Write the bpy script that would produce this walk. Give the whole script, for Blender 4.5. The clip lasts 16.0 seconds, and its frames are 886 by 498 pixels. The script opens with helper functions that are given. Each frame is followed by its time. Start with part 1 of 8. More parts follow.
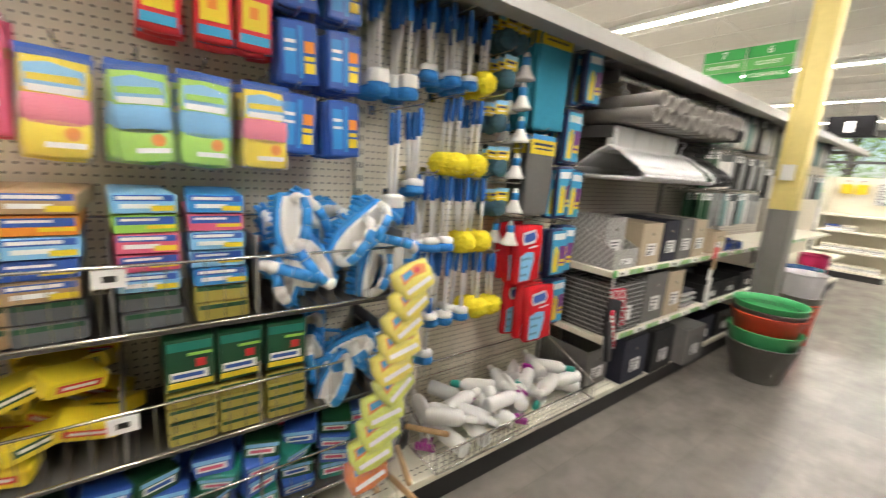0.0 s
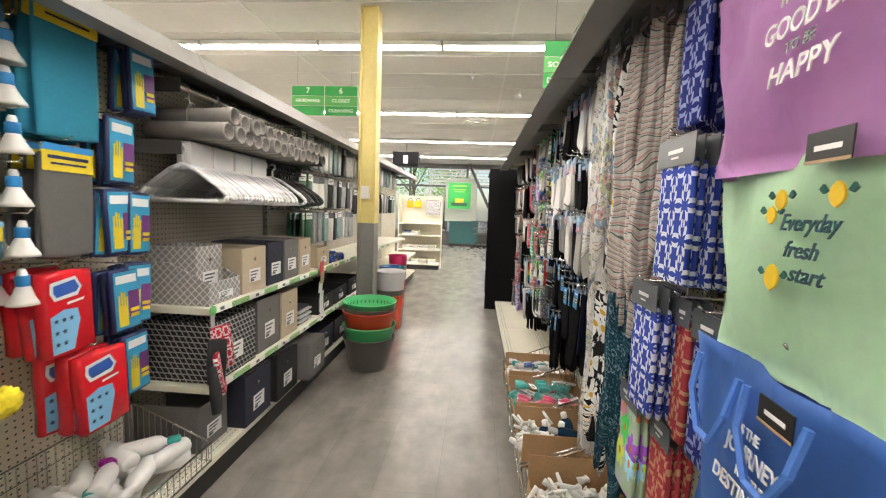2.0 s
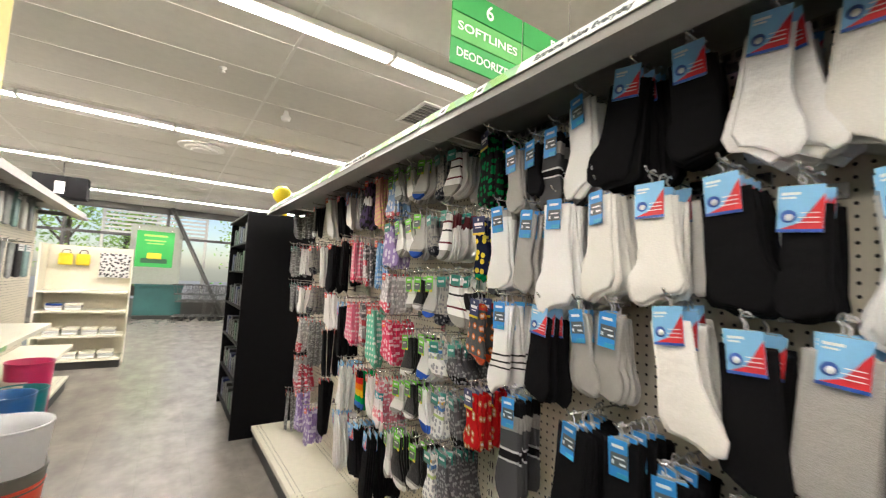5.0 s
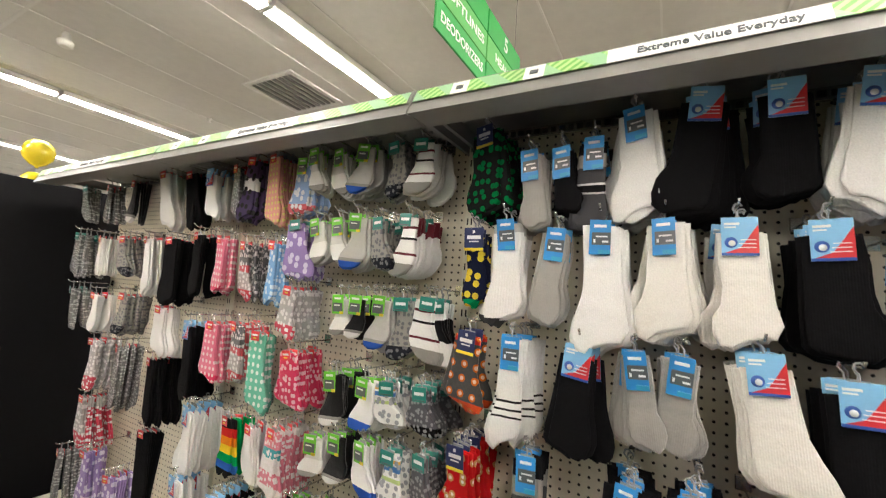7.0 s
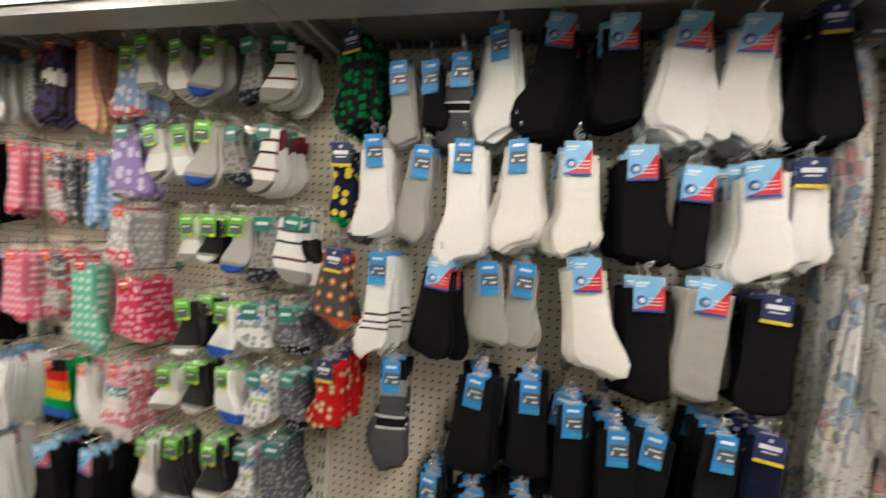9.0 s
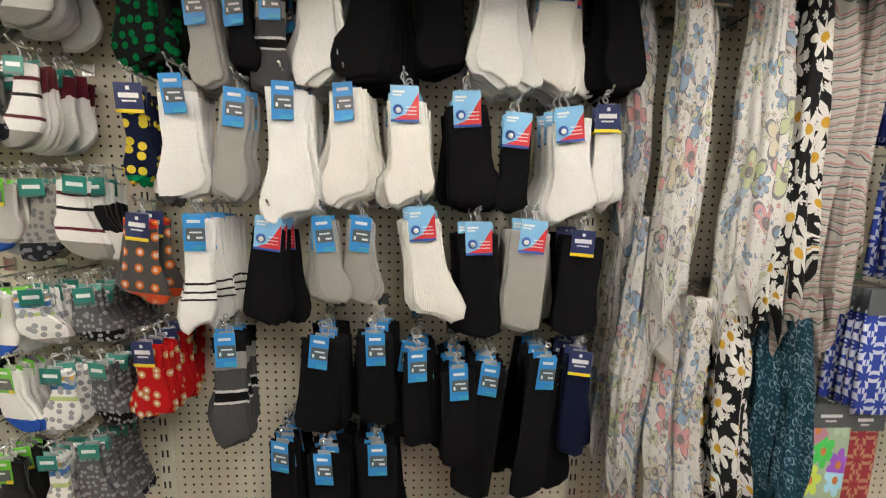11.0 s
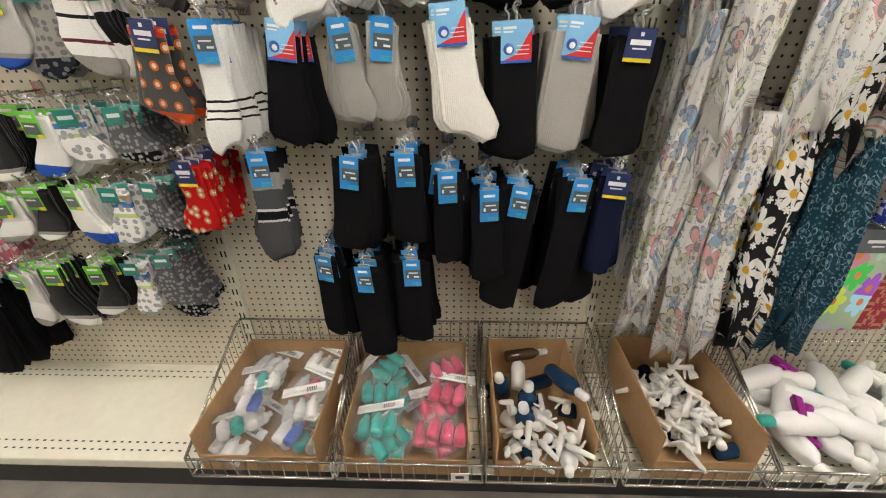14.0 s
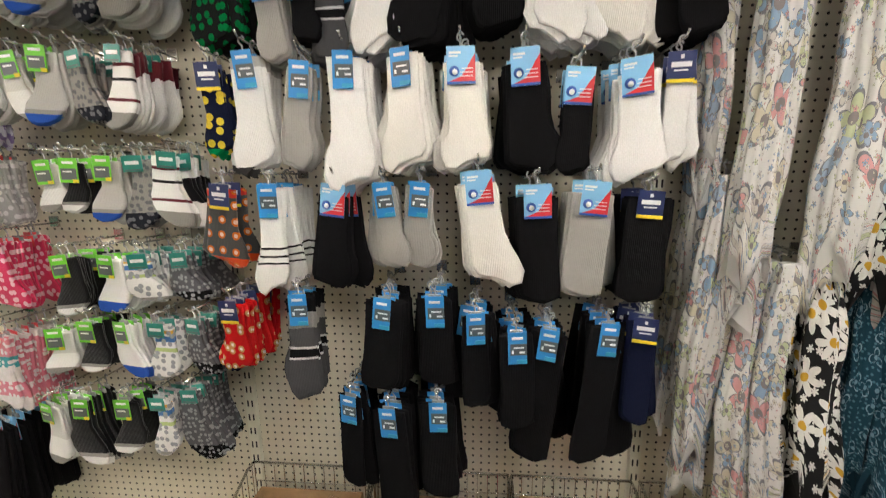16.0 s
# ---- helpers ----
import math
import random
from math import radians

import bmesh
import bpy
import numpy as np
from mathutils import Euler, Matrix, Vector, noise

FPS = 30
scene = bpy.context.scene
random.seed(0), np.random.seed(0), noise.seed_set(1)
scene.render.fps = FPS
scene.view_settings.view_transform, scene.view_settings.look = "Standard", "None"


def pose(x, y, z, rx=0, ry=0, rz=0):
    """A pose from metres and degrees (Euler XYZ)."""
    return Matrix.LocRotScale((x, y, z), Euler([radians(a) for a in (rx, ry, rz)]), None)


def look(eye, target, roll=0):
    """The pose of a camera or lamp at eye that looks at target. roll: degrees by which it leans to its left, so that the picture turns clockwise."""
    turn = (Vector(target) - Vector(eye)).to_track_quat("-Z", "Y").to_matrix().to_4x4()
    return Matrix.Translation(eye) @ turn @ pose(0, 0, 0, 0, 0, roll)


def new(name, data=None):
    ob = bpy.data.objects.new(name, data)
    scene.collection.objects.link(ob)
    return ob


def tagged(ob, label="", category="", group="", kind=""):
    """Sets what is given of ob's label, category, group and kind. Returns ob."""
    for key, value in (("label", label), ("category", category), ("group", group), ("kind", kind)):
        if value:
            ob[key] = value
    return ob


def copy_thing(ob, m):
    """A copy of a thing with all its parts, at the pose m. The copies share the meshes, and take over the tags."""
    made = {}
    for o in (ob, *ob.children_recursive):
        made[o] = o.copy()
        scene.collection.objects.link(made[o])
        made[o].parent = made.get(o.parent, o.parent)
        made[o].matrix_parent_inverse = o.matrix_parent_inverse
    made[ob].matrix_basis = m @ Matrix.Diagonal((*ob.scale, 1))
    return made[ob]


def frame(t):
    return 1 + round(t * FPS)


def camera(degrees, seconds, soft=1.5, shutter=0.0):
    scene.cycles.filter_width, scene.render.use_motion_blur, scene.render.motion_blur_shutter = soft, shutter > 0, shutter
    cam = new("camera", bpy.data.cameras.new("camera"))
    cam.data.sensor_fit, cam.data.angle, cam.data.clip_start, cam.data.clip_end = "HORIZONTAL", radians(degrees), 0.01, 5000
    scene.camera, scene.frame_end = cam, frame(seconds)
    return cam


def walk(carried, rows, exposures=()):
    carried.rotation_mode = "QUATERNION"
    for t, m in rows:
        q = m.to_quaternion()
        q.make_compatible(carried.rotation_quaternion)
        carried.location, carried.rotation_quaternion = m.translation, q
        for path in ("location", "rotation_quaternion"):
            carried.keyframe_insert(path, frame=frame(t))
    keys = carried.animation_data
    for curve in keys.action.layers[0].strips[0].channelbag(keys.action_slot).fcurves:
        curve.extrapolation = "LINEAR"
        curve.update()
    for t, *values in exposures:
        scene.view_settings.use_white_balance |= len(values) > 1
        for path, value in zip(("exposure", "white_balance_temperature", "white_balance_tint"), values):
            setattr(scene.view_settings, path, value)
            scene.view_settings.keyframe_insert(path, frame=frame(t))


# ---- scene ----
cam = camera(94.9, 16.0, 1.1, 0.4)
PATH = [
    (0, (0.646, 0.414, 1.318), (-0.908, 1.611, 0.926), 4.0),
    (0.5, (0.671, 0.493, 1.31), (-0.48, 2.1, 1.006), 3.8),
    (1, (0.704, 0.568, 1.317), (0.022, 2.431, 1.064), 3.4),
    (1.5, (0.732, 0.628, 1.318), (0.398, 2.589, 1.108), 2.9),
    (2, (0.736, 0.665, 1.328), (0.576, 2.649, 1.136), 2.1),
    (2.5, (0.663, 0.856, 1.312), (0.53, 2.844, 1.136), 1.2),
    (3, (0.55, 1.116, 1.325), (0.43, 3.104, 1.141), 0.7),
    (3.5, (0.395, 1.423, 1.337), (0.615, 3.408, 1.221), 1.9),
    (4, (0.387, 1.787, 1.337), (1.007, 3.689, 1.323), 1.9),
    (4.2, (0.405, 1.92, 1.345), (1.16, 3.772, 1.375), 1.9),
    (6.3, (0.219, 2.903, 1.424), (1.736, 4.178, 1.696), 4.0),
    (6.5, (0.222, 2.938, 1.435), (1.818, 4.116, 1.695), 4.0),
    (7, (0.209, 2.992, 1.422), (1.943, 3.967, 1.627), 4.0),
    (7.5, (0.178, 3.009, 1.412), (1.947, 3.943, 1.39), 3.5),
    (8, (0.172, 3.013, 1.371), (1.937, 3.916, 1.108), 3.5),
    (8.5, (0.187, 2.997, 1.366), (2.018, 3.755, 1.098), 3.8),
    (9, (0.225, 2.958, 1.386), (2.177, 3.383, 1.299), 3.7),
    (9.5, (0.242, 2.896, 1.408), (2.239, 2.983, 1.463), 2.5),
    (11.8, (0.27, 2.829, 1.344), (2.204, 2.712, 0.848), 0.8),
    (12, (0.27, 2.832, 1.335), (2.187, 2.723, 0.775), 0.7),
    (12.5, (0.279, 2.824, 1.326), (2.146, 2.757, 0.613), 0.3),
    (13, (0.276, 2.821, 1.318), (2.083, 2.823, 0.461), -0.4),
    (13.5, (0.271, 2.821, 1.311), (2.022, 2.837, 0.344), -0.3),
    (14, (0.276, 2.819, 1.309), (2.024, 2.876, 0.339), -0.5),
    (14.5, (0.277, 2.824, 1.31), (2.058, 2.904, 0.403), -0.6),
    (15, (0.277, 2.829, 1.318), (2.126, 2.949, 0.564), -0.8),
    (15.5, (0.272, 2.826, 1.331), (2.185, 2.98, 0.768), -0.8),
    (16, (0.256, 2.831, 1.348), (2.212, 3.005, 0.968), -0.7),
]
walk(cam, [(t, look(eye, target, roll)) for t, eye, target, roll in PATH])

# ---- world and light ----
world = bpy.data.worlds.new("sky")
scene.world = world
world.use_nodes = True
wn = world.node_tree.nodes
sky = wn.new("ShaderNodeTexSky")
sky.sky_type, sky.sun_disc = "NISHITA", False
sky.sun_elevation, sky.sun_rotation = radians(52), radians(200)
world.node_tree.links.new(sky.outputs[0], wn["Background"].inputs[0])
wn["Background"].inputs[1].default_value = 0.15
sun = new("sun", bpy.data.lights.new("sun", "SUN"))
sun.data.energy, sun.data.angle, sun.data.color = 4.5, radians(0.5), (1.0, 0.95, 0.88)
sun.matrix_world = look((4, 0, 16), (0, 12, 0))
scene.view_settings.exposure = 0.0
TUBE_POWER = 98.0

# ---- materials ----
def mat(name, color, rough=0.6, metal=0.0, vary=0.12, scale=6.0, bump=0.0, bscale=60.0, spec=0.5, alpha=1.0, emit=0.0):
    """A surface with a slow and a fine variation of its colour, and a fine relief."""
    m = bpy.data.materials.new(name)
    m.use_nodes = True
    n, l = m.node_tree.nodes, m.node_tree.links
    b = n["Principled BSDF"]
    b.inputs["Roughness"].default_value, b.inputs["Metallic"].default_value = rough, metal
    b.inputs["Specular IOR Level"].default_value = spec
    tc = n.new("ShaderNodeTexCoord")
    if vary > 0:
        big, fine, add = n.new("ShaderNodeTexNoise"), n.new("ShaderNodeTexNoise"), n.new("ShaderNodeMath")
        big.inputs["Scale"].default_value, fine.inputs["Scale"].default_value = scale, scale * 9
        big.inputs["Detail"].default_value = 4
        l.new(tc.outputs["Object"], big.inputs["Vector"]), l.new(tc.outputs["Object"], fine.inputs["Vector"])
        add.operation = "ADD"
        l.new(big.outputs[0], add.inputs[0]), l.new(fine.outputs[0], add.inputs[1])
        ramp = n.new("ShaderNodeMapRange")
        ramp.inputs["From Min"].default_value, ramp.inputs["From Max"].default_value = 0.6, 1.4
        ramp.inputs["To Min"].default_value, ramp.inputs["To Max"].default_value = 1 - vary, 1 + vary
        l.new(add.outputs[0], ramp.inputs["Value"])
        mul = n.new("ShaderNodeVectorMath")
        mul.operation = "SCALE"
        mul.inputs[0].default_value = color
        l.new(ramp.outputs[0], mul.inputs["Scale"])
        l.new(mul.outputs[0], b.inputs["Base Color"])
    else:
        b.inputs["Base Color"].default_value = (*color, 1)
    if bump > 0:
        bn, bp = n.new("ShaderNodeTexNoise"), n.new("ShaderNodeBump")
        bn.inputs["Scale"].default_value, bn.inputs["Detail"].default_value = bscale, 3
        bp.inputs["Strength"].default_value, bp.inputs["Distance"].default_value = bump, 0.004
        l.new(tc.outputs["Object"], bn.inputs["Vector"]), l.new(bn.outputs[0], bp.inputs["Height"])
        l.new(bp.outputs[0], b.inputs["Normal"])
    if alpha < 1:
        b.inputs["Alpha"].default_value = alpha
    if emit > 0:
        b.inputs["Emission Color"].default_value = (*color, 1)
        b.inputs["Emission Strength"].default_value = emit
    return m


def base_socket(m):
    """The Principled node of a material, its nodes and links."""
    return m.node_tree.nodes["Principled BSDF"], m.node_tree.nodes, m.node_tree.links


def math_node(n, l, op, a, b=None):
    """A Math node of that operation on two sockets or numbers."""
    k = n.new("ShaderNodeMath")
    k.operation = op
    for i, v in enumerate((a, b)):
        if v is None:
            continue
        if isinstance(v, (int, float)):
            k.inputs[i].default_value = v
        else:
            l.new(v, k.inputs[i])
    return k.outputs[0]


def mix_color(n, l, fac, a, b):
    """A colour mix of two colours or sockets by a factor."""
    k = n.new("ShaderNodeMix")
    k.data_type = "RGBA"
    l.new(fac, k.inputs["Factor"])
    for key, v in (("A", a), ("B", b)):
        s = [i for i in k.inputs if i.name == key and i.type == "RGBA"][0]
        if isinstance(v, tuple):
            s.default_value = (*v, 1)
        else:
            l.new(v, s)
    return [o for o in k.outputs if o.type == "RGBA"][0]


def pegboard(name, color):
    """Perforated hardboard: round holes one inch apart, on a board that stands along y."""
    m = mat(name, color, 0.55, vary=0.06, scale=3)
    b, n, l = base_socket(m)
    src = b.inputs["Base Color"].links[0].from_socket
    tc, sep = n.new("ShaderNodeTexCoord"), n.new("ShaderNodeSeparateXYZ")
    l.new(tc.outputs["Object"], sep.inputs[0])
    parts = []
    for axis in ("Y", "Z"):
        f = math_node(n, l, "FRACT", math_node(n, l, "DIVIDE", sep.outputs[axis], 0.0254))
        d = math_node(n, l, "SUBTRACT", f, 0.5)
        parts.append(math_node(n, l, "MULTIPLY", d, d))
    r2 = math_node(n, l, "ADD", parts[0], parts[1])
    hole = math_node(n, l, "LESS_THAN", r2, 0.022)
    l.new(mix_color(n, l, hole, src, (0.02, 0.018, 0.015)), b.inputs["Base Color"])
    return m


def floor_vinyl():
    """Grey vinyl planks with faint joints, cloudy grain and a dull gloss."""
    m = mat("floor_vinyl", (0.225, 0.21, 0.19), 0.27, vary=0.12, scale=1.6, bump=0.04, bscale=40)
    b, n, l = base_socket(m)
    src = b.inputs["Base Color"].links[0].from_socket
    tc, mp, br = n.new("ShaderNodeTexCoord"), n.new("ShaderNodeMapping"), n.new("ShaderNodeTexBrick")
    mp.inputs["Rotation"].default_value = (0, 0, radians(90))
    l.new(tc.outputs["Object"], mp.inputs["Vector"]), l.new(mp.outputs[0], br.inputs["Vector"])
    br.inputs["Scale"].default_value = 1.0
    br.inputs["Brick Width"].default_value, br.inputs["Row Height"].default_value = 1.22, 0.3
    br.inputs["Mortar Size"].default_value, br.inputs["Mortar Smooth"].default_value = 0.0012, 0.2
    br.inputs["Color1"].default_value, br.inputs["Color2"].default_value = (0.95, 0.95, 0.95, 1), (1.05, 1.045, 1.035, 1)
    br.inputs["Mortar"].default_value = (0.78, 0.78, 0.78, 1)
    grain, gm = n.new("ShaderNodeTexNoise"), n.new("ShaderNodeMapping")
    gm.inputs["Scale"].default_value = (2.6, 1.3, 1)
    grain.inputs["Scale"].default_value, grain.inputs["Detail"].default_value = 2.2, 6
    l.new(tc.outputs["Object"], gm.inputs["Vector"]), l.new(gm.outputs[0], grain.inputs["Vector"])
    gr = n.new("ShaderNodeMapRange")
    gr.inputs["From Min"].default_value, gr.inputs["From Max"].default_value = 0.3, 0.7
    gr.inputs["To Min"].default_value, gr.inputs["To Max"].default_value = 0.80, 1.20
    l.new(grain.outputs[0], gr.inputs["Value"])
    m1, m2 = n.new("ShaderNodeVectorMath"), n.new("ShaderNodeVectorMath")
    m1.operation, m2.operation = "MULTIPLY", "SCALE"
    l.new(src, m1.inputs[0]), l.new(br.outputs["Color"], m1.inputs[1])
    l.new(m1.outputs[0], m2.inputs[0]), l.new(gr.outputs[0], m2.inputs["Scale"])
    l.new(m2.outputs[0], b.inputs["Base Color"])
    return m


FLOOR = floor_vinyl()
CEILING = mat("ceiling_tile", (0.68, 0.665, 0.62), 0.9, vary=0.05, scale=2, bump=0.15, bscale=180)
TBAR = mat("ceiling_bar", (0.74, 0.73, 0.69), 0.5, vary=0.03)
WALL = mat("wall_paint", (0.66, 0.64, 0.58), 0.8, vary=0.06, scale=1.5)
PEG = pegboard("pegboard_beige", (0.768, 0.714, 0.588))
PEG_GREY = pegboard("pegboard_grey", (0.50, 0.465, 0.40))
STEEL_BEIGE = mat("beige_steel", (0.800, 0.776, 0.655), 0.4, vary=0.05, scale=3)
STEEL_GREY = mat("grey_steel", (0.215, 0.21, 0.20), 0.45, vary=0.08, scale=3)
STEEL_DARK = mat("dark_steel", (0.09, 0.088, 0.085), 0.45, vary=0.1, scale=3)
KICK = mat("black_kick", (0.02, 0.02, 0.02), 0.5, vary=0.2, scale=4)
BLACK = mat("black_cabinet", (0.004, 0.004, 0.005), 0.6, vary=0.15, scale=3, spec=0.12)
CHROME = mat("chrome_wire", (0.62, 0.61, 0.58), 0.25, metal=1.0, vary=0.05)
YELLOW_PAINT = mat("yellow_column_paint", (0.75, 0.62, 0.23), 0.5, vary=0.07, scale=3)
GREY_PAINT = mat("grey_column_paint", (0.23, 0.225, 0.21), 0.5, vary=0.08, scale=3)
WHITE_PLASTIC = mat("white_plastic", (0.78, 0.77, 0.74), 0.4, vary=0.04)
SIGN_GREEN = mat("sign_green", (0.02, 0.32, 0.06), 0.5, vary=0.05, scale=2)
SIGN_GREEN2 = mat("sign_light_green", (0.10, 0.42, 0.10), 0.5, vary=0.05, scale=2)
WHITE_INK = mat("white_ink", (0.85, 0.85, 0.83), 0.6, vary=0.02)
TUBE = mat("lamp_tube", (1.0, 0.925, 0.84), 0.5, vary=0, emit=TUBE_POWER)
CARDBOARD = mat("brown_cardboard", (0.42, 0.26, 0.13), 0.8, vary=0.12, scale=8, bump=0.1, bscale=90)
GLASS = mat("window_glass", (0.9, 0.95, 0.93), 0.02, vary=0, alpha=0.12)

# ---- building helpers ----
def box(bm, x0, x1, y0, y1, z0, z1, bevel=0.0, mi=0):
    """A box between those bounds, with its edges rounded by bevel, added to a bmesh."""
    g = bmesh.ops.create_cube(bm, size=1.0)
    vs = g["verts"]
    for v in vs:
        v.co = Vector(((x0 + x1) / 2 + v.co.x * (x1 - x0), (y0 + y1) / 2 + v.co.y * (y1 - y0), (z0 + z1) / 2 + v.co.z * (z1 - z0)))
    faces = set(f for v in vs for f in v.link_faces)
    for f in faces:
        f.material_index = mi
    if bevel > 0:
        es = list(set(e for v in vs for e in v.link_edges))
        r = bmesh.ops.bevel(bm, geom=es, offset=bevel, segments=2, profile=0.5, affect="EDGES")
        for f in r["faces"]:
            f.material_index = mi
    return vs


def rod(bm, p, q, r=0.003, seg=6, mi=0, r2=None, caps=True):
    """A round bar from p to q."""
    p, q = Vector(p), Vector(q)
    d = q - p
    g = bmesh.ops.create_cone(bm, cap_ends=caps, segments=seg, radius1=r, radius2=r if r2 is None else r2, depth=d.length)
    m = Matrix.Translation((p + q) / 2) @ d.to_track_quat("Z", "Y").to_matrix().to_4x4()
    bmesh.ops.transform(bm, matrix=m, verts=g["verts"])
    for f in set(f for v in g["verts"] for f in v.link_faces):
        f.material_index, f.smooth = mi, seg > 5
    return g["verts"]


def wire(bm, pts, r=0.003, seg=5, mi=0):
    """A bent wire through the points."""
    for p, q in zip(pts, pts[1:]):
        rod(bm, p, q, r, seg, mi)


def lathe(bm, prof, seg=20, mi=0, centre=(0, 0, 0)):
    """A turned body from (radius, height) pairs."""
    rings = []
    for r, z in prof:
        rings.append([bm.verts.new((centre[0] + r * math.cos(2 * math.pi * i / seg), centre[1] + r * math.sin(2 * math.pi * i / seg), centre[2] + z)) for i in range(seg)])
    for a, b in zip(rings, rings[1:]):
        for i in range(seg):
            f = bm.faces.new((a[i], a[(i + 1) % seg], b[(i + 1) % seg], b[i]))
            f.smooth, f.material_index = True, mi
    for ring, flip in ((rings[0], True), (rings[-1], False)):
        if (ring[0].co - ring[seg // 2].co).length > 1e-4:
            f = bm.faces.new(ring[::-1] if flip else ring)
            f.material_index = mi
    return rings


def pillow(bm, outline, thick, mi=0, round_=0.35, x0=0.0):
    """A soft flat body: an outline in (y, z), swollen along -x by thick, its rim rounded."""
    cy = sum(p[0] for p in outline) / len(outline)
    cz = sum(p[1] for p in outline) / len(outline)
    loops = []
    for dx, k in ((0.0, 0.93), (-thick * 0.5, 1.0), (-thick * 0.88, 0.96), (-thick, 0.84)):
        ring = []
        for y, z in outline:
            ring.append(bm.verts.new((x0 + dx, cy + (y - cy) * k, cz + (z - cz) * (1 - (1 - k) * 0.5))))
        loops.append(ring)
    n = len(outline)
    for a, b in zip(loops, loops[1:]):
        for i in range(n):
            f = bm.faces.new((a[i], b[i], b[(i + 1) % n], a[(i + 1) % n]))
            f.smooth, f.material_index = True, mi
    for ring, flip in ((loops[0], False), (loops[-1], True)):
        f = bm.faces.new(ring[::-1] if flip else ring)
        f.material_index = mi
        f.smooth = True
    return loops


def part(name, bm, material, parent=None, label="", smooth=False):
    """One mesh object from a bmesh, under a thing or a part."""
    me = bpy.data.meshes.new(name)
    bmesh.ops.recalc_face_normals(bm, faces=bm.faces)
    if smooth:
        for f in bm.faces:
            f.smooth = True
    bm.to_mesh(me)
    bm.free()
    for m in material if isinstance(material, (list, tuple)) else (material,):
        me.materials.append(m)
    ob = new(name, me)
    if parent is not None:
        ob.parent = parent
    if label:
        ob["label"] = label
    return ob


def thing(name, label, category, group="", at=(0, 0, 0), rz=0.0, kind=""):
    """An Empty at the base of a thing, which parents its parts."""
    ob = new(name)
    ob.empty_display_size = 0.05
    ob.matrix_basis = pose(*at, 0, 0, rz)
    return tagged(ob, label, category, group, kind)


def structure(name, bm, material, label, category="structure"):
    """A piece of the setting."""
    return tagged(part(name, bm, material), label, category, "", "structure")


def letters(text, size, width=None, shear=0.0, depth=0.0008):
    """A mesh of raised letters in the built-in font, centred, in the x-y plane."""
    cu = bpy.data.curves.new("letters", "FONT")
    cu.body, cu.size, cu.align_x, cu.align_y, cu.extrude, cu.shear, cu.offset = text, size, "CENTER", "CENTER", depth, shear, size * 0.012
    cu.resolution_u = 3
    ob = bpy.data.objects.new("letters", cu)
    scene.collection.objects.link(ob)
    bpy.context.view_layer.update()
    me = bpy.data.meshes.new_from_object(ob.evaluated_get(bpy.context.evaluated_depsgraph_get()))
    bpy.data.objects.remove(ob)
    bpy.data.curves.remove(cu)
    if width and me.vertices:
        xs = [v.co.x for v in me.vertices]
        k = width / max(1e-6, max(xs) - min(xs))
        me.transform(Matrix.Diagonal((k, 1, 1, 1)))
    return me


def lettering(name, text, size, material, parent, m, width=None, shear=0.0, label=""):
    """Raised letters as a part, at the pose m under its parent."""
    me = letters(text, size, width, shear)
    me.materials.append(material)
    ob = new(name, me)
    ob.parent = parent
    ob.matrix_basis = m
    if label:
        ob["label"] = label
    return ob


FACE_W = Matrix(((0, 0, -1, 0), (-1, 0, 0, 0), (0, 1, 0, 0), (0, 0, 0, 1)))  # letters that face -x
FACE_E = Matrix(((0, 0, 1, 0), (1, 0, 0, 0), (0, 1, 0, 0), (0, 0, 0, 1)))  # letters that face +x
FACE_S = Matrix(((1, 0, 0, 0), (0, 0, -1, 0), (0, 1, 0, 0), (0, 0, 0, 1)))  # letters that face -y

# ---- the shell of the store ----
X0, X1, Y0, Y1, CEIL = -9.0, 8.0, -5.0, 16.4, 3.08
bm = bmesh.new()
box(bm, X0, X1, Y0, Y1 + 0.2, -0.1, 0.0)
structure("floor", bm, FLOOR, "grey wood-look vinyl plank floor, dull gloss", "floor")

bm = bmesh.new()
box(bm, X0, X1, Y0, Y1, CEIL, CEIL + 0.1)
for i in range(int((Y1 - Y0) / 0.61) + 1):
    y = Y0 + 0.12 + 0.61 * i
    box(bm, X0, X1, y - 0.006, y + 0.006, CEIL - 0.005, CEIL + 0.002, mi=1)
for i in range(int((X1 - X0) / 2.44) + 1):
    x = X0 + 0.25 + 2.44 * i
    box(bm, x - 0.012, x + 0.012, Y0, Y1, CEIL - 0.006, CEIL + 0.002, mi=1)
structure("ceiling", bm, [CEILING, TBAR], "off-white suspended ceiling of flat panels in a metal grid", "ceiling")

bm = bmesh.new()
box(bm, X0 - 0.15, X0, Y0, Y1 + 0.2, 0, CEIL + 0.1)
structure("wall_west", bm, WALL, "plain beige painted store wall", "wall")
bm = bmesh.new()
box(bm, X1, X1 + 0.15, Y0, Y1 + 0.2, 0, CEIL + 0.1)
structure("wall_east", bm, WALL, "plain beige painted store wall", "wall")
bm = bmesh.new()
box(bm, X0, X1, Y0 - 0.15, Y0, 0, CEIL + 0.1)
structure("wall_south", bm, WALL, "plain beige painted store wall", "wall")

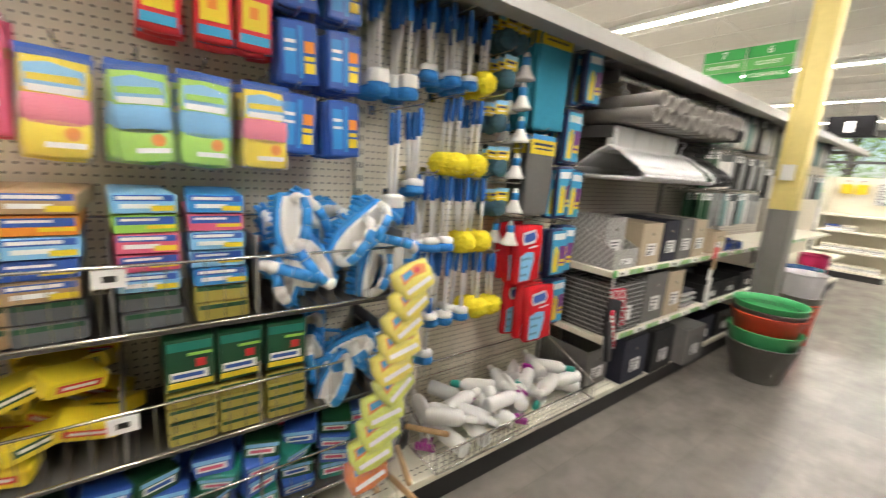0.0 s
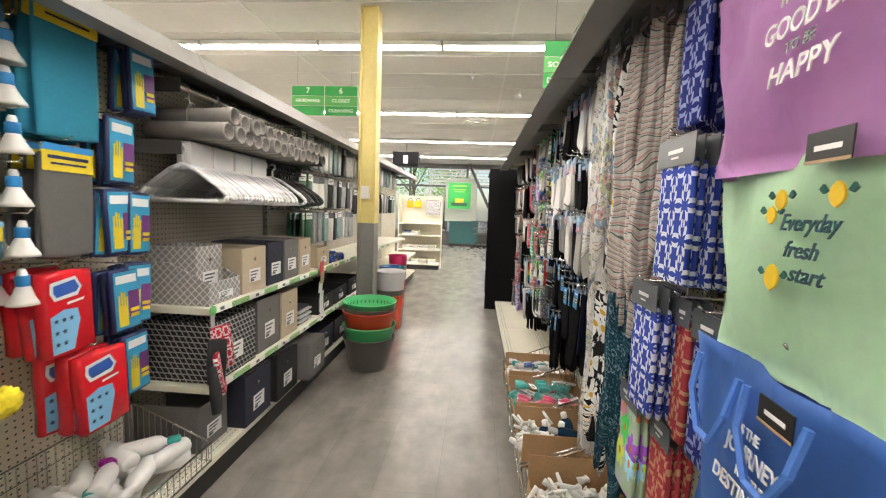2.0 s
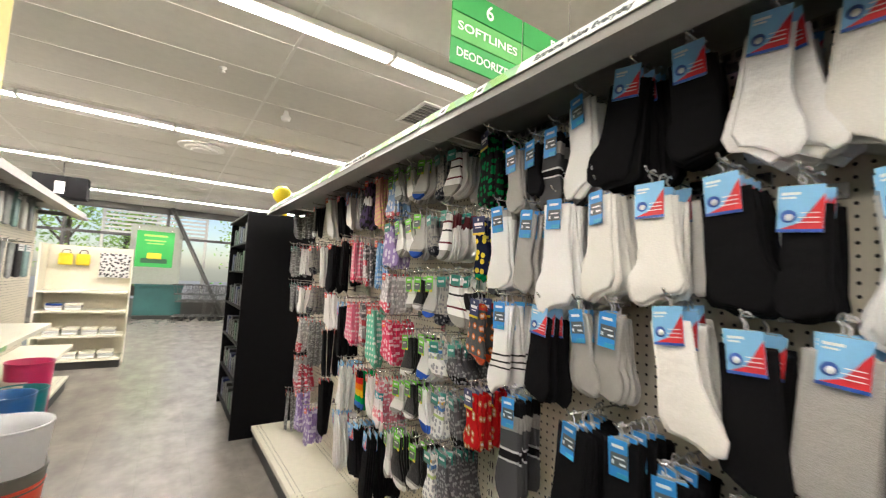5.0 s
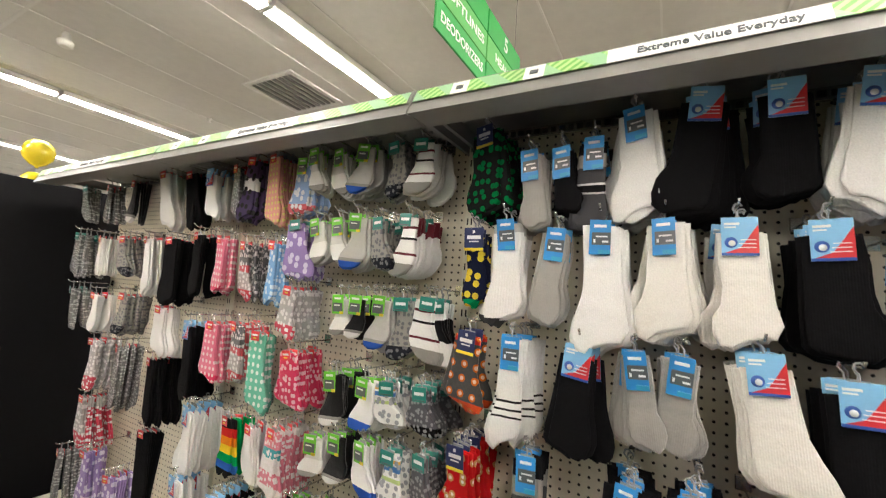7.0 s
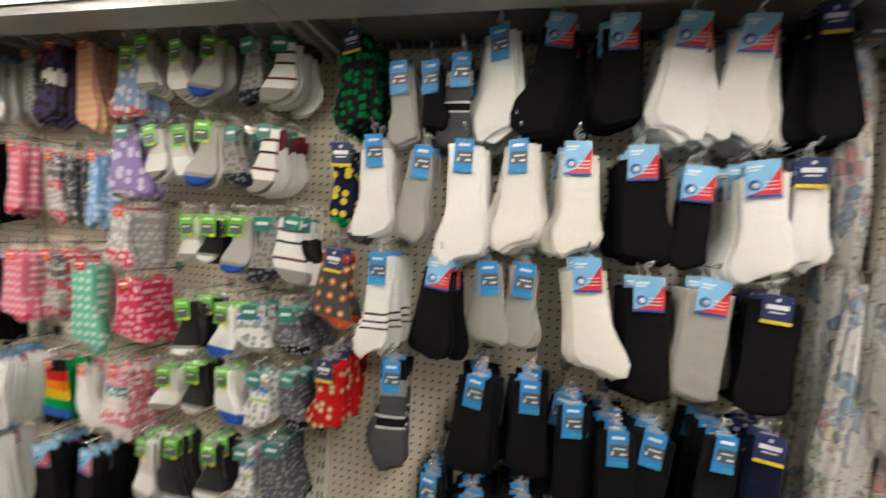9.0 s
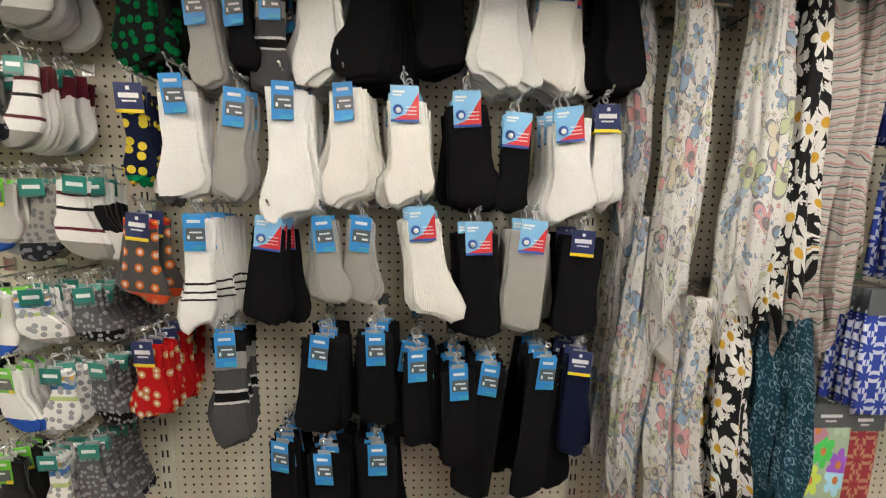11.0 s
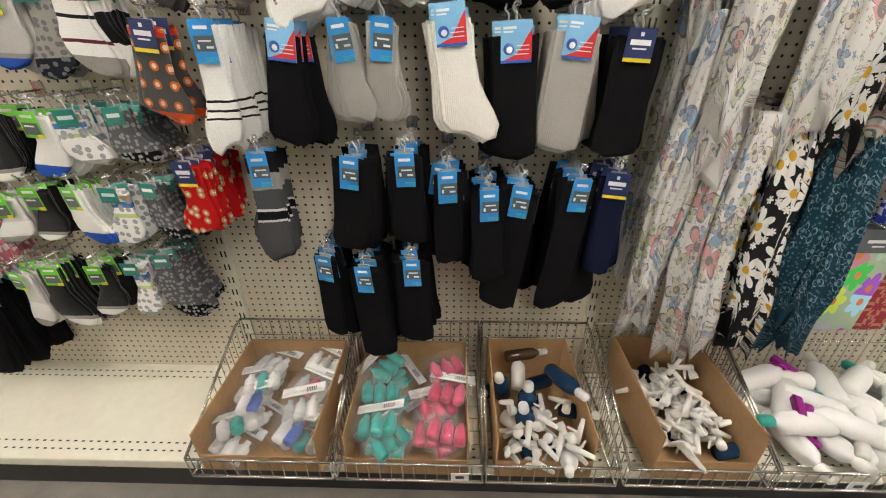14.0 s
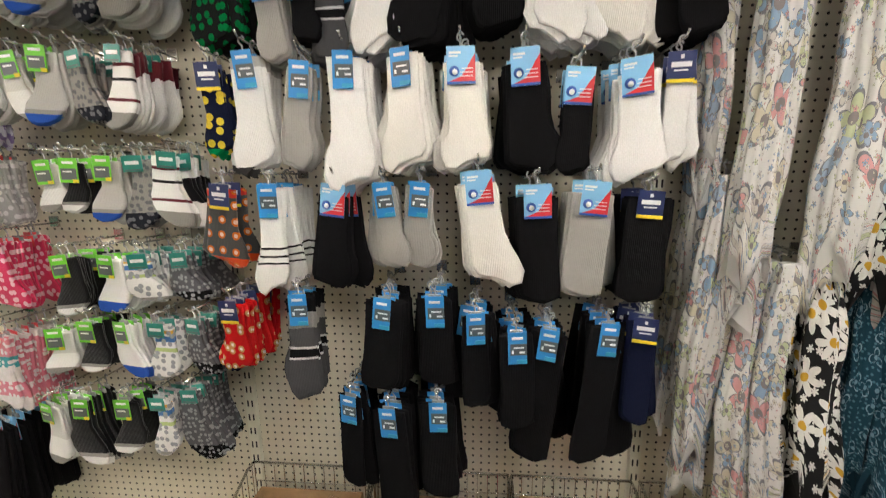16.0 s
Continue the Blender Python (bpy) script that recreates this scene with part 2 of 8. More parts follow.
# rows of continuous strip lights across the aisles
def strip_light():
    o = thing("strip_light", "white fluorescent strip light on the ceiling, lit", "ceiling light", "ceiling strip lights", (0, 0, CEIL))
    bm = bmesh.new()
    box(bm, -0.655, 0.655, -0.075, 0.075, -0.05, -0.006, 0.006)
    part("housing", bm, WHITE_PLASTIC, o)
    bm = bmesh.new()
    box(bm, -0.645, 0.645, -0.041, 0.041, -0.062, -0.0505, 0.004)
    part("diffuser", bm, TUBE, o, "glowing white diffuser")
    for s in (-1, 1):
        bm = bmesh.new()
        box(bm, s * 0.655 - 0.009, s * 0.655 + 0.009, -0.050, 0.050, -0.064, -0.0505, 0.003)
        part("end_cap", bm, WHITE_PLASTIC, o)
    return o


lamp = strip_light()
lamp.matrix_basis = pose(-1.701, 5.12, CEIL)
for row in range(-2, 4):
    for k in range(-5, 5):
        if (row, k) != (0, 0):
            copy_thing(lamp, pose(-1.701 + 1.331 * k, 5.12 + 3.0 * row, CEIL))

# steel column in the aisle, yellow above and grey below
bm = bmesh.new()
def column_ring(z0, z1, mi):
    for x0, x1, y0, y1 in ((-0.36, -0.335, 4.33, 4.49), (-0.225, -0.20, 4.33, 4.49), (-0.336, -0.224, 4.345, 4.475)):
        box(bm, x0, x1, y0, y1, z0, z1, 0.004, mi)
column_ring(0, 1.18, 1)
column_ring(1.18, CEIL, 0)
structure("column", bm, [YELLOW_PAINT, GREY_PAINT], "steel column painted yellow above and grey below", "column")
o = thing("switch_box", "small white electrical box on the yellow column", "electrical box", at=(-0.28, 4.33, 1.40))
bm = bmesh.new()
box(bm, -0.045, 0.035, -0.03, -0.001, 0, 0.115, 0.004)
part("box_body", bm, WHITE_PLASTIC, o)
bm = bmesh.new()
box(bm, -0.030, 0.020, -0.033, -0.029, 0.012, 0.10, 0.001)
part("cover_plate", bm, WHITE_PLASTIC, o)

# ---- shelving runs ----
def gondola(side, y0, label, shelves=(), board=PEG, width=1.22):
    """One four-foot section; side +1 stands east of the aisle and faces west, -1 the other way. Its own origin lies on the floor at the board."""
    bx = 1.42 if side > 0 else -0.83
    o = thing("gondola_section", label, "store shelving", "gondola sections", (bx, y0, 0))
    s = -side  # towards the aisle
    def b(x0, x1, *r, **k):
        a, c = sorted((s * x0, s * x1))
        return box(bm, a, c, *r, **k)
    bm = bmesh.new()
    b(-0.02, 0.0, 0.0, width, 0.13, 1.965)
    part("back_panel", bm, board, o, "perforated hardboard back panel")
    for y in (0.0,):
        bm = bmesh.new()
        b(0.0, 0.018, y - 0.016, y + 0.016, 0.13, 1.965)
        for k in range(36):
            z = 0.2 + 0.0508 * k * 0.98
            for dy in (-0.007, 0.007):
                b(0.0165, 0.0186, y + dy - 0.0025, y + dy + 0.0025, z, z + 0.022, mi=1)
        part("upright", bm, [STEEL_BEIGE if board == PEG else STEEL_GREY, KICK], o, "slotted steel upright")
    bm = bmesh.new()
    b(0.0, 0.40, 0.002, width - 0.002, 0.115, 0.15, bevel=0.004)
    for dx in (0.035, 0.062, 0.335, 0.362):
        for k in range(47):
            b(dx, dx + 0.005, 0.02 + k * 0.0254, 0.03 + k * 0.0254, 0.1496, 0.1503, mi=1)
    part("base_deck", bm, [STEEL_BEIGE, KICK], o, "beige steel deck with rows of slots")
    bm = bmesh.new()
    b(0.34, 0.38, 0.0, width, 0.0, 0.115)
    part("kick_plate", bm, KICK, o, "black kick plate")
    # canopy shelf with its front lip and bracket
    bm = bmesh.new()
    vs = b(0.0, 0.354, 0.002, width - 0.002, 1.955, 1.965)
    for v in vs:
        if abs(v.co.x) > 0.2:
            v.co.z -= 0.032
    part("top_shelf", bm, STEEL_GREY, o, "grey steel canopy shelf")
    bm = bmesh.new()
    for v in b(0.395, 0.42, 0.002, width - 0.002, 1.853, 1.933):
        if v.co.z > 1.9:
            v.co.x -= s * 0.04
    part("front_lip", bm, STEEL_GREY, o)
    bm = bmesh.new()
    b(0.32, 0.3945, 0.002, width - 0.002, 1.858, 1.864)
    part("stiffener", bm, STEEL_GREY, o)
    bm = bmesh.new()
    b(0.018, 0.03, 0.01, width - 0.01, 1.915, 1.945)
    for k in range(46):
        b(0.0295, 0.0312, 0.03 + k * 0.0254, 0.03 + k * 0.0254 + 0.017, 1.922, 1.938, mi=1)
    part("slotted_rail", bm, [CHROME, KICK], o, "perforated metal rail")
    for y in (0.022, width - 0.022):
        bm = bmesh.new()
        b(0.0, 0.36, y - 0.006, y + 0.006, 1.885, 1.93)
        part("bracket", bm, STEEL_GREY, o)
    for z in shelves:
        bm = bmesh.new()
        b(0.0, 0.41, 0.004, width - 0.004, z - 0.032, z, bevel=0.003)
        part("shelf", bm, STEEL_BEIGE, o, "beige steel shelf")
    return o


for k in range(-3, 3):
    y = 2.35 + 1.22 * k
    gondola(1, y, "beige pegboard gondola section with grey canopy and steel deck")
for k in range(-2, 4):
    y = 2.33 + 1.22 * k
    gondola(-1, y, "%s pegboard gondola section with grey canopy" % ("grey" if k >= 0 else "beige"), (0.49, 0.855) if k >= 0 else (), PEG_GREY if k >= 0 else PEG)
gondola(-1, 7.21, "empty beige pegboard gondola section with a low shelf", (0.49,))

# ---- the far end of the store ----
bm = bmesh.new()
for x in (-9.0, -4.6, -1.9, 0.3, 3.2, 6.0):
    box(bm, x - 0.04, x + 0.04, 16.4, 16.5, 0.0, 3.0)
box(bm, -9.0, 8.0, 16.4, 16.5, 0.0, 0.5)
box(bm, -9.0, 8.0, 16.4, 16.5, 2.9, 3.18)
box(bm, -9.0, 8.0, 16.41, 16.49, 2.2, 2.27)
structure("window_1", bm, STEEL_DARK, "dark metal storefront window frames", "window")
bm = bmesh.new()
box(bm, X0 - 1, X1 + 1, Y1 + 0.2, 60, -0.12, -0.02)
structure("ground", bm, mat("asphalt", (0.25, 0.25, 0.24), 0.9, vary=0.2, scale=1), "pale sunlit asphalt outside the windows", "ground")
o = thing("black_cabinet", "tall black metal display cabinet at the shelving end", "cabinet", at=(0.887, 6.16, 0))
bm = bmesh.new()
box(bm, 0, 0.6, 0, 0.02, 0.0, 1.87)
part("side_panel", bm, BLACK, o)
bm = bmesh.new()
box(bm, 0.3, 0.6, 0.02, 1.2, 0.0, 1.87)
part("back_panel", bm, BLACK, o)
bm = bmesh.new()
box(bm, 0, 0.6, 0.0, 1.2, 1.87, 1.89)
part("top_panel", bm, BLACK, o)

# ---- socks on peg hooks ----
def fabric(name, stops, pattern=None, pcol=(0.8, 0.8, 0.8), pscale=40.0, pcol2=None, rib=True):
    """Knitted cloth: bands of colour up its length, a printed pattern and a fine rib."""
    m = mat(name, stops[0][1], 0.95, vary=0.0, spec=0.06)
    b, n, l = base_socket(m)
    tc, sep = n.new("ShaderNodeTexCoord"), n.new("ShaderNodeSeparateXYZ")
    l.new(tc.outputs["Generated"], sep.inputs[0])
    ramp = n.new("ShaderNodeValToRGB")
    ramp.color_ramp.interpolation = "CONSTANT"
    e = ramp.color_ramp.elements
    while len(e) < len(stops):
        e.new(0.5)
    if len(stops) == 1:
        e[1].color = (*stops[0][1], 1)
    for k, (p, c) in enumerate(stops):
        e[k].position, e[k].color = p, (*c, 1)
    wob = n.new("ShaderNodeTexNoise")
    wob.inputs["Scale"].default_value = 25
    l.new(tc.outputs["Object"], wob.inputs["Vector"])
    z = math_node(n, l, "ADD", sep.outputs["Z"], math_node(n, l, "MULTIPLY", math_node(n, l, "SUBTRACT", wob.outputs[0], 0.5), 0.03))
    l.new(z, ramp.inputs[0])
    col = ramp.outputs[0]
    if pattern:
        v = n.new("ShaderNodeTexVoronoi")
        v.inputs["Scale"].default_value = pscale
        v.inputs["Randomness"].default_value = {"dots": 0.15, "blobs": 0.9, "petals": 0.9}.get(pattern, 0.8)
        v.voronoi_dimensions = "2D"
        flat = n.new("ShaderNodeSeparateXYZ")
        pack = n.new("ShaderNodeCombineXYZ")
        l.new(tc.outputs["Object"], flat.inputs[0])
        l.new(flat.outputs["Y"], pack.inputs["X"]), l.new(flat.outputs["Z"], pack.inputs["Y"])
        l.new(pack.outputs[0], v.inputs["Vector"])
        f = math_node(n, l, "LESS_THAN", v.outputs["Distance"], {"dots": 0.27, "blobs": 0.31}.get(pattern, 0.45))
        col = mix_color(n, l, f, col, pcol)
        if pcol2:
            g = math_node(n, l, "LESS_THAN", v.outputs["Distance"], 0.14)
            col = mix_color(n, l, g, col, pcol2)
    shade, mr = n.new("ShaderNodeTexNoise"), n.new("ShaderNodeMapRange")
    shade.inputs["Scale"].default_value, shade.inputs["Detail"].default_value = 300, 2
    l.new(tc.outputs["Object"], shade.inputs["Vector"]), l.new(shade.outputs[0], mr.inputs["Value"])
    mr.inputs["To Min"].default_value, mr.inputs["To Max"].default_value = 0.82, 1.12
    sc = n.new("ShaderNodeVectorMath")
    sc.operation = "SCALE"
    l.new(col, sc.inputs[0]), l.new(mr.outputs[0], sc.inputs["Scale"])
    l.new(sc.outputs[0], b.inputs["Base Color"])
    ob = n.new("ShaderNodeSeparateXYZ")
    l.new(tc.outputs["Object"], ob.inputs[0])
    s = math_node(n, l, "SINE", math_node(n, l, "MULTIPLY", ob.outputs["Y"], 1500.0 if rib else 400.0))
    crease = n.new("ShaderNodeTexNoise")
    crease.inputs["Scale"].default_value, crease.inputs["Detail"].default_value = 22, 4
    l.new(tc.outputs["Object"], crease.inputs["Vector"])
    h = math_node(n, l, "ADD", math_node(n, l, "MULTIPLY", s, 0.035), math_node(n, l, "MULTIPLY", crease.outputs[0], 1.1))
    bp = n.new("ShaderNodeBump")
    bp.inputs["Strength"].default_value, bp.inputs["Distance"].default_value = 0.55, 0.008
    l.new(h, bp.inputs["Height"]), l.new(bp.outputs[0], b.inputs["Normal"])
    b.inputs["Sheen Weight"].default_value = 0.2 if stops[0][1][0] > 0.25 else 0.0
    return m


W, CR, GY, LG, BK, DG = (0.84, 0.835, 0.82), (0.82, 0.80, 0.75), (0.30, 0.29, 0.27), (0.48, 0.47, 0.45), (0.008, 0.008, 0.009), (0.07, 0.07, 0.075)
BLU, RED, NAVY, GRN = (0.03, 0.10, 0.45), (0.45, 0.02, 0.03), (0.009, 0.012, 0.032), (0.06, 0.35, 0.05)
FAB = {
    "white": fabric("white_knit", [(0, W)]),
    "cream": fabric("cream_knit", [(0, CR)]),
    "grey": fabric("heather_grey_knit", [(0, GY)], "x", (0.40, 0.39, 0.37), 500),
    "black": fabric("black_knit", [(0, BK)]),
    "navy": fabric("navy_knit", [(0, NAVY)]),
    "golf": fabric("golf_green_knit", [(0, (0.012, 0.012, 0.012))], "blobs", (0.0, 0.14, 0.04), 40),
    "run": fabric("striped_charcoal_knit", [(0, DG), (0.4, (0.6, 0.6, 0.6)), (0.42, BK), (0.5, (0.6, 0.6, 0.6)), (0.52, DG), (0.7, GY), (0.85, BK)]),
    "banana": fabric("banana_navy_knit", [(0, (0.0, 0.22, 0.08)), (0.1, NAVY)], "blobs", (0.65, 0.5, 0.05), 34),
    "whitecap": fabric("white_knit_black_toe", [(0, (0.05, 0.05, 0.05)), (0.08, W), (0.9, LG)]),
    "stripe": fabric("white_knit_black_stripes", [(0, W), (0.3, BK), (0.32, W), (0.37, BK), (0.39, W), (0.44, BK), (0.46, W)]),
    "football": fabric("football_grey_knit", [(0, (0.55, 0.06, 0.01)), (0.12, (0.06, 0.06, 0.06)), (0.9, (0.5, 0.03, 0.02))], "dots", (0.55, 0.13, 0.01), 26, (0.7, 0.5, 0.4)),
    "dogs": fabric("red_dog_knit", [(0, NAVY), (0.06, (0.5, 0.012, 0.015))], "blobs", (0.5, 0.3, 0.12), 32, (0.75, 0.72, 0.68)),
    "whitegrey": fabric("white_grey_toe_knit", [(0, GY), (0.16, W), (0.5, (0.68, 0.67, 0.65))]),
    "bluegrey": fabric("grey_blue_toe_knit", [(0, BLU), (0.14, GY), (0.2, LG)]),
    "greyblack": fabric("grey_black_toe_knit", [(0, (0.02, 0.022, 0.03)), (0.24, GY)], "blobs", (0.16, 0.16, 0.17), 60),
    "stripemix": fabric("striped_ankle_knit", [(0, GY), (0.22, W), (0.36, (0.14, 0.02, 0.03)), (0.4, W), (0.62, BK), (0.66, W), (0.8, (0.14, 0.02, 0.03)), (0.84, W)]),
    "blackwhite": fabric("black_white_toe_knit", [(0, W), (0.14, GY), (0.2, BK)]),
    "whiteblue": fabric("white_blue_toe_knit", [(0, BLU), (0.22, W)]),
    "sleep": fabric("white_printed_knit", [(0, GY), (0.10, W), (0.55, (0.5, 0.62, 0.25)), (0.62, W), (0.72, (0.08, 0.2, 0.5)), (0.82, W), (0.86, (0.7, 0.4, 0.08)), (0.92, W)], "blobs", (0.36, 0.37, 0.40), 46),
    "darkgrey": fabric("dark_grey_knit", [(0, BK), (0.22, (0.11, 0.11, 0.12))], "blobs", (0.28, 0.28, 0.29), 70),
    "greypat": fabric("patterned_grey_knit", [(0, (0.2, 0.2, 0.2))], "blobs", (0.45, 0.45, 0.45), 70),
    "panda": fabric("purple_panda_knit", [(0, (0.07, 0.05, 0.11)), (0.5, W), (0.7, (0.1, 0.06, 0.14))], "blobs", (0.03, 0.03, 0.03), 30),
    "peach": fabric("peach_dotted_knit", [(0, (0.72, 0.34, 0.27))], "dots", (0.7, 0.62, 0.2), 44),
    "bluered": fabric("blue_red_knit", [(0, (0.5, 0.09, 0.1)), (0.2, (0.25, 0.36, 0.6))], "blobs", (0.7, 0.7, 0.72), 34),
    "pinkdot": fabric("pink_dotted_knit", [(0, (0.7, 0.03, 0.12)), (0.15, (0.7, 0.18, 0.27))], "dots", (0.75, 0.6, 0.6), 40),
    "redgrey": fabric("red_grey_knit", [(0, (0.5, 0.04, 0.06)), (0.2, (0.35, 0.32, 0.32)), (0.5, (0.5, 0.07, 0.09)), (0.62, (0.12, 0.12, 0.13))], "blobs", (0.65, 0.62, 0.62), 50),
    "bluecloud": fabric("pale_blue_knit", [(0, (0.2, 0.38, 0.65))], "blobs", (0.55, 0.65, 0.75), 40),
    "lilac": fabric("lilac_unicorn_knit", [(0, (0.28, 0.20, 0.45))], "blobs", (0.62, 0.58, 0.72), 30),
    "mint": fabric("mint_dotted_knit", [(0, (0.16, 0.5, 0.36))], "dots", (0.66, 0.75, 0.7), 36),
    "greyred": fabric("grey_red_knit", [(0, (0.55, 0.05, 0.09)), (0.3, (0.42, 0.41, 0.41))], "blobs", (0.72, 0.70, 0.7), 45),
    "pinkred": fabric("pink_red_knit", [(0, (0.6, 0.03, 0.1))], "blobs", (0.75, 0.45, 0.5), 45),
    "pinkteal": fabric("pink_teal_knit", [(0, (0.7, 0.66, 0.64)), (0.2, (0.65, 0.2, 0.26)), (0.4, (0.7, 0.66, 0.64)), (0.6, (0.05, 0.3, 0.33)), (0.75, (0.68, 0.25, 0.3))], "blobs", (0.75, 0.7, 0.7), 55),
    "rainbow": fabric("rainbow_striped_knit", [(0, BK), (0.15, (0.03, 0.12, 0.45)), (0.28, (0.0, 0.3, 0.08)), (0.42, (0.72, 0.5, 0.02)), (0.56, (0.7, 0.2, 0.01)), (0.7, (0.55, 0.02, 0.02)), (0.84, BK)]),
}
WORDS = {"white": "white", "cream": "cream white", "grey": "heather grey", "black": "black", "navy": "dark navy", "golf": "black and green golf-patterned", "run": "charcoal striped",
         "banana": "navy banana-patterned", "whitecap": "white black-toed", "stripe": "white black-striped", "football": "grey orange football-patterned", "dogs": "red dog-patterned",
         "whitegrey": "white grey-toed", "bluegrey": "grey blue-toed", "greyblack": "grey black-toed", "stripemix": "white dark-striped", "blackwhite": "black white-toed",
         "whiteblue": "white blue-toed", "sleep": "white printed", "darkgrey": "dark grey patterned", "greypat": "grey patterned", "panda": "purple animal-patterned",
         "peach": "peach dotted", "bluered": "blue and red", "pinkdot": "pink dotted", "redgrey": "red and grey", "bluecloud": "pale blue", "lilac": "lilac patterned",
         "mint": "mint green dotted", "greyred": "grey and red", "pinkred": "pink and red", "pinkteal": "pink and teal striped", "rainbow": "rainbow striped"}
CLEAR = mat("clear_plastic", (0.82, 0.83, 0.84), 0.12, vary=0, alpha=0.35)
FILM = mat("clear_film", (0.9, 0.9, 0.9), 0.06, vary=0, alpha=0.09, bump=0.9, bscale=28)


def ink(name, c):
    return mat(name, c, 0.35, vary=0.04, scale=20)


INK = {"blue": ink("ink_blue", (0.03, 0.25, 0.62)), "sky": ink("ink_sky_blue", (0.22, 0.50, 0.78)), "red": ink("ink_red", (0.62, 0.03, 0.04)), "navy": ink("ink_navy", (0.015, 0.025, 0.10)),
       "royal": ink("ink_royal", (0.03, 0.10, 0.42)), "grey": ink("ink_grey", (0.09, 0.10, 0.11)), "white": ink("ink_white", (0.8, 0.8, 0.8)), "yellow": ink("ink_yellow", (0.75, 0.58, 0.03)),
       "green": ink("ink_green", (0.14, 0.52, 0.03)), "teal": ink("ink_teal", (0.015, 0.20, 0.16)), "orange": ink("ink_orange", (0.75, 0.25, 0.03)), "purple": ink("ink_purple", (0.16, 0.04, 0.20)),
       "dgreen": ink("ink_dark_green", (0.01, 0.07, 0.03)), "pink": ink("ink_pink", (0.68, 0.12, 0.22)), "black": ink("ink_black", (0.012, 0.012, 0.012)), "lime": ink("ink_lime", (0.30, 0.60, 0.10)),
       "olive": ink("ink_olive", (0.34, 0.29, 0.06)), "kraft": ink("ink_kraft", (0.42, 0.28, 0.15)), "cyan": ink("ink_cyan", (0.04, 0.32, 0.55))}


def card(bm, slots, w, h, base, prints, t=0.0012, x=0.0, fold=True):
    """A printed card that faces -x with its top edge at z 0: base colour and proud patches (u0, u1, v0, v1, colour); u to its right, v downwards, 0 to 1."""
    def slot(c):
        if c not in slots:
            slots.append(c)
        return slots.index(c)
    box(bm, x - t, x, -w / 2, w / 2, -h, 0, mi=slot(base))
    for k, (u0, u1, v0, v1, c) in enumerate(prints):
        d = 0.0004 * (k + 1)
        box(bm, x - t - d, x - t + 0.0001, w / 2 - u1 * w, w / 2 - u0 * w, -v1 * h, -v0 * h, mi=slot(c))


def tag_mesh(kind):
    bm, slots = bmesh.new(), []
    if kind == "RB":
        w, h = 0.062, 0.078
        card(bm, slots, w, h, "sky", [(0, 1, 0.93, 1.0, "royal"), (0.08, 0.5, 0.14, 0.2, "white"), (0.08, 0.4, 0.24, 0.28, "white")])
        f = [bm.verts.new((-0.0016, y, z)) for y, z in ((-w / 2, -h * 0.2), (-w / 2, -h * 0.93), (w * 0.42, -h * 0.93), (w * 0.0, -h * 0.8), (-w * 0.22, -h * 0.55), (-w * 0.36, -h * 0.36))]
        slots.append("red")
        bm.faces.new(f).material_index = slots.index("red")
        rod(bm, (-0.0012, w * 0.24, -h * 0.66), (-0.0024, w * 0.24, -h * 0.66), 0.011, 14, slots.index("royal"))
        rod(bm, (-0.0023, w * 0.22, -h * 0.68), (-0.0028, w * 0.22, -h * 0.68), 0.0062, 10, slots.index("white"))
        for k in range(3):
            box(bm, -0.0026, -0.0015, -w * 0.42, -w * (0.02 - 0.04 * k), -h * (0.58 + 0.1 * k) - 0.0016, -h * (0.58 + 0.1 * k), mi=slots.index("white"))
    elif kind == "BL":
        w, h = 0.046, 0.082
        card(bm, slots, w, h, "blue", [(0.12, 1, 0.36, 0.72, "grey"), (0.2, 0.8, 0.14, 0.22, "white"), (0.3, 0.85, 0.46, 0.50, "white"), (0.2, 0.3, 0.56, 0.66, "white"), (0.6, 0.9, 0.60, 0.65, "white"), (0.45, 1, 0.86, 0.97, "cyan")])
    elif kind == "NV":
        w, h = 0.054, 0.062
        card(bm, slots, w, h, "navy", [(0.14, 0.86, 0.34, 0.50, "white"), (0.25, 0.75, 0.58, 0.63, "white"), (0, 1, 0.88, 1, "yellow"), (0.44, 0.56, 0.12, 0.24, "white")])
    elif kind == "GR":
        w, h = 0.048, 0.062
        card(bm, slots, w, h, "green", [(0.08, 0.92, 0.42, 0.88, "grey"), (0.2, 0.8, 0.14, 0.24, "white"), (0.2, 0.7, 0.52, 0.58, "white"), (0.7, 1, 0.86, 1.0, "yellow")])
    elif kind == "TL":
        w, h = 0.048, 0.040
        card(bm, slots, w, h, "teal", [(0.15, 0.85, 0.34, 0.56, "white"), (0.1, 0.9, 0.86, 0.92, "grey")])
    else:
        w, h = 0.042, 0.034
        card(bm, slots, w, h, "red", [(0.15, 0.85, 0.3, 0.5, "white"), (0.3, 0.7, 0.66, 0.8, "yellow")])
    me = bpy.data.meshes.new("tag")
    bmesh.ops.recalc_face_normals(bm, faces=bm.faces)
    bm.to_mesh(me), bm.free()
    for c in slots:
        me.materials.append(INK[c])
    return me


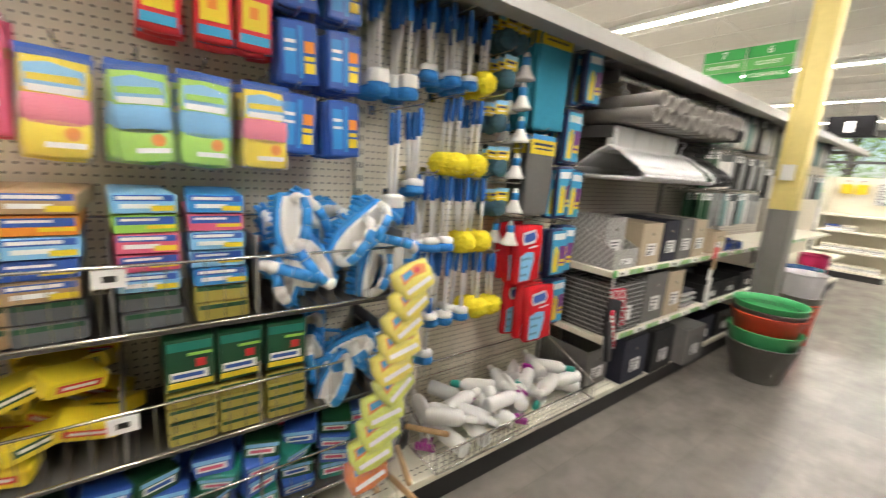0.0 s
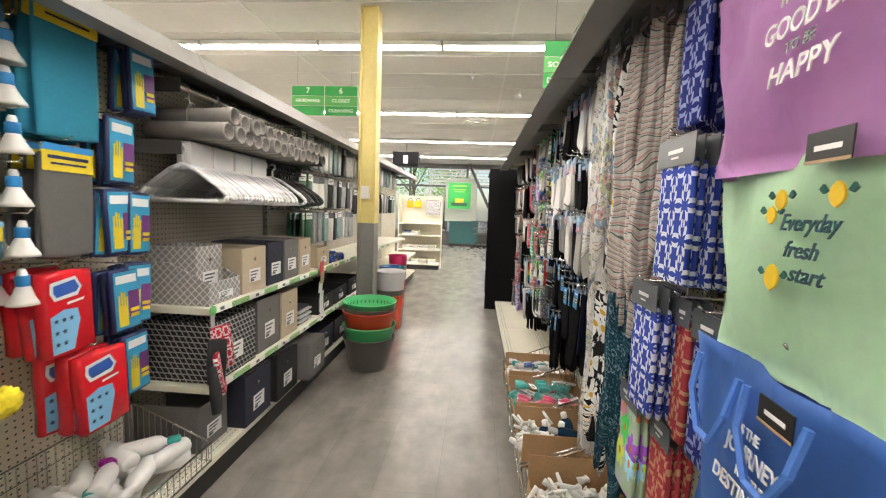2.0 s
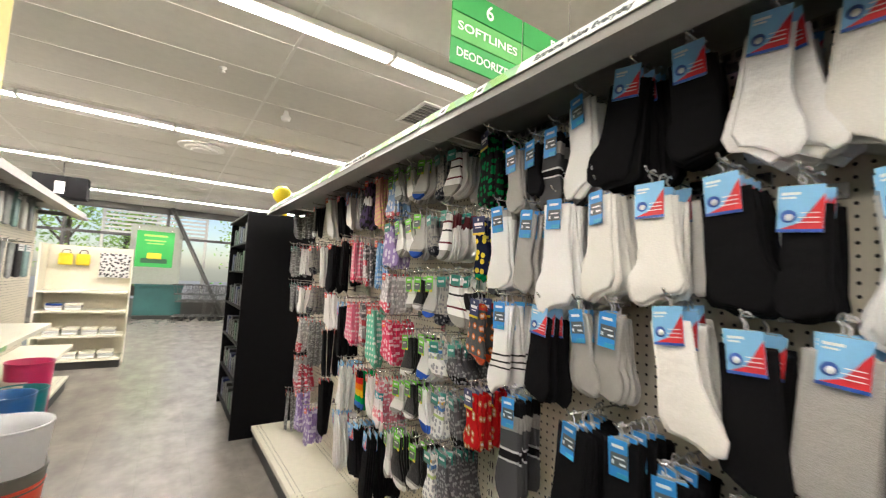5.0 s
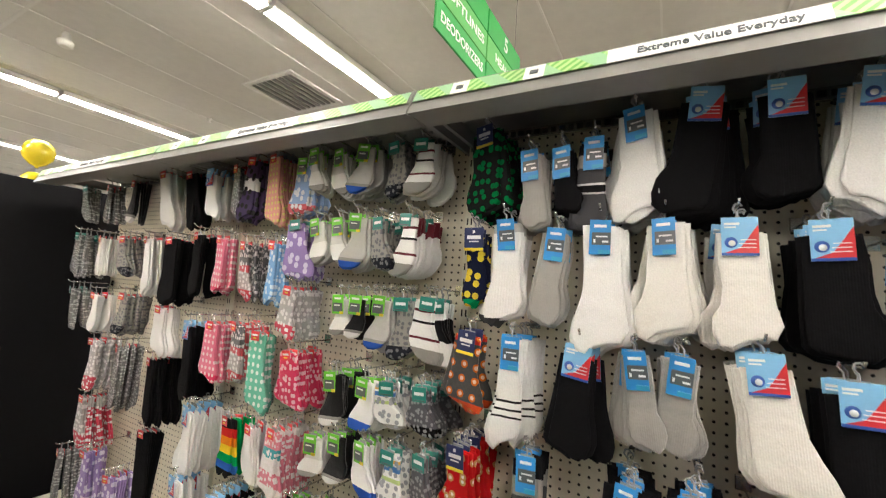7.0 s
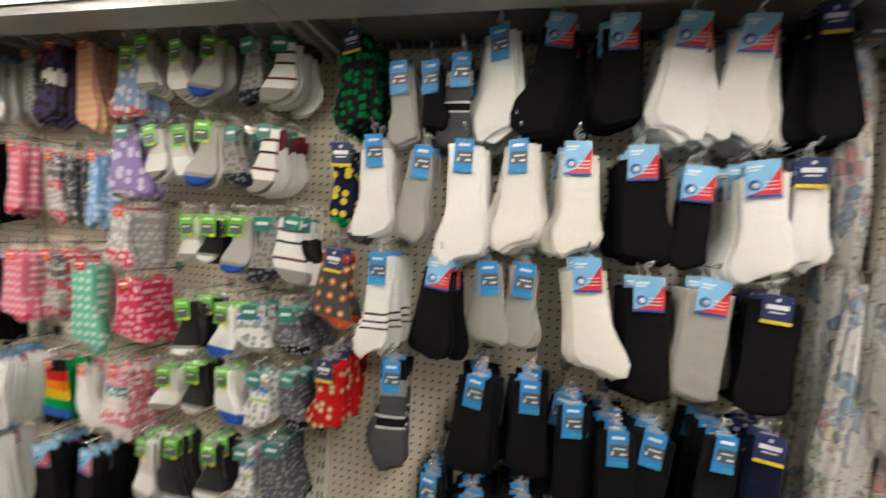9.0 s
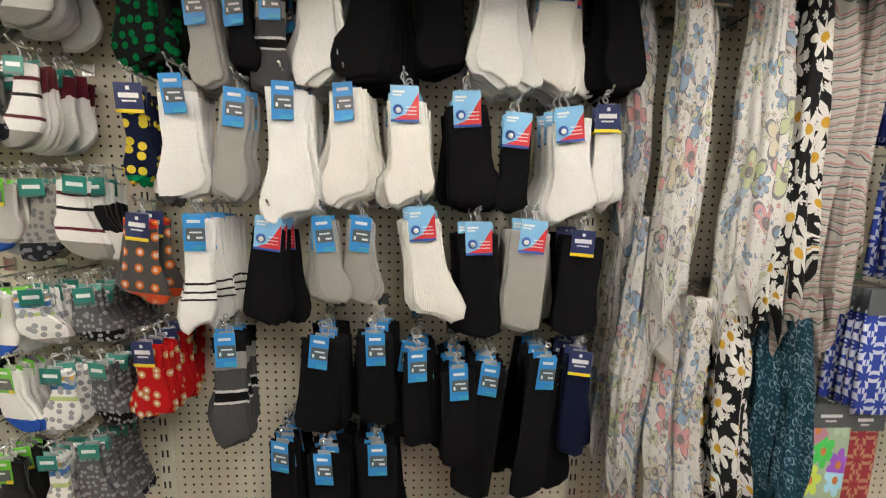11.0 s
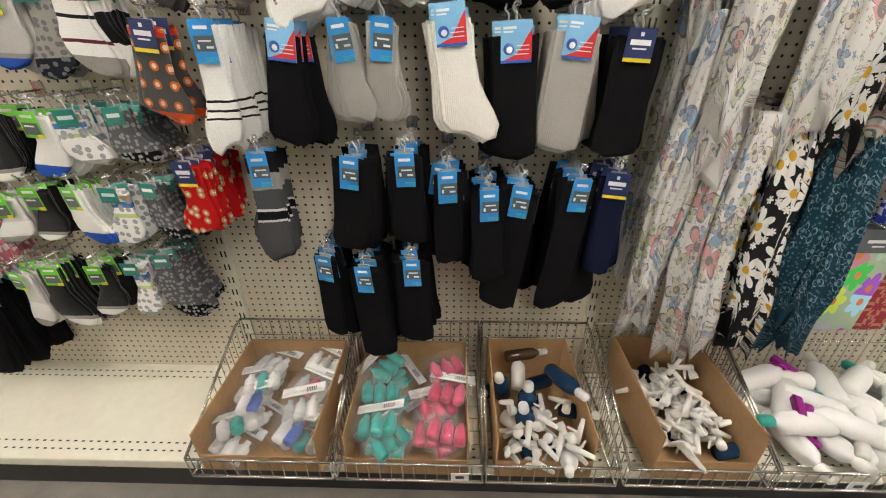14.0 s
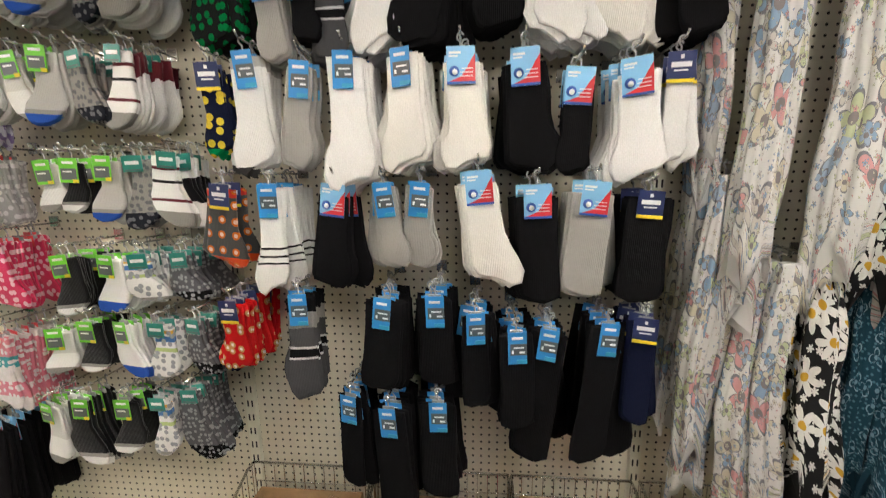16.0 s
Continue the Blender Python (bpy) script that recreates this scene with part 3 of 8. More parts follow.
TAGS = {k: tag_mesh(k) for k in ("RB", "BL", "NV", "GR", "TL", "RD")}
TAG_WORDS = {"RB": "red and blue card", "BL": "blue card", "NV": "navy card", "GR": "green card", "TL": "teal card", "RD": "red card"}
bm = bmesh.new()
wire(bm, [(0, 0, -0.004), (0, 0, 0.012), (0, 0.007, 0.02), (0, 0.004, 0.03), (0, -0.004, 0.032), (0, -0.008, 0.026)], 0.0022, 5)
box(bm, -0.002, 0.002, -0.016, 0.016, -0.012, 0.0)
HANGER = bpy.data.meshes.new("hanger")
bm.to_mesh(HANGER), bm.free()
HANGER.materials.append(CLEAR)

CREW = [(-.40, 0), (-.1, .012), (.2, .008), (.40, 0), (.42, -.22), (.41, -.45), (.44, -.58), (.56, -.70), (.60, -.82), (.52, -.93), (.34, -1.0), (.12, -.99), (-.12, -.955), (-.34, -.94), (-.46, -.88), (-.45, -.74), (-.42, -.5), (-.41, -.25)]
KNEE = [(-.45, 0), (.0, .008), (.45, 0), (.46, -.3), (.45, -.6), (.48, -.85), (.46, -.96), (.2, -1.0), (-.2, -.975), (-.42, -.93), (-.49, -.84), (-.45, -.5), (-.46, -.25)]
FOOT = [(-.12, 0), (.15, .01), (.46, 0), (.47, -.2), (.48, -.42), (.56, -.55), (.55, -.70), (.42, -.82), (.20, -.92), (-.08, -.99), (-.36, -1.0), (-.56, -.96), (-.62, -.85), (-.52, -.71), (-.33, -.55), (-.17, -.40), (-.14, -.2)]
HEEL = [(-.40, 0), (.0, .01), (.36, 0), (.37, -.3), (.36, -.48), (.46, -.62), (.60, -.74), (.64, -.86), (.54, -.97), (.36, -1.0), (.16, -.94), (-.08, -.90), (-.36, -.88), (-.50, -.78), (-.45, -.62), (-.40, -.4)]
HOOKS = {}


def sock_pack(kind, style, tag, w, h, flip):
    """A pair of socks folded flat under a card tag with a clear hanger. Its origin is the top of the tag, in the middle."""
    lab = "%s %s socks with a %s tag" % (WORDS[style], {"crew": "crew", "knee": "long", "ankle": "ankle"}[kind], TAG_WORDS[tag])
    o = thing("sock_pack", lab, "socks", "socks on the pegboard")
    shape = {"crew": CREW if style in ("black", "grey", "run", "golf") or w > 0.115 and style != "cream" else HEEL, "knee": KNEE, "ankle": FOOT}[kind]
    f = -1 if flip else 1
    drop = {"RB": 0.030, "BL": 0.012, "NV": 0.016, "GR": 0.014, "TL": 0.012, "RD": 0.012}[tag]
    for k, (dx, sw, sh, dy) in enumerate(((0.0, 1.0, 0.975, 0.0), (0.0105, 0.99, 1.0, 0.007 * f))):
        bm = bmesh.new()
        rng = random.Random(int(1000 * w) + int(1000 * h) * 7 + k)
        lean = rng.uniform(-.11, .11) if kind == "crew" else 0.0
        pts = [(-(u + lean * v * 2) * w * sw * f + dy + rng.uniform(-.0025, .0025), v * (h - drop) * sh + rng.uniform(-.002, .002)) for u, v in shape]
        pillow(bm, pts, 0.010)
        s = part("sock", bm, FAB[style], o)
        s.location = (dx, 0, -drop)
    t = new("tag", TAGS[tag])
    t.parent, t.location = o, (-0.0165, 0, 0)
    t["label"] = TAG_WORDS[tag] + " tag with white print"
    g = new("hanger", HANGER)
    g.parent, g.location = o, (-0.003, 0, 0.0)
    g["label"] = "clear plastic hanger"
    return o


def peg_hook(y, z, length, bx=1.42, side=1):
    """A chrome wire hook with an upturned tip, clipped into the board."""
    key = (round(length, 2), side)
    if key not in HOOKS:
        bm = bmesh.new()
        s = -side
        wire(bm, [(0, 0, 0), (s * length, 0, 0.004), (s * (length + 0.012), 0, 0.016)], 0.0028, 6)
        box(bm, min(0, s * 0.006), max(0, s * 0.006), -0.016, 0.016, -0.012, 0.022, 0.002)
        HOOKS[key] = part("peg_hook", bm, CHROME)
        ob = tagged(HOOKS[key], "chrome wire peg hook on the pegboard", "peg hook", "peg hooks")
        ob.matrix_basis = pose(bx, y, z)
        return ob
    return copy_thing(HOOKS[key], pose(bx, y, z))


SEEN = random.Random(7)


BEHIND = []


def hang(kind, style, tag, n, y, z, w, h, x):
    """A hook on the east board with n packs on it, the front one at y with its tag's top at z."""
    w = max(0.064, min(w * (0.84 if kind == "crew" else 0.93), {"crew": 0.108, "knee": 0.104, "ankle": 0.092}[kind]))
    gap = min(0.026, (1.405 - x) / max(1, n - 0.4))
    peg_hook(y, z + 0.021, 1.42 - x + 0.02)
    first = sock_pack(kind, style, tag, w, h, SEEN.random() < 0.5)
    first.matrix_basis = pose(x, y, z, SEEN.uniform(-7, 7), SEEN.uniform(-4, 2), SEEN.uniform(-15, 9))
    for k in range(1, n):
        m = pose(x + gap * k, y + SEEN.uniform(-.013, .013), z + SEEN.uniform(-.008, .003), SEEN.uniform(-8, 8), SEEN.uniform(-3, 3), SEEN.uniform(-24, 14))
        if x < 1.22:
            copy_thing(first, m)
        else:
            BEHIND.append((first, m))


# top row of the wide section
hang("crew", "golf", "NV", 7, 3.440, 1.884, 0.174, 0.252, 1.215)
hang("crew", "grey", "BL", 3, 3.312, 1.800, 0.083, 0.209, 1.215)
hang("crew", "black", "BL", 3, 3.228, 1.799, 0.080, 0.171, 1.215)
hang("crew", "run", "BL", 4, 3.152, 1.816, 0.093, 0.233, 1.215)
hang("crew", "white", "BL", 7, 3.066, 1.875, 0.119, 0.272, 1.215)
hang("crew", "black", "RB", 5, 2.926, 1.898, 0.146, 0.288, 1.215)
hang("crew", "black", "RB", 4, 2.795, 1.892, 0.132, 0.246, 1.215)
hang("crew", "white", "RB", 6, 2.651, 1.887, 0.117, 0.276, 1.215)
hang("crew", "cream", "RB", 6, 2.524, 1.877, 0.127, 0.269, 1.215)
hang("crew", "black", "NV", 5, 2.404, 1.891, 0.114, 0.281, 1.215)
# second row
hang("crew", "banana", "NV", 3, 3.458, 1.599, 0.061, 0.219, 1.215)
hang("crew", "whitecap", "BL", 4, 3.370, 1.621, 0.114, 0.286, 1.215)
hang("crew", "grey", "BL", 3, 3.234, 1.595, 0.088, 0.246, 1.215)
hang("crew", "white", "BL", 6, 3.135, 1.611, 0.137, 0.319, 1.215)
hang("crew", "cream", "BL", 4, 3.002, 1.613, 0.125, 0.274, 1.215)
hang("crew", "cream", "RB", 5, 2.873, 1.610, 0.124, 0.269, 1.215)
hang("crew", "black", "RB", 5, 2.734, 1.605, 0.138, 0.268, 1.215)
hang("crew", "black", "RB", 3, 2.614, 1.562, 0.087, 0.228, 1.215)
hang("crew", "white", "RB", 6, 2.499, 1.578, 0.140, 0.270, 1.215)
hang("crew", "white", "NV", 3, 2.409, 1.586, 0.053, 0.246, 1.215)
# third row
hang("crew", "football", "NV", 3, 3.455, 1.323, 0.144, 0.214, 1.215)
hang("crew", "stripe", "BL", 7, 3.339, 1.321, 0.092, 0.288, 1.215)
hang("crew", "black", "RB", 3, 3.171, 1.320, 0.111, 0.264, 1.215)
hang("crew", "grey", "BL", 3, 3.056, 1.322, 0.083, 0.215, 1.215)
hang("crew", "grey", "BL", 3, 2.965, 1.323, 0.099, 0.214, 1.215)
hang("crew", "cream", "RB", 5, 2.833, 1.346, 0.152, 0.284, 1.215)
hang("knee", "black", "RB", 4, 2.698, 1.315, 0.122, 0.292, 1.215)
hang("knee", "grey", "RB", 4, 2.567, 1.320, 0.114, 0.277, 1.215)
hang("knee", "black", "NV", 4, 2.446, 1.298, 0.117, 0.266, 1.215)
# fourth row
hang("crew", "dogs", "NV", 7, 3.470, 1.028, 0.104, 0.215, 1.215)
hang("crew", "run", "BL", 4, 3.286, 1.047, 0.100, 0.297, 1.215)
hang("knee", "black", "BL", 6, 3.064, 1.041, 0.115, 0.263, 1.215)
hang("knee", "black", "BL", 6, 2.938, 1.048, 0.100, 0.254, 1.215)
hang("knee", "black", "BL", 6, 2.840, 1.006, 0.079, 0.272, 1.215)
hang("knee", "black", "BL", 8, 2.738, 0.959, 0.098, 0.273, 1.215)
hang("knee", "black", "BL", 5, 2.655, 0.968, 0.107, 0.393, 1.215)
hang("knee", "black", "BL", 7, 2.519, 0.986, 0.101, 0.388, 1.215)
hang("knee", "navy", "NV", 6, 2.433, 1.001, 0.070, 0.287, 1.215)
# fifth row
hang("knee", "black", "BL", 6, 3.165, 0.774, 0.080, 0.302, 1.215)
hang("knee", "black", "BL", 7, 3.065, 0.740, 0.134, 0.333, 1.215)
hang("knee", "black", "BL", 6, 2.934, 0.763, 0.119, 0.291, 1.215)
# ankle socks, top row
hang("ankle", "whitegrey", "GR", 3, 4.120, 1.904, 0.113, 0.165, 1.235)
hang("ankle", "whitegrey", "GR", 4, 3.998, 1.889, 0.123, 0.164, 1.235)
hang("ankle", "bluegrey", "GR", 5, 3.886, 1.892, 0.099, 0.169, 1.235)
hang("ankle", "greyblack", "TL", 4, 3.763, 1.885, 0.093, 0.179, 1.235)
hang("ankle", "stripemix", "TL", 6, 3.663, 1.884, 0.101, 0.177, 1.235)
# ankle socks, second row
hang("ankle", "whitegrey", "GR", 3, 4.085, 1.644, 0.105, 0.161, 1.235)
hang("ankle", "whitegrey", "GR", 3, 3.979, 1.646, 0.079, 0.171, 1.235)
hang("ankle", "bluegrey", "GR", 4, 3.899, 1.658, 0.102, 0.191, 1.235)
hang("ankle", "greyblack", "TL", 4, 3.801, 1.642, 0.094, 0.173, 1.235)
hang("ankle", "stripemix", "TL", 7, 3.694, 1.650, 0.111, 0.199, 1.235)
# ankle socks, third row
hang("ankle", "whitegrey", "GR", 3, 3.941, 1.387, 0.081, 0.136, 1.235)
hang("ankle", "blackwhite", "GR", 4, 3.865, 1.390, 0.070, 0.142, 1.235)
hang("ankle", "bluegrey", "GR", 3, 3.772, 1.394, 0.092, 0.169, 1.235)
hang("ankle", "greyblack", "TL", 3, 3.694, 1.394, 0.093, 0.191, 1.235)
hang("ankle", "stripemix", "TL", 5, 3.599, 1.402, 0.104, 0.196, 1.235)
# ankle socks, fourth row
hang("ankle", "blackwhite", "GR", 6, 3.946, 1.139, 0.098, 0.175, 1.235)
hang("ankle", "whiteblue", "GR", 4, 3.810, 1.141, 0.108, 0.174, 1.235)
hang("ankle", "sleep", "TL", 5, 3.723, 1.144, 0.097, 0.138, 1.235)
hang("ankle", "darkgrey", "TL", 6, 3.604, 1.148, 0.107, 0.137, 1.235)
# ankle socks, fifth row
hang("ankle", "whitegrey", "GR", 3, 4.005, 0.931, 0.093, 0.142, 1.235)
hang("ankle", "blackwhite", "GR", 4, 3.904, 0.955, 0.093, 0.166, 1.235)
hang("ankle", "whiteblue", "GR", 4, 3.798, 0.956, 0.116, 0.170, 1.235)
hang("ankle", "sleep", "TL", 4, 3.696, 0.954, 0.108, 0.180, 1.235)
hang("ankle", "darkgrey", "TL", 5, 3.588, 0.967, 0.086, 0.169, 1.235)
# ankle socks, sixth row
hang("ankle", "whitegrey", "GR", 4, 4.073, 0.701, 0.114, 0.223, 1.235)
hang("ankle", "blackwhite", "GR", 4, 3.966, 0.719, 0.099, 0.227, 1.235)
hang("ankle", "blackwhite", "GR", 5, 3.836, 0.723, 0.136, 0.185, 1.235)
hang("ankle", "sleep", "TL", 4, 3.728, 0.733, 0.077, 0.199, 1.235)
hang("ankle", "darkgrey", "TL", 6, 3.630, 0.761, 0.127, 0.234, 1.235)
# patterned socks, top row
hang("ankle", "greypat", "TL", 3, 5.991, 1.896, 0.149, 0.222, 1.235)
hang("ankle", "greypat", "RD", 3, 5.691, 1.874, 0.197, 0.215, 1.235)
hang("ankle", "blackwhite", "RD", 3, 5.419, 1.880, 0.196, 0.224, 1.235)
hang("crew", "white", "RD", 4, 5.145, 1.906, 0.261, 0.288, 1.235)
hang("crew", "black", "RD", 4, 4.915, 1.885, 0.179, 0.268, 1.235)
hang("crew", "white", "RB", 5, 4.747, 1.885, 0.228, 0.226, 1.235)
hang("crew", "greypat", "RD", 3, 4.570, 1.885, 0.110, 0.233, 1.235)
hang("crew", "panda", "RD", 3, 4.469, 1.906, 0.104, 0.268, 1.235)
hang("crew", "peach", "RD", 4, 4.341, 1.905, 0.151, 0.285, 1.235)
hang("crew", "bluered", "GR", 4, 4.175, 1.874, 0.123, 0.217, 1.235)
# patterned socks, second row
hang("crew", "greypat", "TL", 4, 5.989, 1.612, 0.241, 0.263, 1.235)
hang("ankle", "white", "RD", 4, 5.693, 1.593, 0.262, 0.219, 1.235)
hang("ankle", "greyblack", "RD", 4, 5.453, 1.589, 0.219, 0.213, 1.235)
hang("crew", "white", "RD", 4, 5.217, 1.586, 0.207, 0.290, 1.235)
hang("crew", "black", "RD", 5, 5.008, 1.582, 0.215, 0.314, 1.235)
hang("crew", "black", "RD", 5, 4.791, 1.602, 0.200, 0.283, 1.235)
hang("crew", "pinkdot", "RD", 3, 4.623, 1.588, 0.113, 0.249, 1.235)
hang("crew", "redgrey", "RD", 6, 4.465, 1.564, 0.190, 0.239, 1.235)
hang("crew", "bluecloud", "RD", 2, 4.293, 1.566, 0.073, 0.252, 1.235)
hang("crew", "lilac", "TL", 5, 4.186, 1.642, 0.154, 0.220, 1.235)
# patterned socks, third row
hang("ankle", "greypat", "TL", 4, 5.967, 1.304, 0.256, 0.241, 1.235)
hang("ankle", "white", "RD", 4, 5.681, 1.287, 0.259, 0.219, 1.235)
hang("ankle", "greyblack", "RD", 5, 5.370, 1.302, 0.317, 0.212, 1.235)
hang("crew", "white", "RD", 3, 5.021, 1.268, 0.147, 0.236, 1.235)
hang("crew", "black", "RB", 4, 4.777, 1.223, 0.175, 0.339, 1.235)
hang("crew", "pinkdot", "RD", 5, 4.614, 1.236, 0.149, 0.246, 1.235)
hang("crew", "redgrey", "RD", 5, 4.460, 1.248, 0.137, 0.240, 1.235)
hang("crew", "mint", "RD", 3, 4.329, 1.226, 0.140, 0.300, 1.235)
hang("crew", "greyred", "RD", 6, 4.183, 1.402, 0.157, 0.194, 1.235)
hang("crew", "pinkred", "RD", 6, 4.159, 1.179, 0.175, 0.211, 1.235)
# patterned socks, fourth row
hang("ankle", "greyred", "RD", 5, 5.624, 1.052, 0.306, 0.280, 1.235)
hang("crew", "greypat", "RD", 4, 5.340, 1.052, 0.216, 0.338, 1.235)
hang("crew", "black", "RD", 5, 5.036, 1.032, 0.226, 0.303, 1.235)
hang("crew", "white", "RB", 6, 4.704, 0.886, 0.281, 0.298, 1.235)
hang("crew", "rainbow", "RD", 4, 4.447, 0.898, 0.157, 0.233, 1.235)
hang("ankle", "white", "RD", 3, 4.310, 0.895, 0.097, 0.208, 1.235)
hang("crew", "pinkteal", "RD", 6, 4.188, 0.907, 0.165, 0.235, 1.235)
# patterned socks, fifth row
hang("ankle", "greyred", "RD", 5, 5.632, 0.760, 0.330, 0.276, 1.235)
hang("knee", "black", "RD", 3, 5.019, 0.722, 0.162, 0.360, 1.235)
hang("crew", "white", "RB", 5, 4.740, 0.607, 0.230, 0.341, 1.235)
hang("crew", "black", "RB", 6, 4.476, 0.608, 0.167, 0.279, 1.235)
hang("crew", "black", "RB", 7, 4.280, 0.624, 0.211, 0.351, 1.235)
hang("ankle", "greypat", "RD", 4, 5.798, 0.453, 0.204, 0.298, 1.235)
hang("ankle", "lilac", "RD", 4, 5.531, 0.511, 0.201, 0.297, 1.235)
hang("crew", "lilac", "RD", 4, 5.271, 0.463, 0.185, 0.251, 1.235)

# the small packs behind the front ones of the two farther sections, past counting
verts, faces, slots, mats = [], [], [], []
for first, m in BEHIND:
    for child in first.children:
        me, mm, base = child.data, m @ Matrix.Translation(child.location), len(verts)
        verts += [tuple(mm @ v.co) for v in me.vertices]
        for q in me.polygons:
            faces.append([base + i for i in q.vertices])
            material = me.materials[q.material_index]
            if material not in mats:
                mats.append(material)
            slots.append(mats.index(material))
me = bpy.data.meshes.new("sock_packs_behind")
me.from_pydata(verts, [], faces)
me.polygons.foreach_set("material_index", slots)
me.polygons.foreach_set("use_smooth", [True] * len(faces))
for material in mats:
    me.materials.append(material)
tagged(new("sock_packs_behind", me), "dense rows of patterned sock packs behind the front ones", "socks", "", "stuff")

# ---- east side: prints on cloth ----
def plane_coords(n, l, k, tall=1.0, laid=False):
    """The object's (y, z), or the run along the cloth itself where it is laid in folds, scaled, as a flat vector."""
    tc, sep, pack = n.new("ShaderNodeTexCoord"), n.new("ShaderNodeSeparateXYZ"), n.new("ShaderNodeCombineXYZ")
    l.new(tc.outputs["UV" if laid else "Object"], sep.inputs[0])
    l.new(math_node(n, l, "MULTIPLY", sep.outputs["X" if laid else "Y"], k), pack.inputs["X"])
    l.new(math_node(n, l, "MULTIPLY", sep.outputs["Y" if laid else "Z"], k / tall), pack.inputs["Y"])
    return pack.outputs[0]


def flowers(n, l, scale, lobes, radius, depth, shift=0.0, laid=False, tall=1.5, thin=0.9, loose=0.75):
    """Masks of lobed figures scattered over the cloth, their middles, and a random colour for each."""
    v = n.new("ShaderNodeTexVoronoi")
    v.voronoi_dimensions = "2D"
    v.inputs["Scale"].default_value, v.inputs["Randomness"].default_value = 1.0, loose
    add = n.new("ShaderNodeVectorMath")
    add.operation = "ADD"
    add.inputs[1].default_value = (shift, shift * 1.7, 0)
    l.new(plane_coords(n, l, scale, tall, laid), add.inputs[0])
    l.new(add.outputs[0], v.inputs["Vector"])
    d, sep, cs = n.new("ShaderNodeVectorMath"), n.new("ShaderNodeSeparateXYZ"), n.new("ShaderNodeSeparateXYZ")
    d.operation = "SUBTRACT"
    l.new(add.outputs[0], d.inputs[0]), l.new(v.outputs["Position"], d.inputs[1])
    l.new(d.outputs[0], sep.inputs[0]), l.new(v.outputs["Color"], cs.inputs[0])
    ang = math_node(n, l, "ARCTAN2", sep.outputs["Y"], sep.outputs["X"])
    ang = math_node(n, l, "ADD", ang, math_node(n, l, "MULTIPLY", cs.outputs["X"], 6.28))
    wave = math_node(n, l, "ABSOLUTE", math_node(n, l, "COSINE", math_node(n, l, "MULTIPLY", ang, lobes / 2)))
    edge = math_node(n, l, "MULTIPLY", math_node(n, l, "ADD", math_node(n, l, "MULTIPLY", wave, depth), 1 - depth), radius)
    inside = math_node(n, l, "LESS_THAN", v.outputs["Distance"], edge)
    core = math_node(n, l, "LESS_THAN", v.outputs["Distance"], radius * 0.24)
    rim = math_node(n, l, "MULTIPLY", inside, math_node(n, l, "GREATER_THAN", v.outputs["Distance"], math_node(n, l, "MULTIPLY", edge, thin)))
    return inside, core, rim, v.outputs["Color"], wave


def cloth(name, base, rough=0.85):
    m = mat(name, base, rough, vary=0, spec=0.2)
    b, n, l = base_socket(m)
    tc, cr, bp = n.new("ShaderNodeTexCoord"), n.new("ShaderNodeTexNoise"), n.new("ShaderNodeBump")
    cr.inputs["Scale"].default_value, cr.inputs["Detail"].default_value = 14, 5
    bp.inputs["Strength"].default_value, bp.inputs["Distance"].default_value = 0.5, 0.012
    l.new(tc.outputs["Object"], cr.inputs["Vector"]), l.new(cr.outputs[0], bp.inputs["Height"]), l.new(bp.outputs[0], b.inputs["Normal"])
    return m, b, n, l


def butterfly_cloth():
    ground = (0.62, 0.61, 0.59)
    m, b, n, l = cloth("butterfly_cloth", ground)
    col = ground
    for scale, rad, shift, keep, lobes in ((10.5, 0.50, 0.0, 0.25, 4), (20, 0.42, 3.3, 0.45, 4), (48, 0.30, 7.1, 0.45, 5), (90, 0.22, 1.9, 0.5, 3)):
        inside, core, rim, rnd, wave = flowers(n, l, scale, lobes, rad, 0.72, shift, True, 1.2, 0.84, 0.9)
        sep, ramp = n.new("ShaderNodeSeparateXYZ"), n.new("ShaderNodeValToRGB")
        l.new(rnd, sep.inputs[0]), l.new(sep.outputs["Y"], ramp.inputs[0])
        ramp.color_ramp.interpolation = "CONSTANT"
        e = ramp.color_ramp.elements
        e[0].color, e[1].position, e[1].color = (0.24, 0.35, 0.50, 1), 0.26, (0.55, 0.51, 0.40, 1)
        for q, c in ((0.46, (0.46, 0.50, 0.32)), (0.60, (0.58, 0.30, 0.30)), (0.72, (0.52, 0.49, 0.45)), (0.88, (0.32, 0.40, 0.52))):
            k = e.new(q)
            k.color = (*c, 1)
        some = math_node(n, l, "GREATER_THAN", sep.outputs["Z"], keep)
        col = mix_color(n, l, math_node(n, l, "MULTIPLY", inside, some), col, ramp.outputs[0])
        col = mix_color(n, l, math_node(n, l, "MULTIPLY", rim, some), col, (0.20, 0.20, 0.22))
        col = mix_color(n, l, math_node(n, l, "MULTIPLY", core, some), col, (0.22, 0.2, 0.2))
    l.new(col, b.inputs["Base Color"])
    return m


def daisy_cloth():
    m, b, n, l = cloth("daisy_cloth", (0.012, 0.012, 0.012))
    inside, core, rim, rnd, wave = flowers(n, l, 11.5, 7, 0.52, 0.68, 0.0, True, 1.1)
    sep = n.new("ShaderNodeSeparateXYZ")
    l.new(rnd, sep.inputs[0])
    col = mix_color(n, l, inside, (0.012, 0.012, 0.013), (0.76, 0.75, 0.72))
    small, core2, rim2, rnd2, wave2 = flowers(n, l, 27, 6, 0.28, 0.6, 5.5, True, 1.1)
    col = mix_color(n, l, small, col, (0.72, 0.71, 0.68))
    l.new(mix_color(n, l, core, col, (0.62, 0.36, 0.04)), b.inputs["Base Color"])
    return m


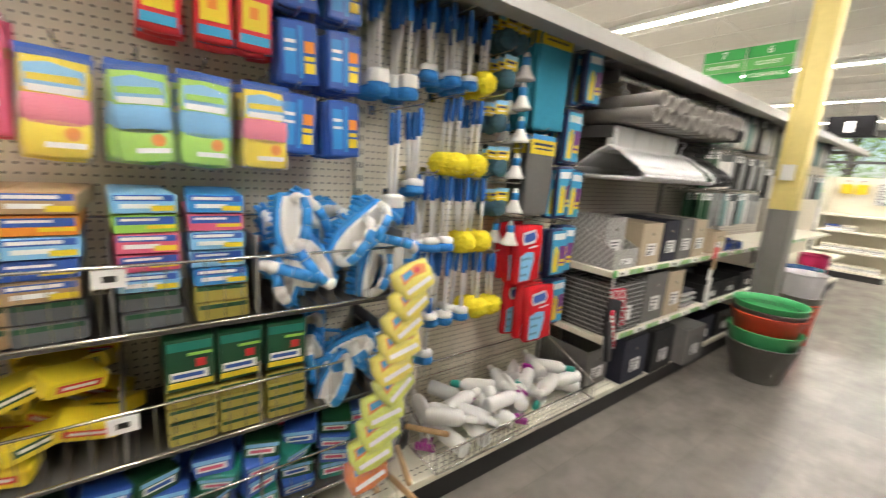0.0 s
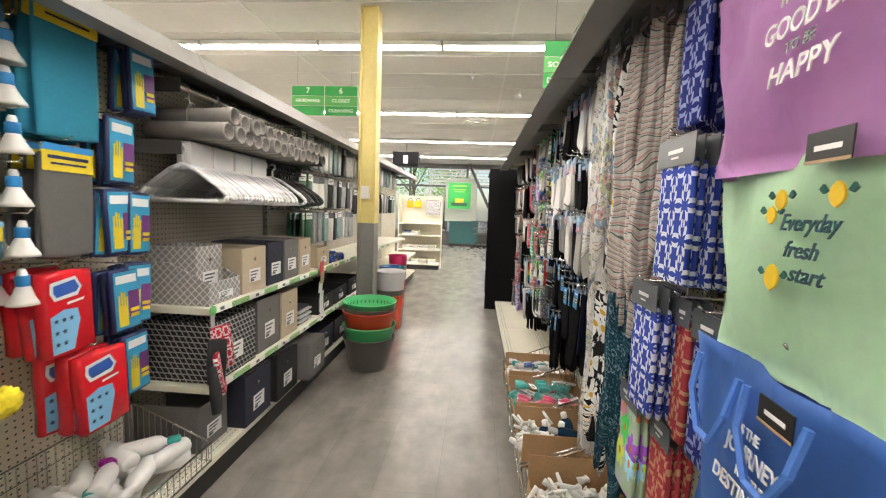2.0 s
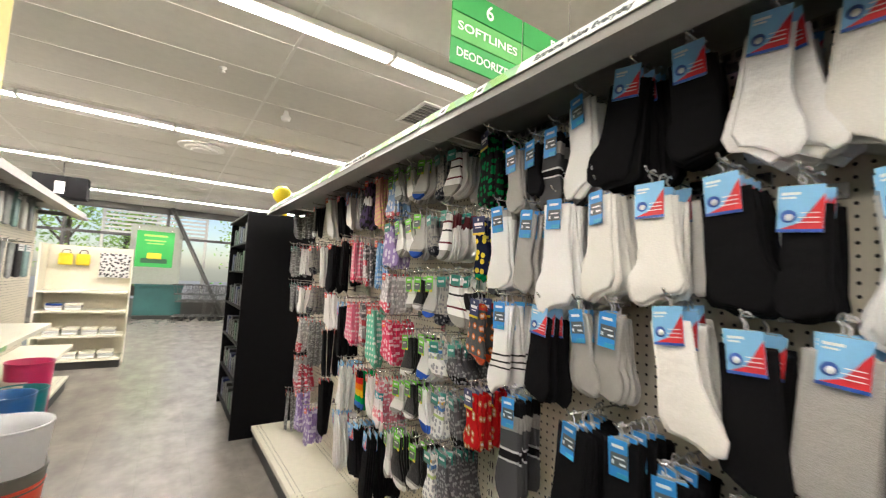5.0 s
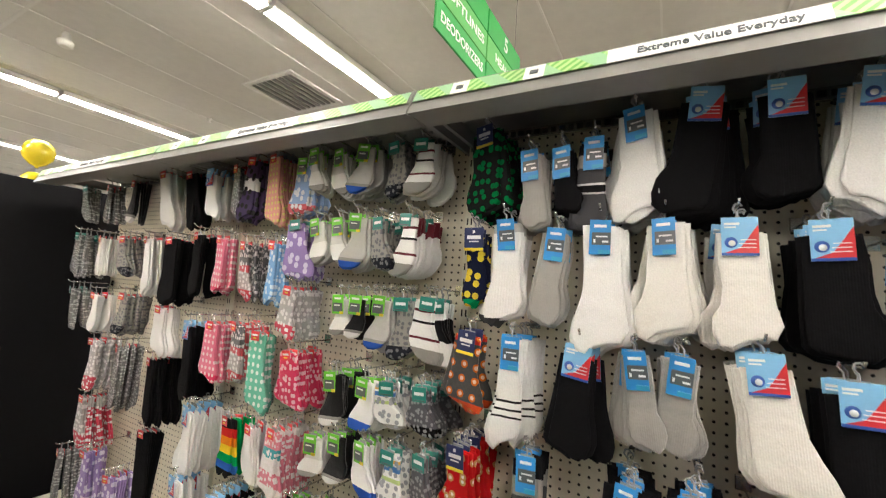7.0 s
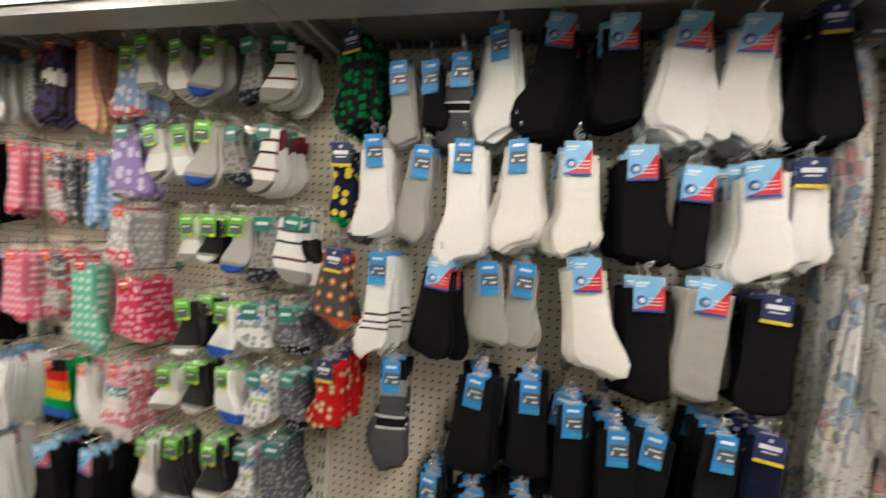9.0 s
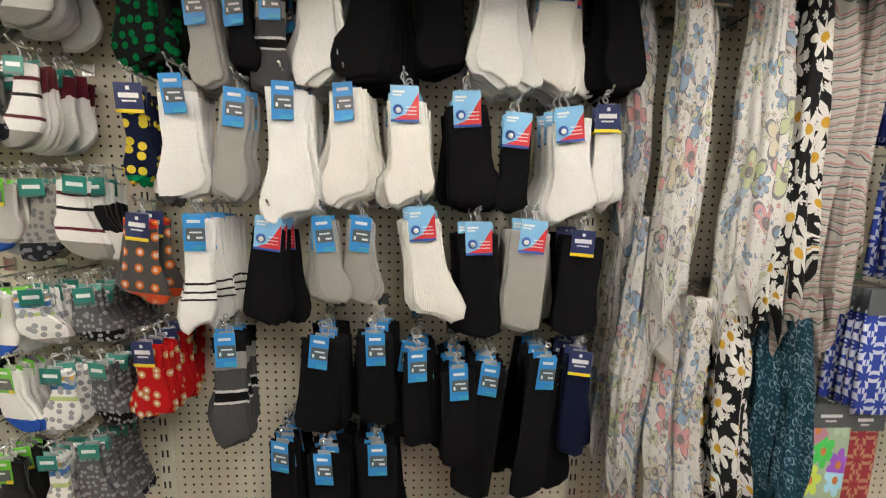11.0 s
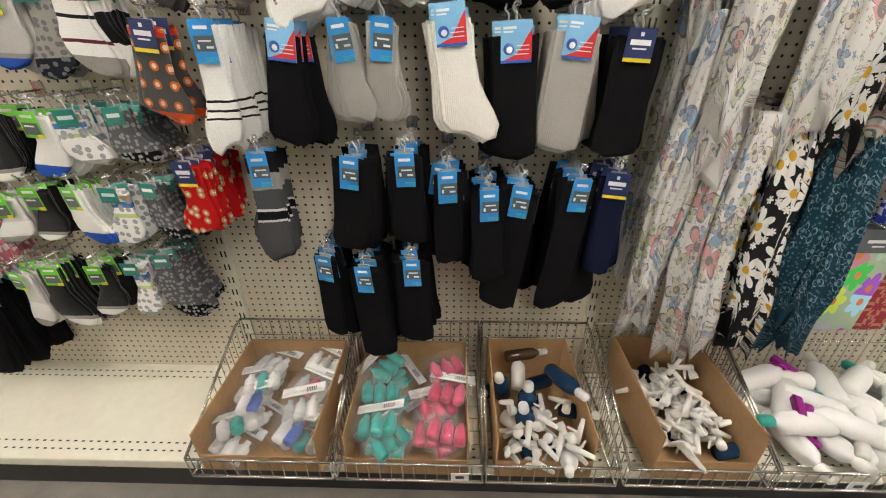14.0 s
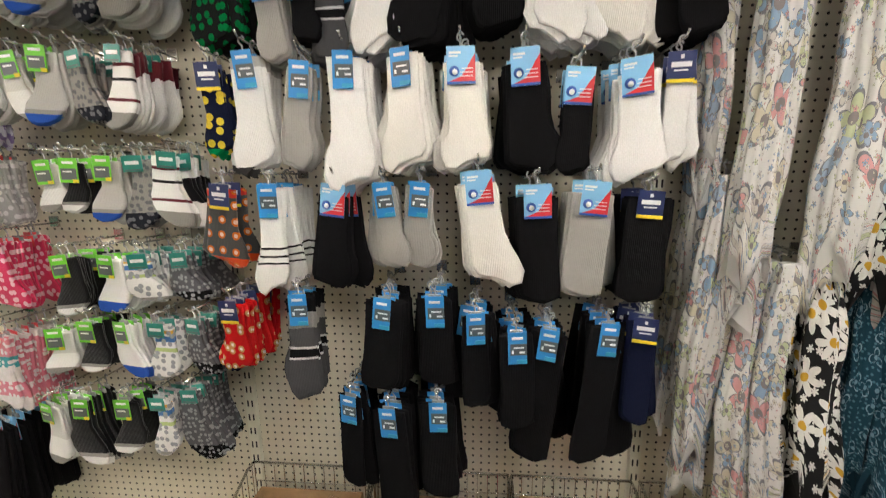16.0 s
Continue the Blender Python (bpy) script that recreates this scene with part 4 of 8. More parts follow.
def stripe_cloth():
    m, b, n, l = cloth("striped_cloth", (0.5, 0.48, 0.44))
    tc, sep, nz = n.new("ShaderNodeTexCoord"), n.new("ShaderNodeSeparateXYZ"), n.new("ShaderNodeTexNoise")
    l.new(tc.outputs["Object"], sep.inputs[0]), l.new(tc.outputs["Object"], nz.inputs["Vector"])
    nz.inputs["Scale"].default_value = 7
    z = math_node(n, l, "ADD", sep.outputs["Z"], math_node(n, l, "MULTIPLY", nz.outputs[0], 0.14))
    f = math_node(n, l, "FRACT", math_node(n, l, "MULTIPLY", z, 48.0))
    ramp = n.new("ShaderNodeValToRGB")
    ramp.color_ramp.interpolation = "CONSTANT"
    e = ramp.color_ramp.elements
    e[0].color, e[1].position, e[1].color = (0.46, 0.44, 0.41, 1), 0.52, (0.10, 0.12, 0.12, 1)
    for p, c in ((0.66, (0.42, 0.42, 0.38)), (0.80, (0.42, 0.24, 0.23))):
        k = e.new(p)
        k.color = (*c, 1)
    l.new(f, ramp.inputs[0]), l.new(ramp.outputs[0], b.inputs["Base Color"])
    return m


def teal_cloth():
    m, b, n, l = cloth("teal_paisley_cloth", (0.01, 0.05, 0.075))
    inside, core, rim, rnd, wave = flowers(n, l, 24, 3, 0.42, 0.75, 0.0, True, 1.4, 0.82)
    col = mix_color(n, l, rim, (0.008, 0.042, 0.066), (0.20, 0.28, 0.33))
    dots, core2, rim2, rnd2, wave2 = flowers(n, l, 70, 4, 0.24, 0.3, 2.2, True, 1.0)
    col = mix_color(n, l, dots, col, (0.06, 0.14, 0.18))
    l.new(mix_color(n, l, core, col, (0.14, 0.22, 0.27)), b.inputs["Base Color"])
    return m


def tile_cloth(name, light, dark, scale=27.0):
    m, b, n, l = cloth(name, light)
    sep = n.new("ShaderNodeSeparateXYZ")
    l.new(plane_coords(n, l, scale), sep.inputs[0])
    u = math_node(n, l, "ABSOLUTE", math_node(n, l, "SINE", math_node(n, l, "MULTIPLY", sep.outputs["X"], 2.2)))
    v = math_node(n, l, "ABSOLUTE", math_node(n, l, "SINE", math_node(n, l, "MULTIPLY", sep.outputs["Y"], 1.6)))
    a = math_node(n, l, "ABSOLUTE", math_node(n, l, "SUBTRACT", math_node(n, l, "MULTIPLY", u, v), 0.42))
    c = math_node(n, l, "SINE", math_node(n, l, "MULTIPLY", math_node(n, l, "SUBTRACT", u, v), 9.0))
    f = math_node(n, l, "GREATER_THAN", math_node(n, l, "ADD", math_node(n, l, "MULTIPLY", a, 3.0), math_node(n, l, "MULTIPLY", c, 0.45)), 0.55)
    l.new(mix_color(n, l, f, light, dark), b.inputs["Base Color"])
    return m


def bright_cloth():
    m, b, n, l = cloth("flowered_bright_cloth", (0.5, 0.6, 0.25))
    inside, core, rim, rnd, wave = flowers(n, l, 17, 6, 0.55, 0.4)
    col = mix_color(n, l, inside, (0.42, 0.55, 0.40), rnd)
    l.new(mix_color(n, l, core, col, (0.7, 0.25, 0.08)), b.inputs["Base Color"])
    return m


CLOTH = {"butterfly": butterfly_cloth(), "daisy": daisy_cloth(), "stripe": stripe_cloth(), "teal": teal_cloth(), "tile": tile_cloth("blue_tile_cloth", (0.62, 0.65, 0.75), (0.03, 0.06, 0.36)),
         "navytile": tile_cloth("navy_tile_cloth", (0.25, 0.28, 0.5), (0.012, 0.02, 0.16)), "bright": bright_cloth(), "redtile": tile_cloth("red_tile_cloth", (0.5, 0.25, 0.15), (0.35, 0.04, 0.06))}


def scarf(style, y, ztop, zbot, width, x, label, seed=0, lean=0.0):
    """A thin scarf gathered into a soft rope: two lengths folded over the hanger, one shorter, with deep pleats and uneven hems, under a dark card."""
    rng = random.Random(seed)
    o = thing("scarf", label, "scarf", "scarves on hooks", (x, y, ztop))
    for layer in range(2):
        bm = bmesh.new()
        uvs = bm.loops.layers.uv.new("run")
        cols, rows = 40, 26
        h = (ztop - zbot) * (1.0 if layer == 0 else rng.uniform(0.80, 0.93))
        wl = width * (0.70 if layer == 0 else 0.58)
        dy, dx = (rng.uniform(-.12, .12) * width, 0.0) if layer == 0 else (rng.uniform(-.22, .22) * width, -0.026)
        ph, ph2, ph3 = rng.uniform(0, 6), rng.uniform(0, 6), rng.uniform(0, 6)
        shift = rng.uniform(0, 3)
        rings, runs = [], []
        for r in range(rows + 1):
            f = r / rows
            half = wl * 0.5 * (0.62 + 0.38 * min(1.0, f * 3) + 0.10 * math.sin(f * 6 + ph) + 0.07 * math.sin(f * 17 + ph2))
            deep = 0.018 + 0.016 * min(1.0, f * 2.5)
            ring, run, last = [], [], None
            for c in range(cols):
                a = 2 * math.pi * c / cols
                pleat = 1 + 0.20 * math.sin(5 * a + ph + 1.4 * f) + 0.16 * math.sin(9 * a + ph2 - 2.2 * f) + 0.10 * noise.noise(Vector((math.cos(a) * 2, f * 7, ph3)))
                tail = (0.045 * math.sin(3 * a + ph3) + 0.02 * math.sin(7 * a + ph)) * f ** 8
                q = Vector((dx - deep * pleat * math.cos(a) + 0.006 * math.sin(f * 8 + ph3), dy + half * pleat ** 0.5 * math.sin(a) + lean * f * h + 0.010 * math.sin(f * 5 + ph2), -f * h + tail))
                ring.append(bm.verts.new(q))
                run.append(0.0 if last is None else run[-1] + (q - last).length)
                last = q
            run.append(run[-1] + (ring[0].co - last).length)
            rings.append(ring), runs.append(run)
        for r in range(rows):
            for c in range(cols):
                d = (c + 1) % cols
                face = bm.faces.new((rings[r][c], rings[r + 1][c], rings[r + 1][d], rings[r][d]))
                face.smooth = True
                for loop, (i, j) in zip(face.loops, ((r, c), (r + 1, c), (r + 1, c + 1), (r, c + 1))):
                    loop[uvs].uv = (runs[i][j] * 1.25 + shift, -h * i / rows + shift)
        bm.faces.new(rings[0]), bm.faces.new(rings[-1][::-1])
        part("folded_cloth", bm, CLOTH[style], o)
    if ztop > 1.5:
        bm, slots = bmesh.new(), []
        card(bm, slots, 0.062, 0.050, "grey", [(0.3, 0.7, 0.5, 0.62, "white"), (0.1, 0.9, 0.86, 0.94, "kraft")], 0.002, -0.062)
        for v in bm.verts:
            v.co.z += 0.038
        part("card_header", bm, [INK[c] for c in slots], o, "dark grey card header")
    bm = bmesh.new()
    wire(bm, [(0, 0, -0.01), (0, 0, 0.014), (0, 0.008, 0.024), (0, 0, 0.033)], 0.0025, 5)
    part("hanger", bm, CLEAR, o, "clear plastic hanger loop")
    return o


BUT = "white chiffon scarf with butterfly print hanging from a hook"
DAI = "black scarf with white daisy print hanging from a hook"
STR = "pale striped scarf hanging from a hook"
TEA = "dark teal paisley scarf hanging from a hook"
for k, (style, y, zt, zb, w, x, lab, lean) in enumerate((
    ("butterfly", 2.222, 1.845, 1.02, 0.125, 1.21, BUT, 0.0), ("butterfly", 2.305, 1.835, 1.30, 0.075, 1.29, BUT, 0.0), ("butterfly", 2.165, 1.82, 1.30, 0.085, 1.28, BUT, 0.0),
    ("butterfly", 2.300, 1.36, 0.69, 0.10, 1.33, BUT, 0.04), ("butterfly", 2.262, 1.33, 0.515, 0.115, 1.265, BUT, 0.02), ("butterfly", 2.185, 1.14, 0.46, 0.125, 1.215, BUT, -0.02),
    ("butterfly", 2.068, 1.845, 1.065, 0.13, 1.19, BUT, 0.0), ("daisy", 1.985, 1.83, 1.07, 0.105, 1.20, DAI, -0.02),
    ("daisy", 2.125, 1.12, 0.55, 0.12, 1.25, DAI, -0.08), ("daisy", 2.065, 1.12, 0.51, 0.13, 1.21, DAI, -0.10), ("stripe", 1.905, 1.84, 1.05, 0.115, 1.20, STR, 0.0), ("stripe", 1.835, 1.84, 1.02, 0.10, 1.22, STR, 0.0),
    ("stripe", 1.775, 1.83, 1.12, 0.085, 1.26, STR, 0.0), ("teal", 1.975, 1.10, 0.47, 0.12, 1.24, TEA, -0.05), ("teal", 1.90, 1.10, 0.50, 0.12, 1.20, TEA, -0.04), ("teal", 1.83, 1.08, 0.55, 0.10, 1.27, TEA, -0.03))):
    peg_hook(y, zt + 0.024, 1.42 - x + 0.02)
    scarf(style, y, zt, zb, w, x, lab, k, lean)


def tea_towel(style, y, z, w, h, x, label, header="grey"):
    """A folded tea towel under a dark card header."""
    o = thing("tea_towel", label, "towel", "tea towels on hooks", (x, y, z))
    bm = bmesh.new()
    pillow(bm, [(-w / 2, -0.05), (0, -0.048), (w / 2, -0.05), (w / 2 + .002, -h * 0.5), (w / 2, -h), (0, -h - .003), (-w / 2, -h), (-w / 2 - .002, -h * 0.5)], 0.014)
    part("folded_cloth", bm, CLOTH[style], o)
    bm, slots = bmesh.new(), []
    card(bm, slots, w * 1.12, 0.062, header, [(0.3, 0.7, 0.42, 0.56, "white"), (0.4, 0.6, 0.68, 0.74, "white")], 0.002, -0.015)
    part("card_header", bm, [INK[c] for c in slots], o, "dark grey card header")
    return o


TW = "folded blue and white tile-patterned tea towel with dark card header"
for style, y, z, w, h, x, n, lab in (("tile", 1.59, 1.50, 0.145, 0.31, 1.17, 5, TW), ("tile", 1.69, 1.17, 0.13, 0.32, 1.17, 4, TW), ("navytile", 1.62, 1.86, 0.11, 0.33, 1.20, 5, "folded navy patterned tea towels on a hook"),
                                     ("redtile", 1.60, 1.15, 0.06, 0.33, 1.22, 3, "folded red patterned tea towel with card header"), ("bright", 1.79, 0.87, 0.13, 0.31, 1.19, 3, "folded brightly flowered tea towel with card header"),
                                     ("redtile", 1.66, 0.84, 0.10, 0.30, 1.22, 3, "folded red patterned tea towel with card header"), ("navytile", 1.50, 1.14, 0.10, 0.32, 1.22, 3, "folded navy patterned tea towels on a hook")):
    peg_hook(y, z + 0.0, 1.42 - x + 0.02)
    t0 = tea_towel(style, y, z, w, h, x, lab)
    for k in range(1, n):
        copy_thing(t0, pose(x + 0.022 * k, y + random.uniform(-.01, .01), z - 0.002 * k, random.uniform(-3, 3), 0, random.uniform(-6, 6)))


def bag_mat(name, c):
    m = mat(name, c, 0.55, vary=0.05, scale=5, spec=0.35)
    b, n, l = base_socket(m)
    tc, cr, bp = n.new("ShaderNodeTexCoord"), n.new("ShaderNodeTexNoise"), n.new("ShaderNodeBump")
    cr.inputs["Scale"].default_value, cr.inputs["Detail"].default_value, cr.inputs["Distortion"].default_value = 7, 3, 0.6
    bp.inputs["Strength"].default_value, bp.inputs["Distance"].default_value = 0.3, 0.02
    l.new(tc.outputs["Object"], cr.inputs["Vector"]), l.new(cr.outputs[0], bp.inputs["Height"]), l.new(bp.outputs[0], b.inputs["Normal"])
    return m


PURPLE_BAG, MINT_BAG, BLUE_BAG = bag_mat("purple_bag", (0.68, 0.33, 0.70)), bag_mat("mint_bag", (0.70, 0.96, 0.70)), bag_mat("blue_bag", (0.08, 0.21, 0.62))


def tote(material, y, z, w, h, x, rz, label, layers=4):
    """Shopping bags that hang flat against each other, with a card and two handles; the front sheet sags in folds."""
    o = thing("tote_bag", label, "tote bag", "tote bags on hooks", (x, y, z), rz)
    for k in range(layers):
        bm = bmesh.new()
        g, n1, n2 = [], 14, 12
        s = 1 - 0.02 * k
        for r in range(n2 + 1):
            row = []
            for c in range(n1 + 1):
                u, v = c / n1 - 0.5, r / n2
                taper = 1 - 0.12 * v ** 3
                xx = -0.018 * math.cos(u * 3.1) * math.sin(v * 2.9) - 0.010 * math.sin(u * 8 + v * 5 + k) - 0.006 * math.sin(u * 15 - v * 9)
                row.append(bm.verts.new((xx + 0.02 * v + 0.02 * k, -u * w * s * taper + 0.012 * k, -v * h * s - 0.01 * k)))
            g.append(row)
        for r in range(n2):
            for c in range(n1):
                bm.faces.new((g[r][c], g[r][c + 1], g[r + 1][c + 1], g[r + 1][c])).smooth = True
        ret = bmesh.ops.solidify(bm, geom=bm.faces[:], thickness=0.003)
        part("bag_panel", bm, material, o)
    return o


t1 = tote(PURPLE_BAG, 1.265, 1.71, 0.40, 0.31, 1.14, -3, "purple shopping tote bag with white lettering on a hook")
for k, (txt, sz, dz, dy, wd) in enumerate((("IT'S A", 0.020, -0.105, -0.05, 0.05), ("GOOD DAY", 0.036, -0.140, -0.078, 0.17), ("TO BE", 0.018, -0.166, -0.06, 0.05), ("HAPPY", 0.036, -0.195, -0.06, 0.115))):
    lettering("lettering", txt, sz, WHITE_INK if k != 2 else INK["grey"], t1, Matrix.Translation((-0.036 - 0.055 * dz, dy, dz)) @ FACE_W, wd, 0.15, "white printed lettering")
t2 = tote(MINT_BAG, 1.245, 1.445, 0.42, 0.35, 1.165, -3, "mint green shopping tote bag printed with lemons, on a hook")
DARKTEAL = mat("dark_teal_ink", (0.01, 0.06, 0.08), 0.6, vary=0)
for txt, sz, dz, dy, wd in (("Everyday", 0.030, -0.118, -0.055, 0.098), ("fresh", 0.030, -0.152, -0.045, 0.058), ("start", 0.030, -0.182, -0.055, 0.060)):
    lettering("lettering", txt, sz, DARKTEAL, t2, Matrix.Translation((-0.036 - 0.055 * dz, dy, dz)) @ FACE_W, wd, 0.35, "dark teal script lettering")
LEMON, LEAF = mat("lemon_print", (0.75, 0.5, 0.01), 0.6, vary=0.1), mat("leaf_print", (0.01, 0.10, 0.08), 0.6, vary=0.1)
for dy, dz, r in ((-0.008, -0.088, 0.012), (0.010, -0.108, 0.0105), (-0.098, -0.084, 0.013), (0.004, -0.192, 0.016)):
    bm = bmesh.new()
    vs = [bm.verts.new((-0.0375 - 0.055 * dz, dy + r * 0.85 * math.cos(a), dz + r * math.sin(a) * (1.15 if abs(math.sin(a)) > 0.95 else 1))) for a in [i * math.pi / 8 for i in range(16)]]
    bm.faces.new(vs)
    for v in bmesh.ops.extrude_face_region(bm, geom=bm.faces[:])["geom"]:
        if isinstance(v, bmesh.types.BMVert):
            v.co.x += 0.003
    part("lemon_print", bm, LEMON, t2)
    for s in (-1, 1):
        bm = bmesh.new()
        a = [(dy + s * (r + 0.001), dz + 0.004), (dy + s * (r + 0.008), dz + 0.012), (dy + s * (r + 0.013), dz + 0.006), (dy + s * (r + 0.007), dz + 0.001)]
        bm.faces.new([bm.verts.new((-0.0370 - 0.055 * q, p, q)) for p, q in a])
        for v in bmesh.ops.extrude_face_region(bm, geom=bm.faces[:])["geom"]:
            if isinstance(v, bmesh.types.BMVert):
                v.co.x += 0.003
        part("leaf_print", bm, LEAF, t2)
t3 = tote(BLUE_BAG, 1.265, 1.115, 0.42, 0.36, 1.16, -4, "royal blue shopping tote bag with white lettering on a hook")
for txt, sz, dz, dy, wd in (("IT'S THE", 0.022, -0.085, -0.02, 0.06), ("JOURNEY", 0.036, -0.118, -0.03, 0.125), ("NOT THE", 0.022, -0.152, -0.03, 0.065), ("DESTINATION", 0.034, -0.186, -0.03, 0.19)):
    lettering("lettering", txt, sz, WHITE_INK, t3, Matrix.Translation((-0.036 - 0.055 * dz, dy, dz)) @ FACE_W, wd, 0.2, "white printed lettering")
for t, z in ((t1, 1.71), (t2, 1.445), (t3, 1.12)):
    for dy in (0.07, -0.07):
        bm = bmesh.new()
        pts = [(-0.03, dy + 0.06, -0.02), (-0.042, dy + 0.055, -0.08), (-0.044, dy + 0.02, -0.14), (-0.044, dy - 0.02, -0.14), (-0.042, dy - 0.055, -0.08), (-0.03, dy - 0.06, -0.02)] if t == t3 else [(0.055, dy + 0.05, -0.01), (0.06, dy + 0.02, 0.02), (0.06, dy - 0.02, 0.02), (0.055, dy - 0.05, -0.01)]
        for p, q in zip(pts, pts[1:]):
            rod(bm, p, q, 0.006, 5)
        part("handle", bm, BLUE_BAG if t == t3 else (MINT_BAG if t == t2 else PURPLE_BAG), t)
    bm, slots = bmesh.new(), []
    card(bm, slots, 0.066, 0.036, "black", [(0.2, 0.8, 0.45, 0.62, "white"), (0, 1, 0.9, 1, "kraft")], 0.002, -0.036)
    for v in bm.verts:
        v.co.y -= 0.085
        v.co.z -= 0.012
    part("card_tag", bm, [INK[c] for c in slots], t, "black card tag")
    peg_hook(t.location.y, z + 0.02, 1.42 - t.location.x - 0.035)

# ---- wire dump baskets on the deck ----
def dump_basket(y0, y1, back=0.40, front=0.24, xf=0.97, bx=1.395, side=1, floor=0.165, label="chrome wire dump basket on the shelf deck"):
    """A wire basket, tall at the back and low in front."""
    o = thing("wire_basket", label, "wire basket", "dump baskets", (0, 0, 0))
    s = side
    f0, b0 = (xf, bx)
    bm = bmesh.new()
    for rim in ([(b0, y0, back), (b0, y1, back)], [(f0, y0, front), (f0, y1, front)], [(f0, y0, floor), (f0, y1, floor)], [(b0, y0, back), (b0 - s * 0.04, y0, back), (f0, y0, front)], [(b0, y1, back), (b0 - s * 0.04, y1, back), (f0, y1, front)], [(f0, y0, floor), (b0, y0, floor), (b0, y1, floor), (f0, y1, floor)]):
        wire(bm, rim, 0.0042, 6)
    part("rim", bm, CHROME, o, "thick chrome rim wire")
    cache = {}
    def strand(name, p, q):
        """One thin wire as a part; alike wires share a mesh."""
        p, q = Vector(p), Vector(q)
        key = tuple(round(c, 3) for c in q - p)
        if key in cache:
            ob = new(name, cache[key])
            ob.parent = o
        else:
            wbm = bmesh.new()
            rod(wbm, (0, 0, 0), q - p, 0.0018, 5)
            ob = part(name, wbm, CHROME, o)
            cache[key] = ob.data
        ob.location = p
    n = max(2, int((y1 - y0) / 0.032))
    for k in range(n + 1):
        y = y0 + (y1 - y0) * k / n
        strand("front_wire", (f0, y, floor), (f0, y, front))
        strand("back_wire", (b0, y, floor), (b0, y, back))
    strand("back_wire", (b0, y0, back - 0.07), (b0, y1, back - 0.07))
    for y in (y0, y1):
        for k in range(14):
            f = (k + 0.5) / 14
            x = b0 + (f0 - b0) * f
            strand("side_wire", (x, y, floor), (x, y, back + (front - back) * max(0.0, (f - 0.1) / 0.9)))
    for k in range(9):
        x = b0 + (f0 - b0) * (k + 0.5) / 9
        strand("floor_wire", (x, y0, floor), (x, y1, floor))
    return o


dump_basket(3.165, 3.575)
dump_basket(2.735, 3.155)
dump_basket(2.36, 2.725)
dump_basket(1.935, 2.335)
dump_basket(1.12, 1.925)


def carton(y0, y1, x0, x1, z0, z1, label, tilt=0):
    """An open cardboard tray with four walls of real thickness."""
    o = thing("cardboard_box", label, "box", "open cartons in the baskets", ((x0 + x1) / 2, (y0 + y1) / 2, z0), tilt)
    w, d, h, t = (x1 - x0) / 2, (y1 - y0) / 2, z1 - z0, 0.004
    for nm, b in (("side_wall", (-w, w, -d, -d + t, t, h)), ("side_wall", (-w, w, d - t, d, t, h)), ("end_wall", (-w, -w + t, -d + t, d - t, t, h * 0.42)), ("end_wall", (w - t, w, -d + t, d - t, t, h)), ("bottom", (-w, w, -d, d, 0, t))):
        bm = bmesh.new()
        box(bm, *b)
        part(nm, bm, CARDBOARD, o)
    return o


carton(3.20, 3.545, 0.985, 1.375, 0.172, 0.325, "open brown cardboard box of small travel packs")
carton(2.775, 3.125, 0.985, 1.375, 0.172, 0.325, "open brown cardboard box of teal and pink packs")
carton(2.43, 2.70, 0.985, 1.38, 0.172, 0.34, "open brown cardboard box of dark blue spray bottles")
carton(1.985, 2.26, 0.99, 1.385, 0.172, 0.35, "open brown cardboard box of white spray nozzles")
RB2 = random.Random(21)
TEAL_P, PINK_P = mat("teal_plastic", (0.02, 0.42, 0.36), 0.3, vary=0.08), mat("pink_plastic", (0.72, 0.06, 0.16), 0.3, vary=0.08)
NAVY_P = mat("dark_blue_plastic", (0.008, 0.035, 0.085), 0.2, vary=0.1)
MILK = mat("milky_plastic", (0.80, 0.80, 0.79), 0.3, vary=0.03)
FROST = mat("frosted_plastic", (0.72, 0.72, 0.70), 0.3, vary=0.03)
MAGENTA = mat("magenta_plastic", (0.32, 0.01, 0.26), 0.35, vary=0.05)
GREENISH = mat("sea_green_plastic", (0.03, 0.34, 0.28), 0.35, vary=0.05)
SILVER = mat("pale_silver_plastic", (0.55, 0.56, 0.56), 0.25, vary=0.1)


def bottle_mesh(r, h, material, cap=None, name="bottle"):
    bm = bmesh.new()
    lathe(bm, [(0.001, 0), (r * 0.9, 0.0), (r, h * 0.04), (r, h * 0.66), (r * 0.85, h * 0.78), (r * 0.42, h * 0.86), (r * 0.40, h), (0.001, h)], 14)
    return bm


def spray_bottle(r, h, body, head, m, label):
    """A bottle with a trigger head and nozzle."""
    o = thing("spray_bottle", label, "spray bottle", "loose bottles in the baskets")
    part("bottle", bottle_mesh(r, h, body), body, o)
    bm = bmesh.new()
    lathe(bm, [(r * 0.5, h * 0.93), (r * 0.5, h * 1.02), (r * 0.3, h * 1.04)], 10)
    part("collar", bm, head, o)
    bm = bmesh.new()
    box(bm, -0.012, 0.012, -0.034, 0.05, h * 1.03, h * 1.03 + 0.026, 0.005)
    part("nozzle", bm, head, o)
    bm = bmesh.new()
    box(bm, -0.006, 0.006, 0.022, 0.032, h * 1.03 - 0.045, h * 1.03 + 0.004, 0.003)
    part("trigger", bm, head, o)
    o.matrix_basis = m
    return o


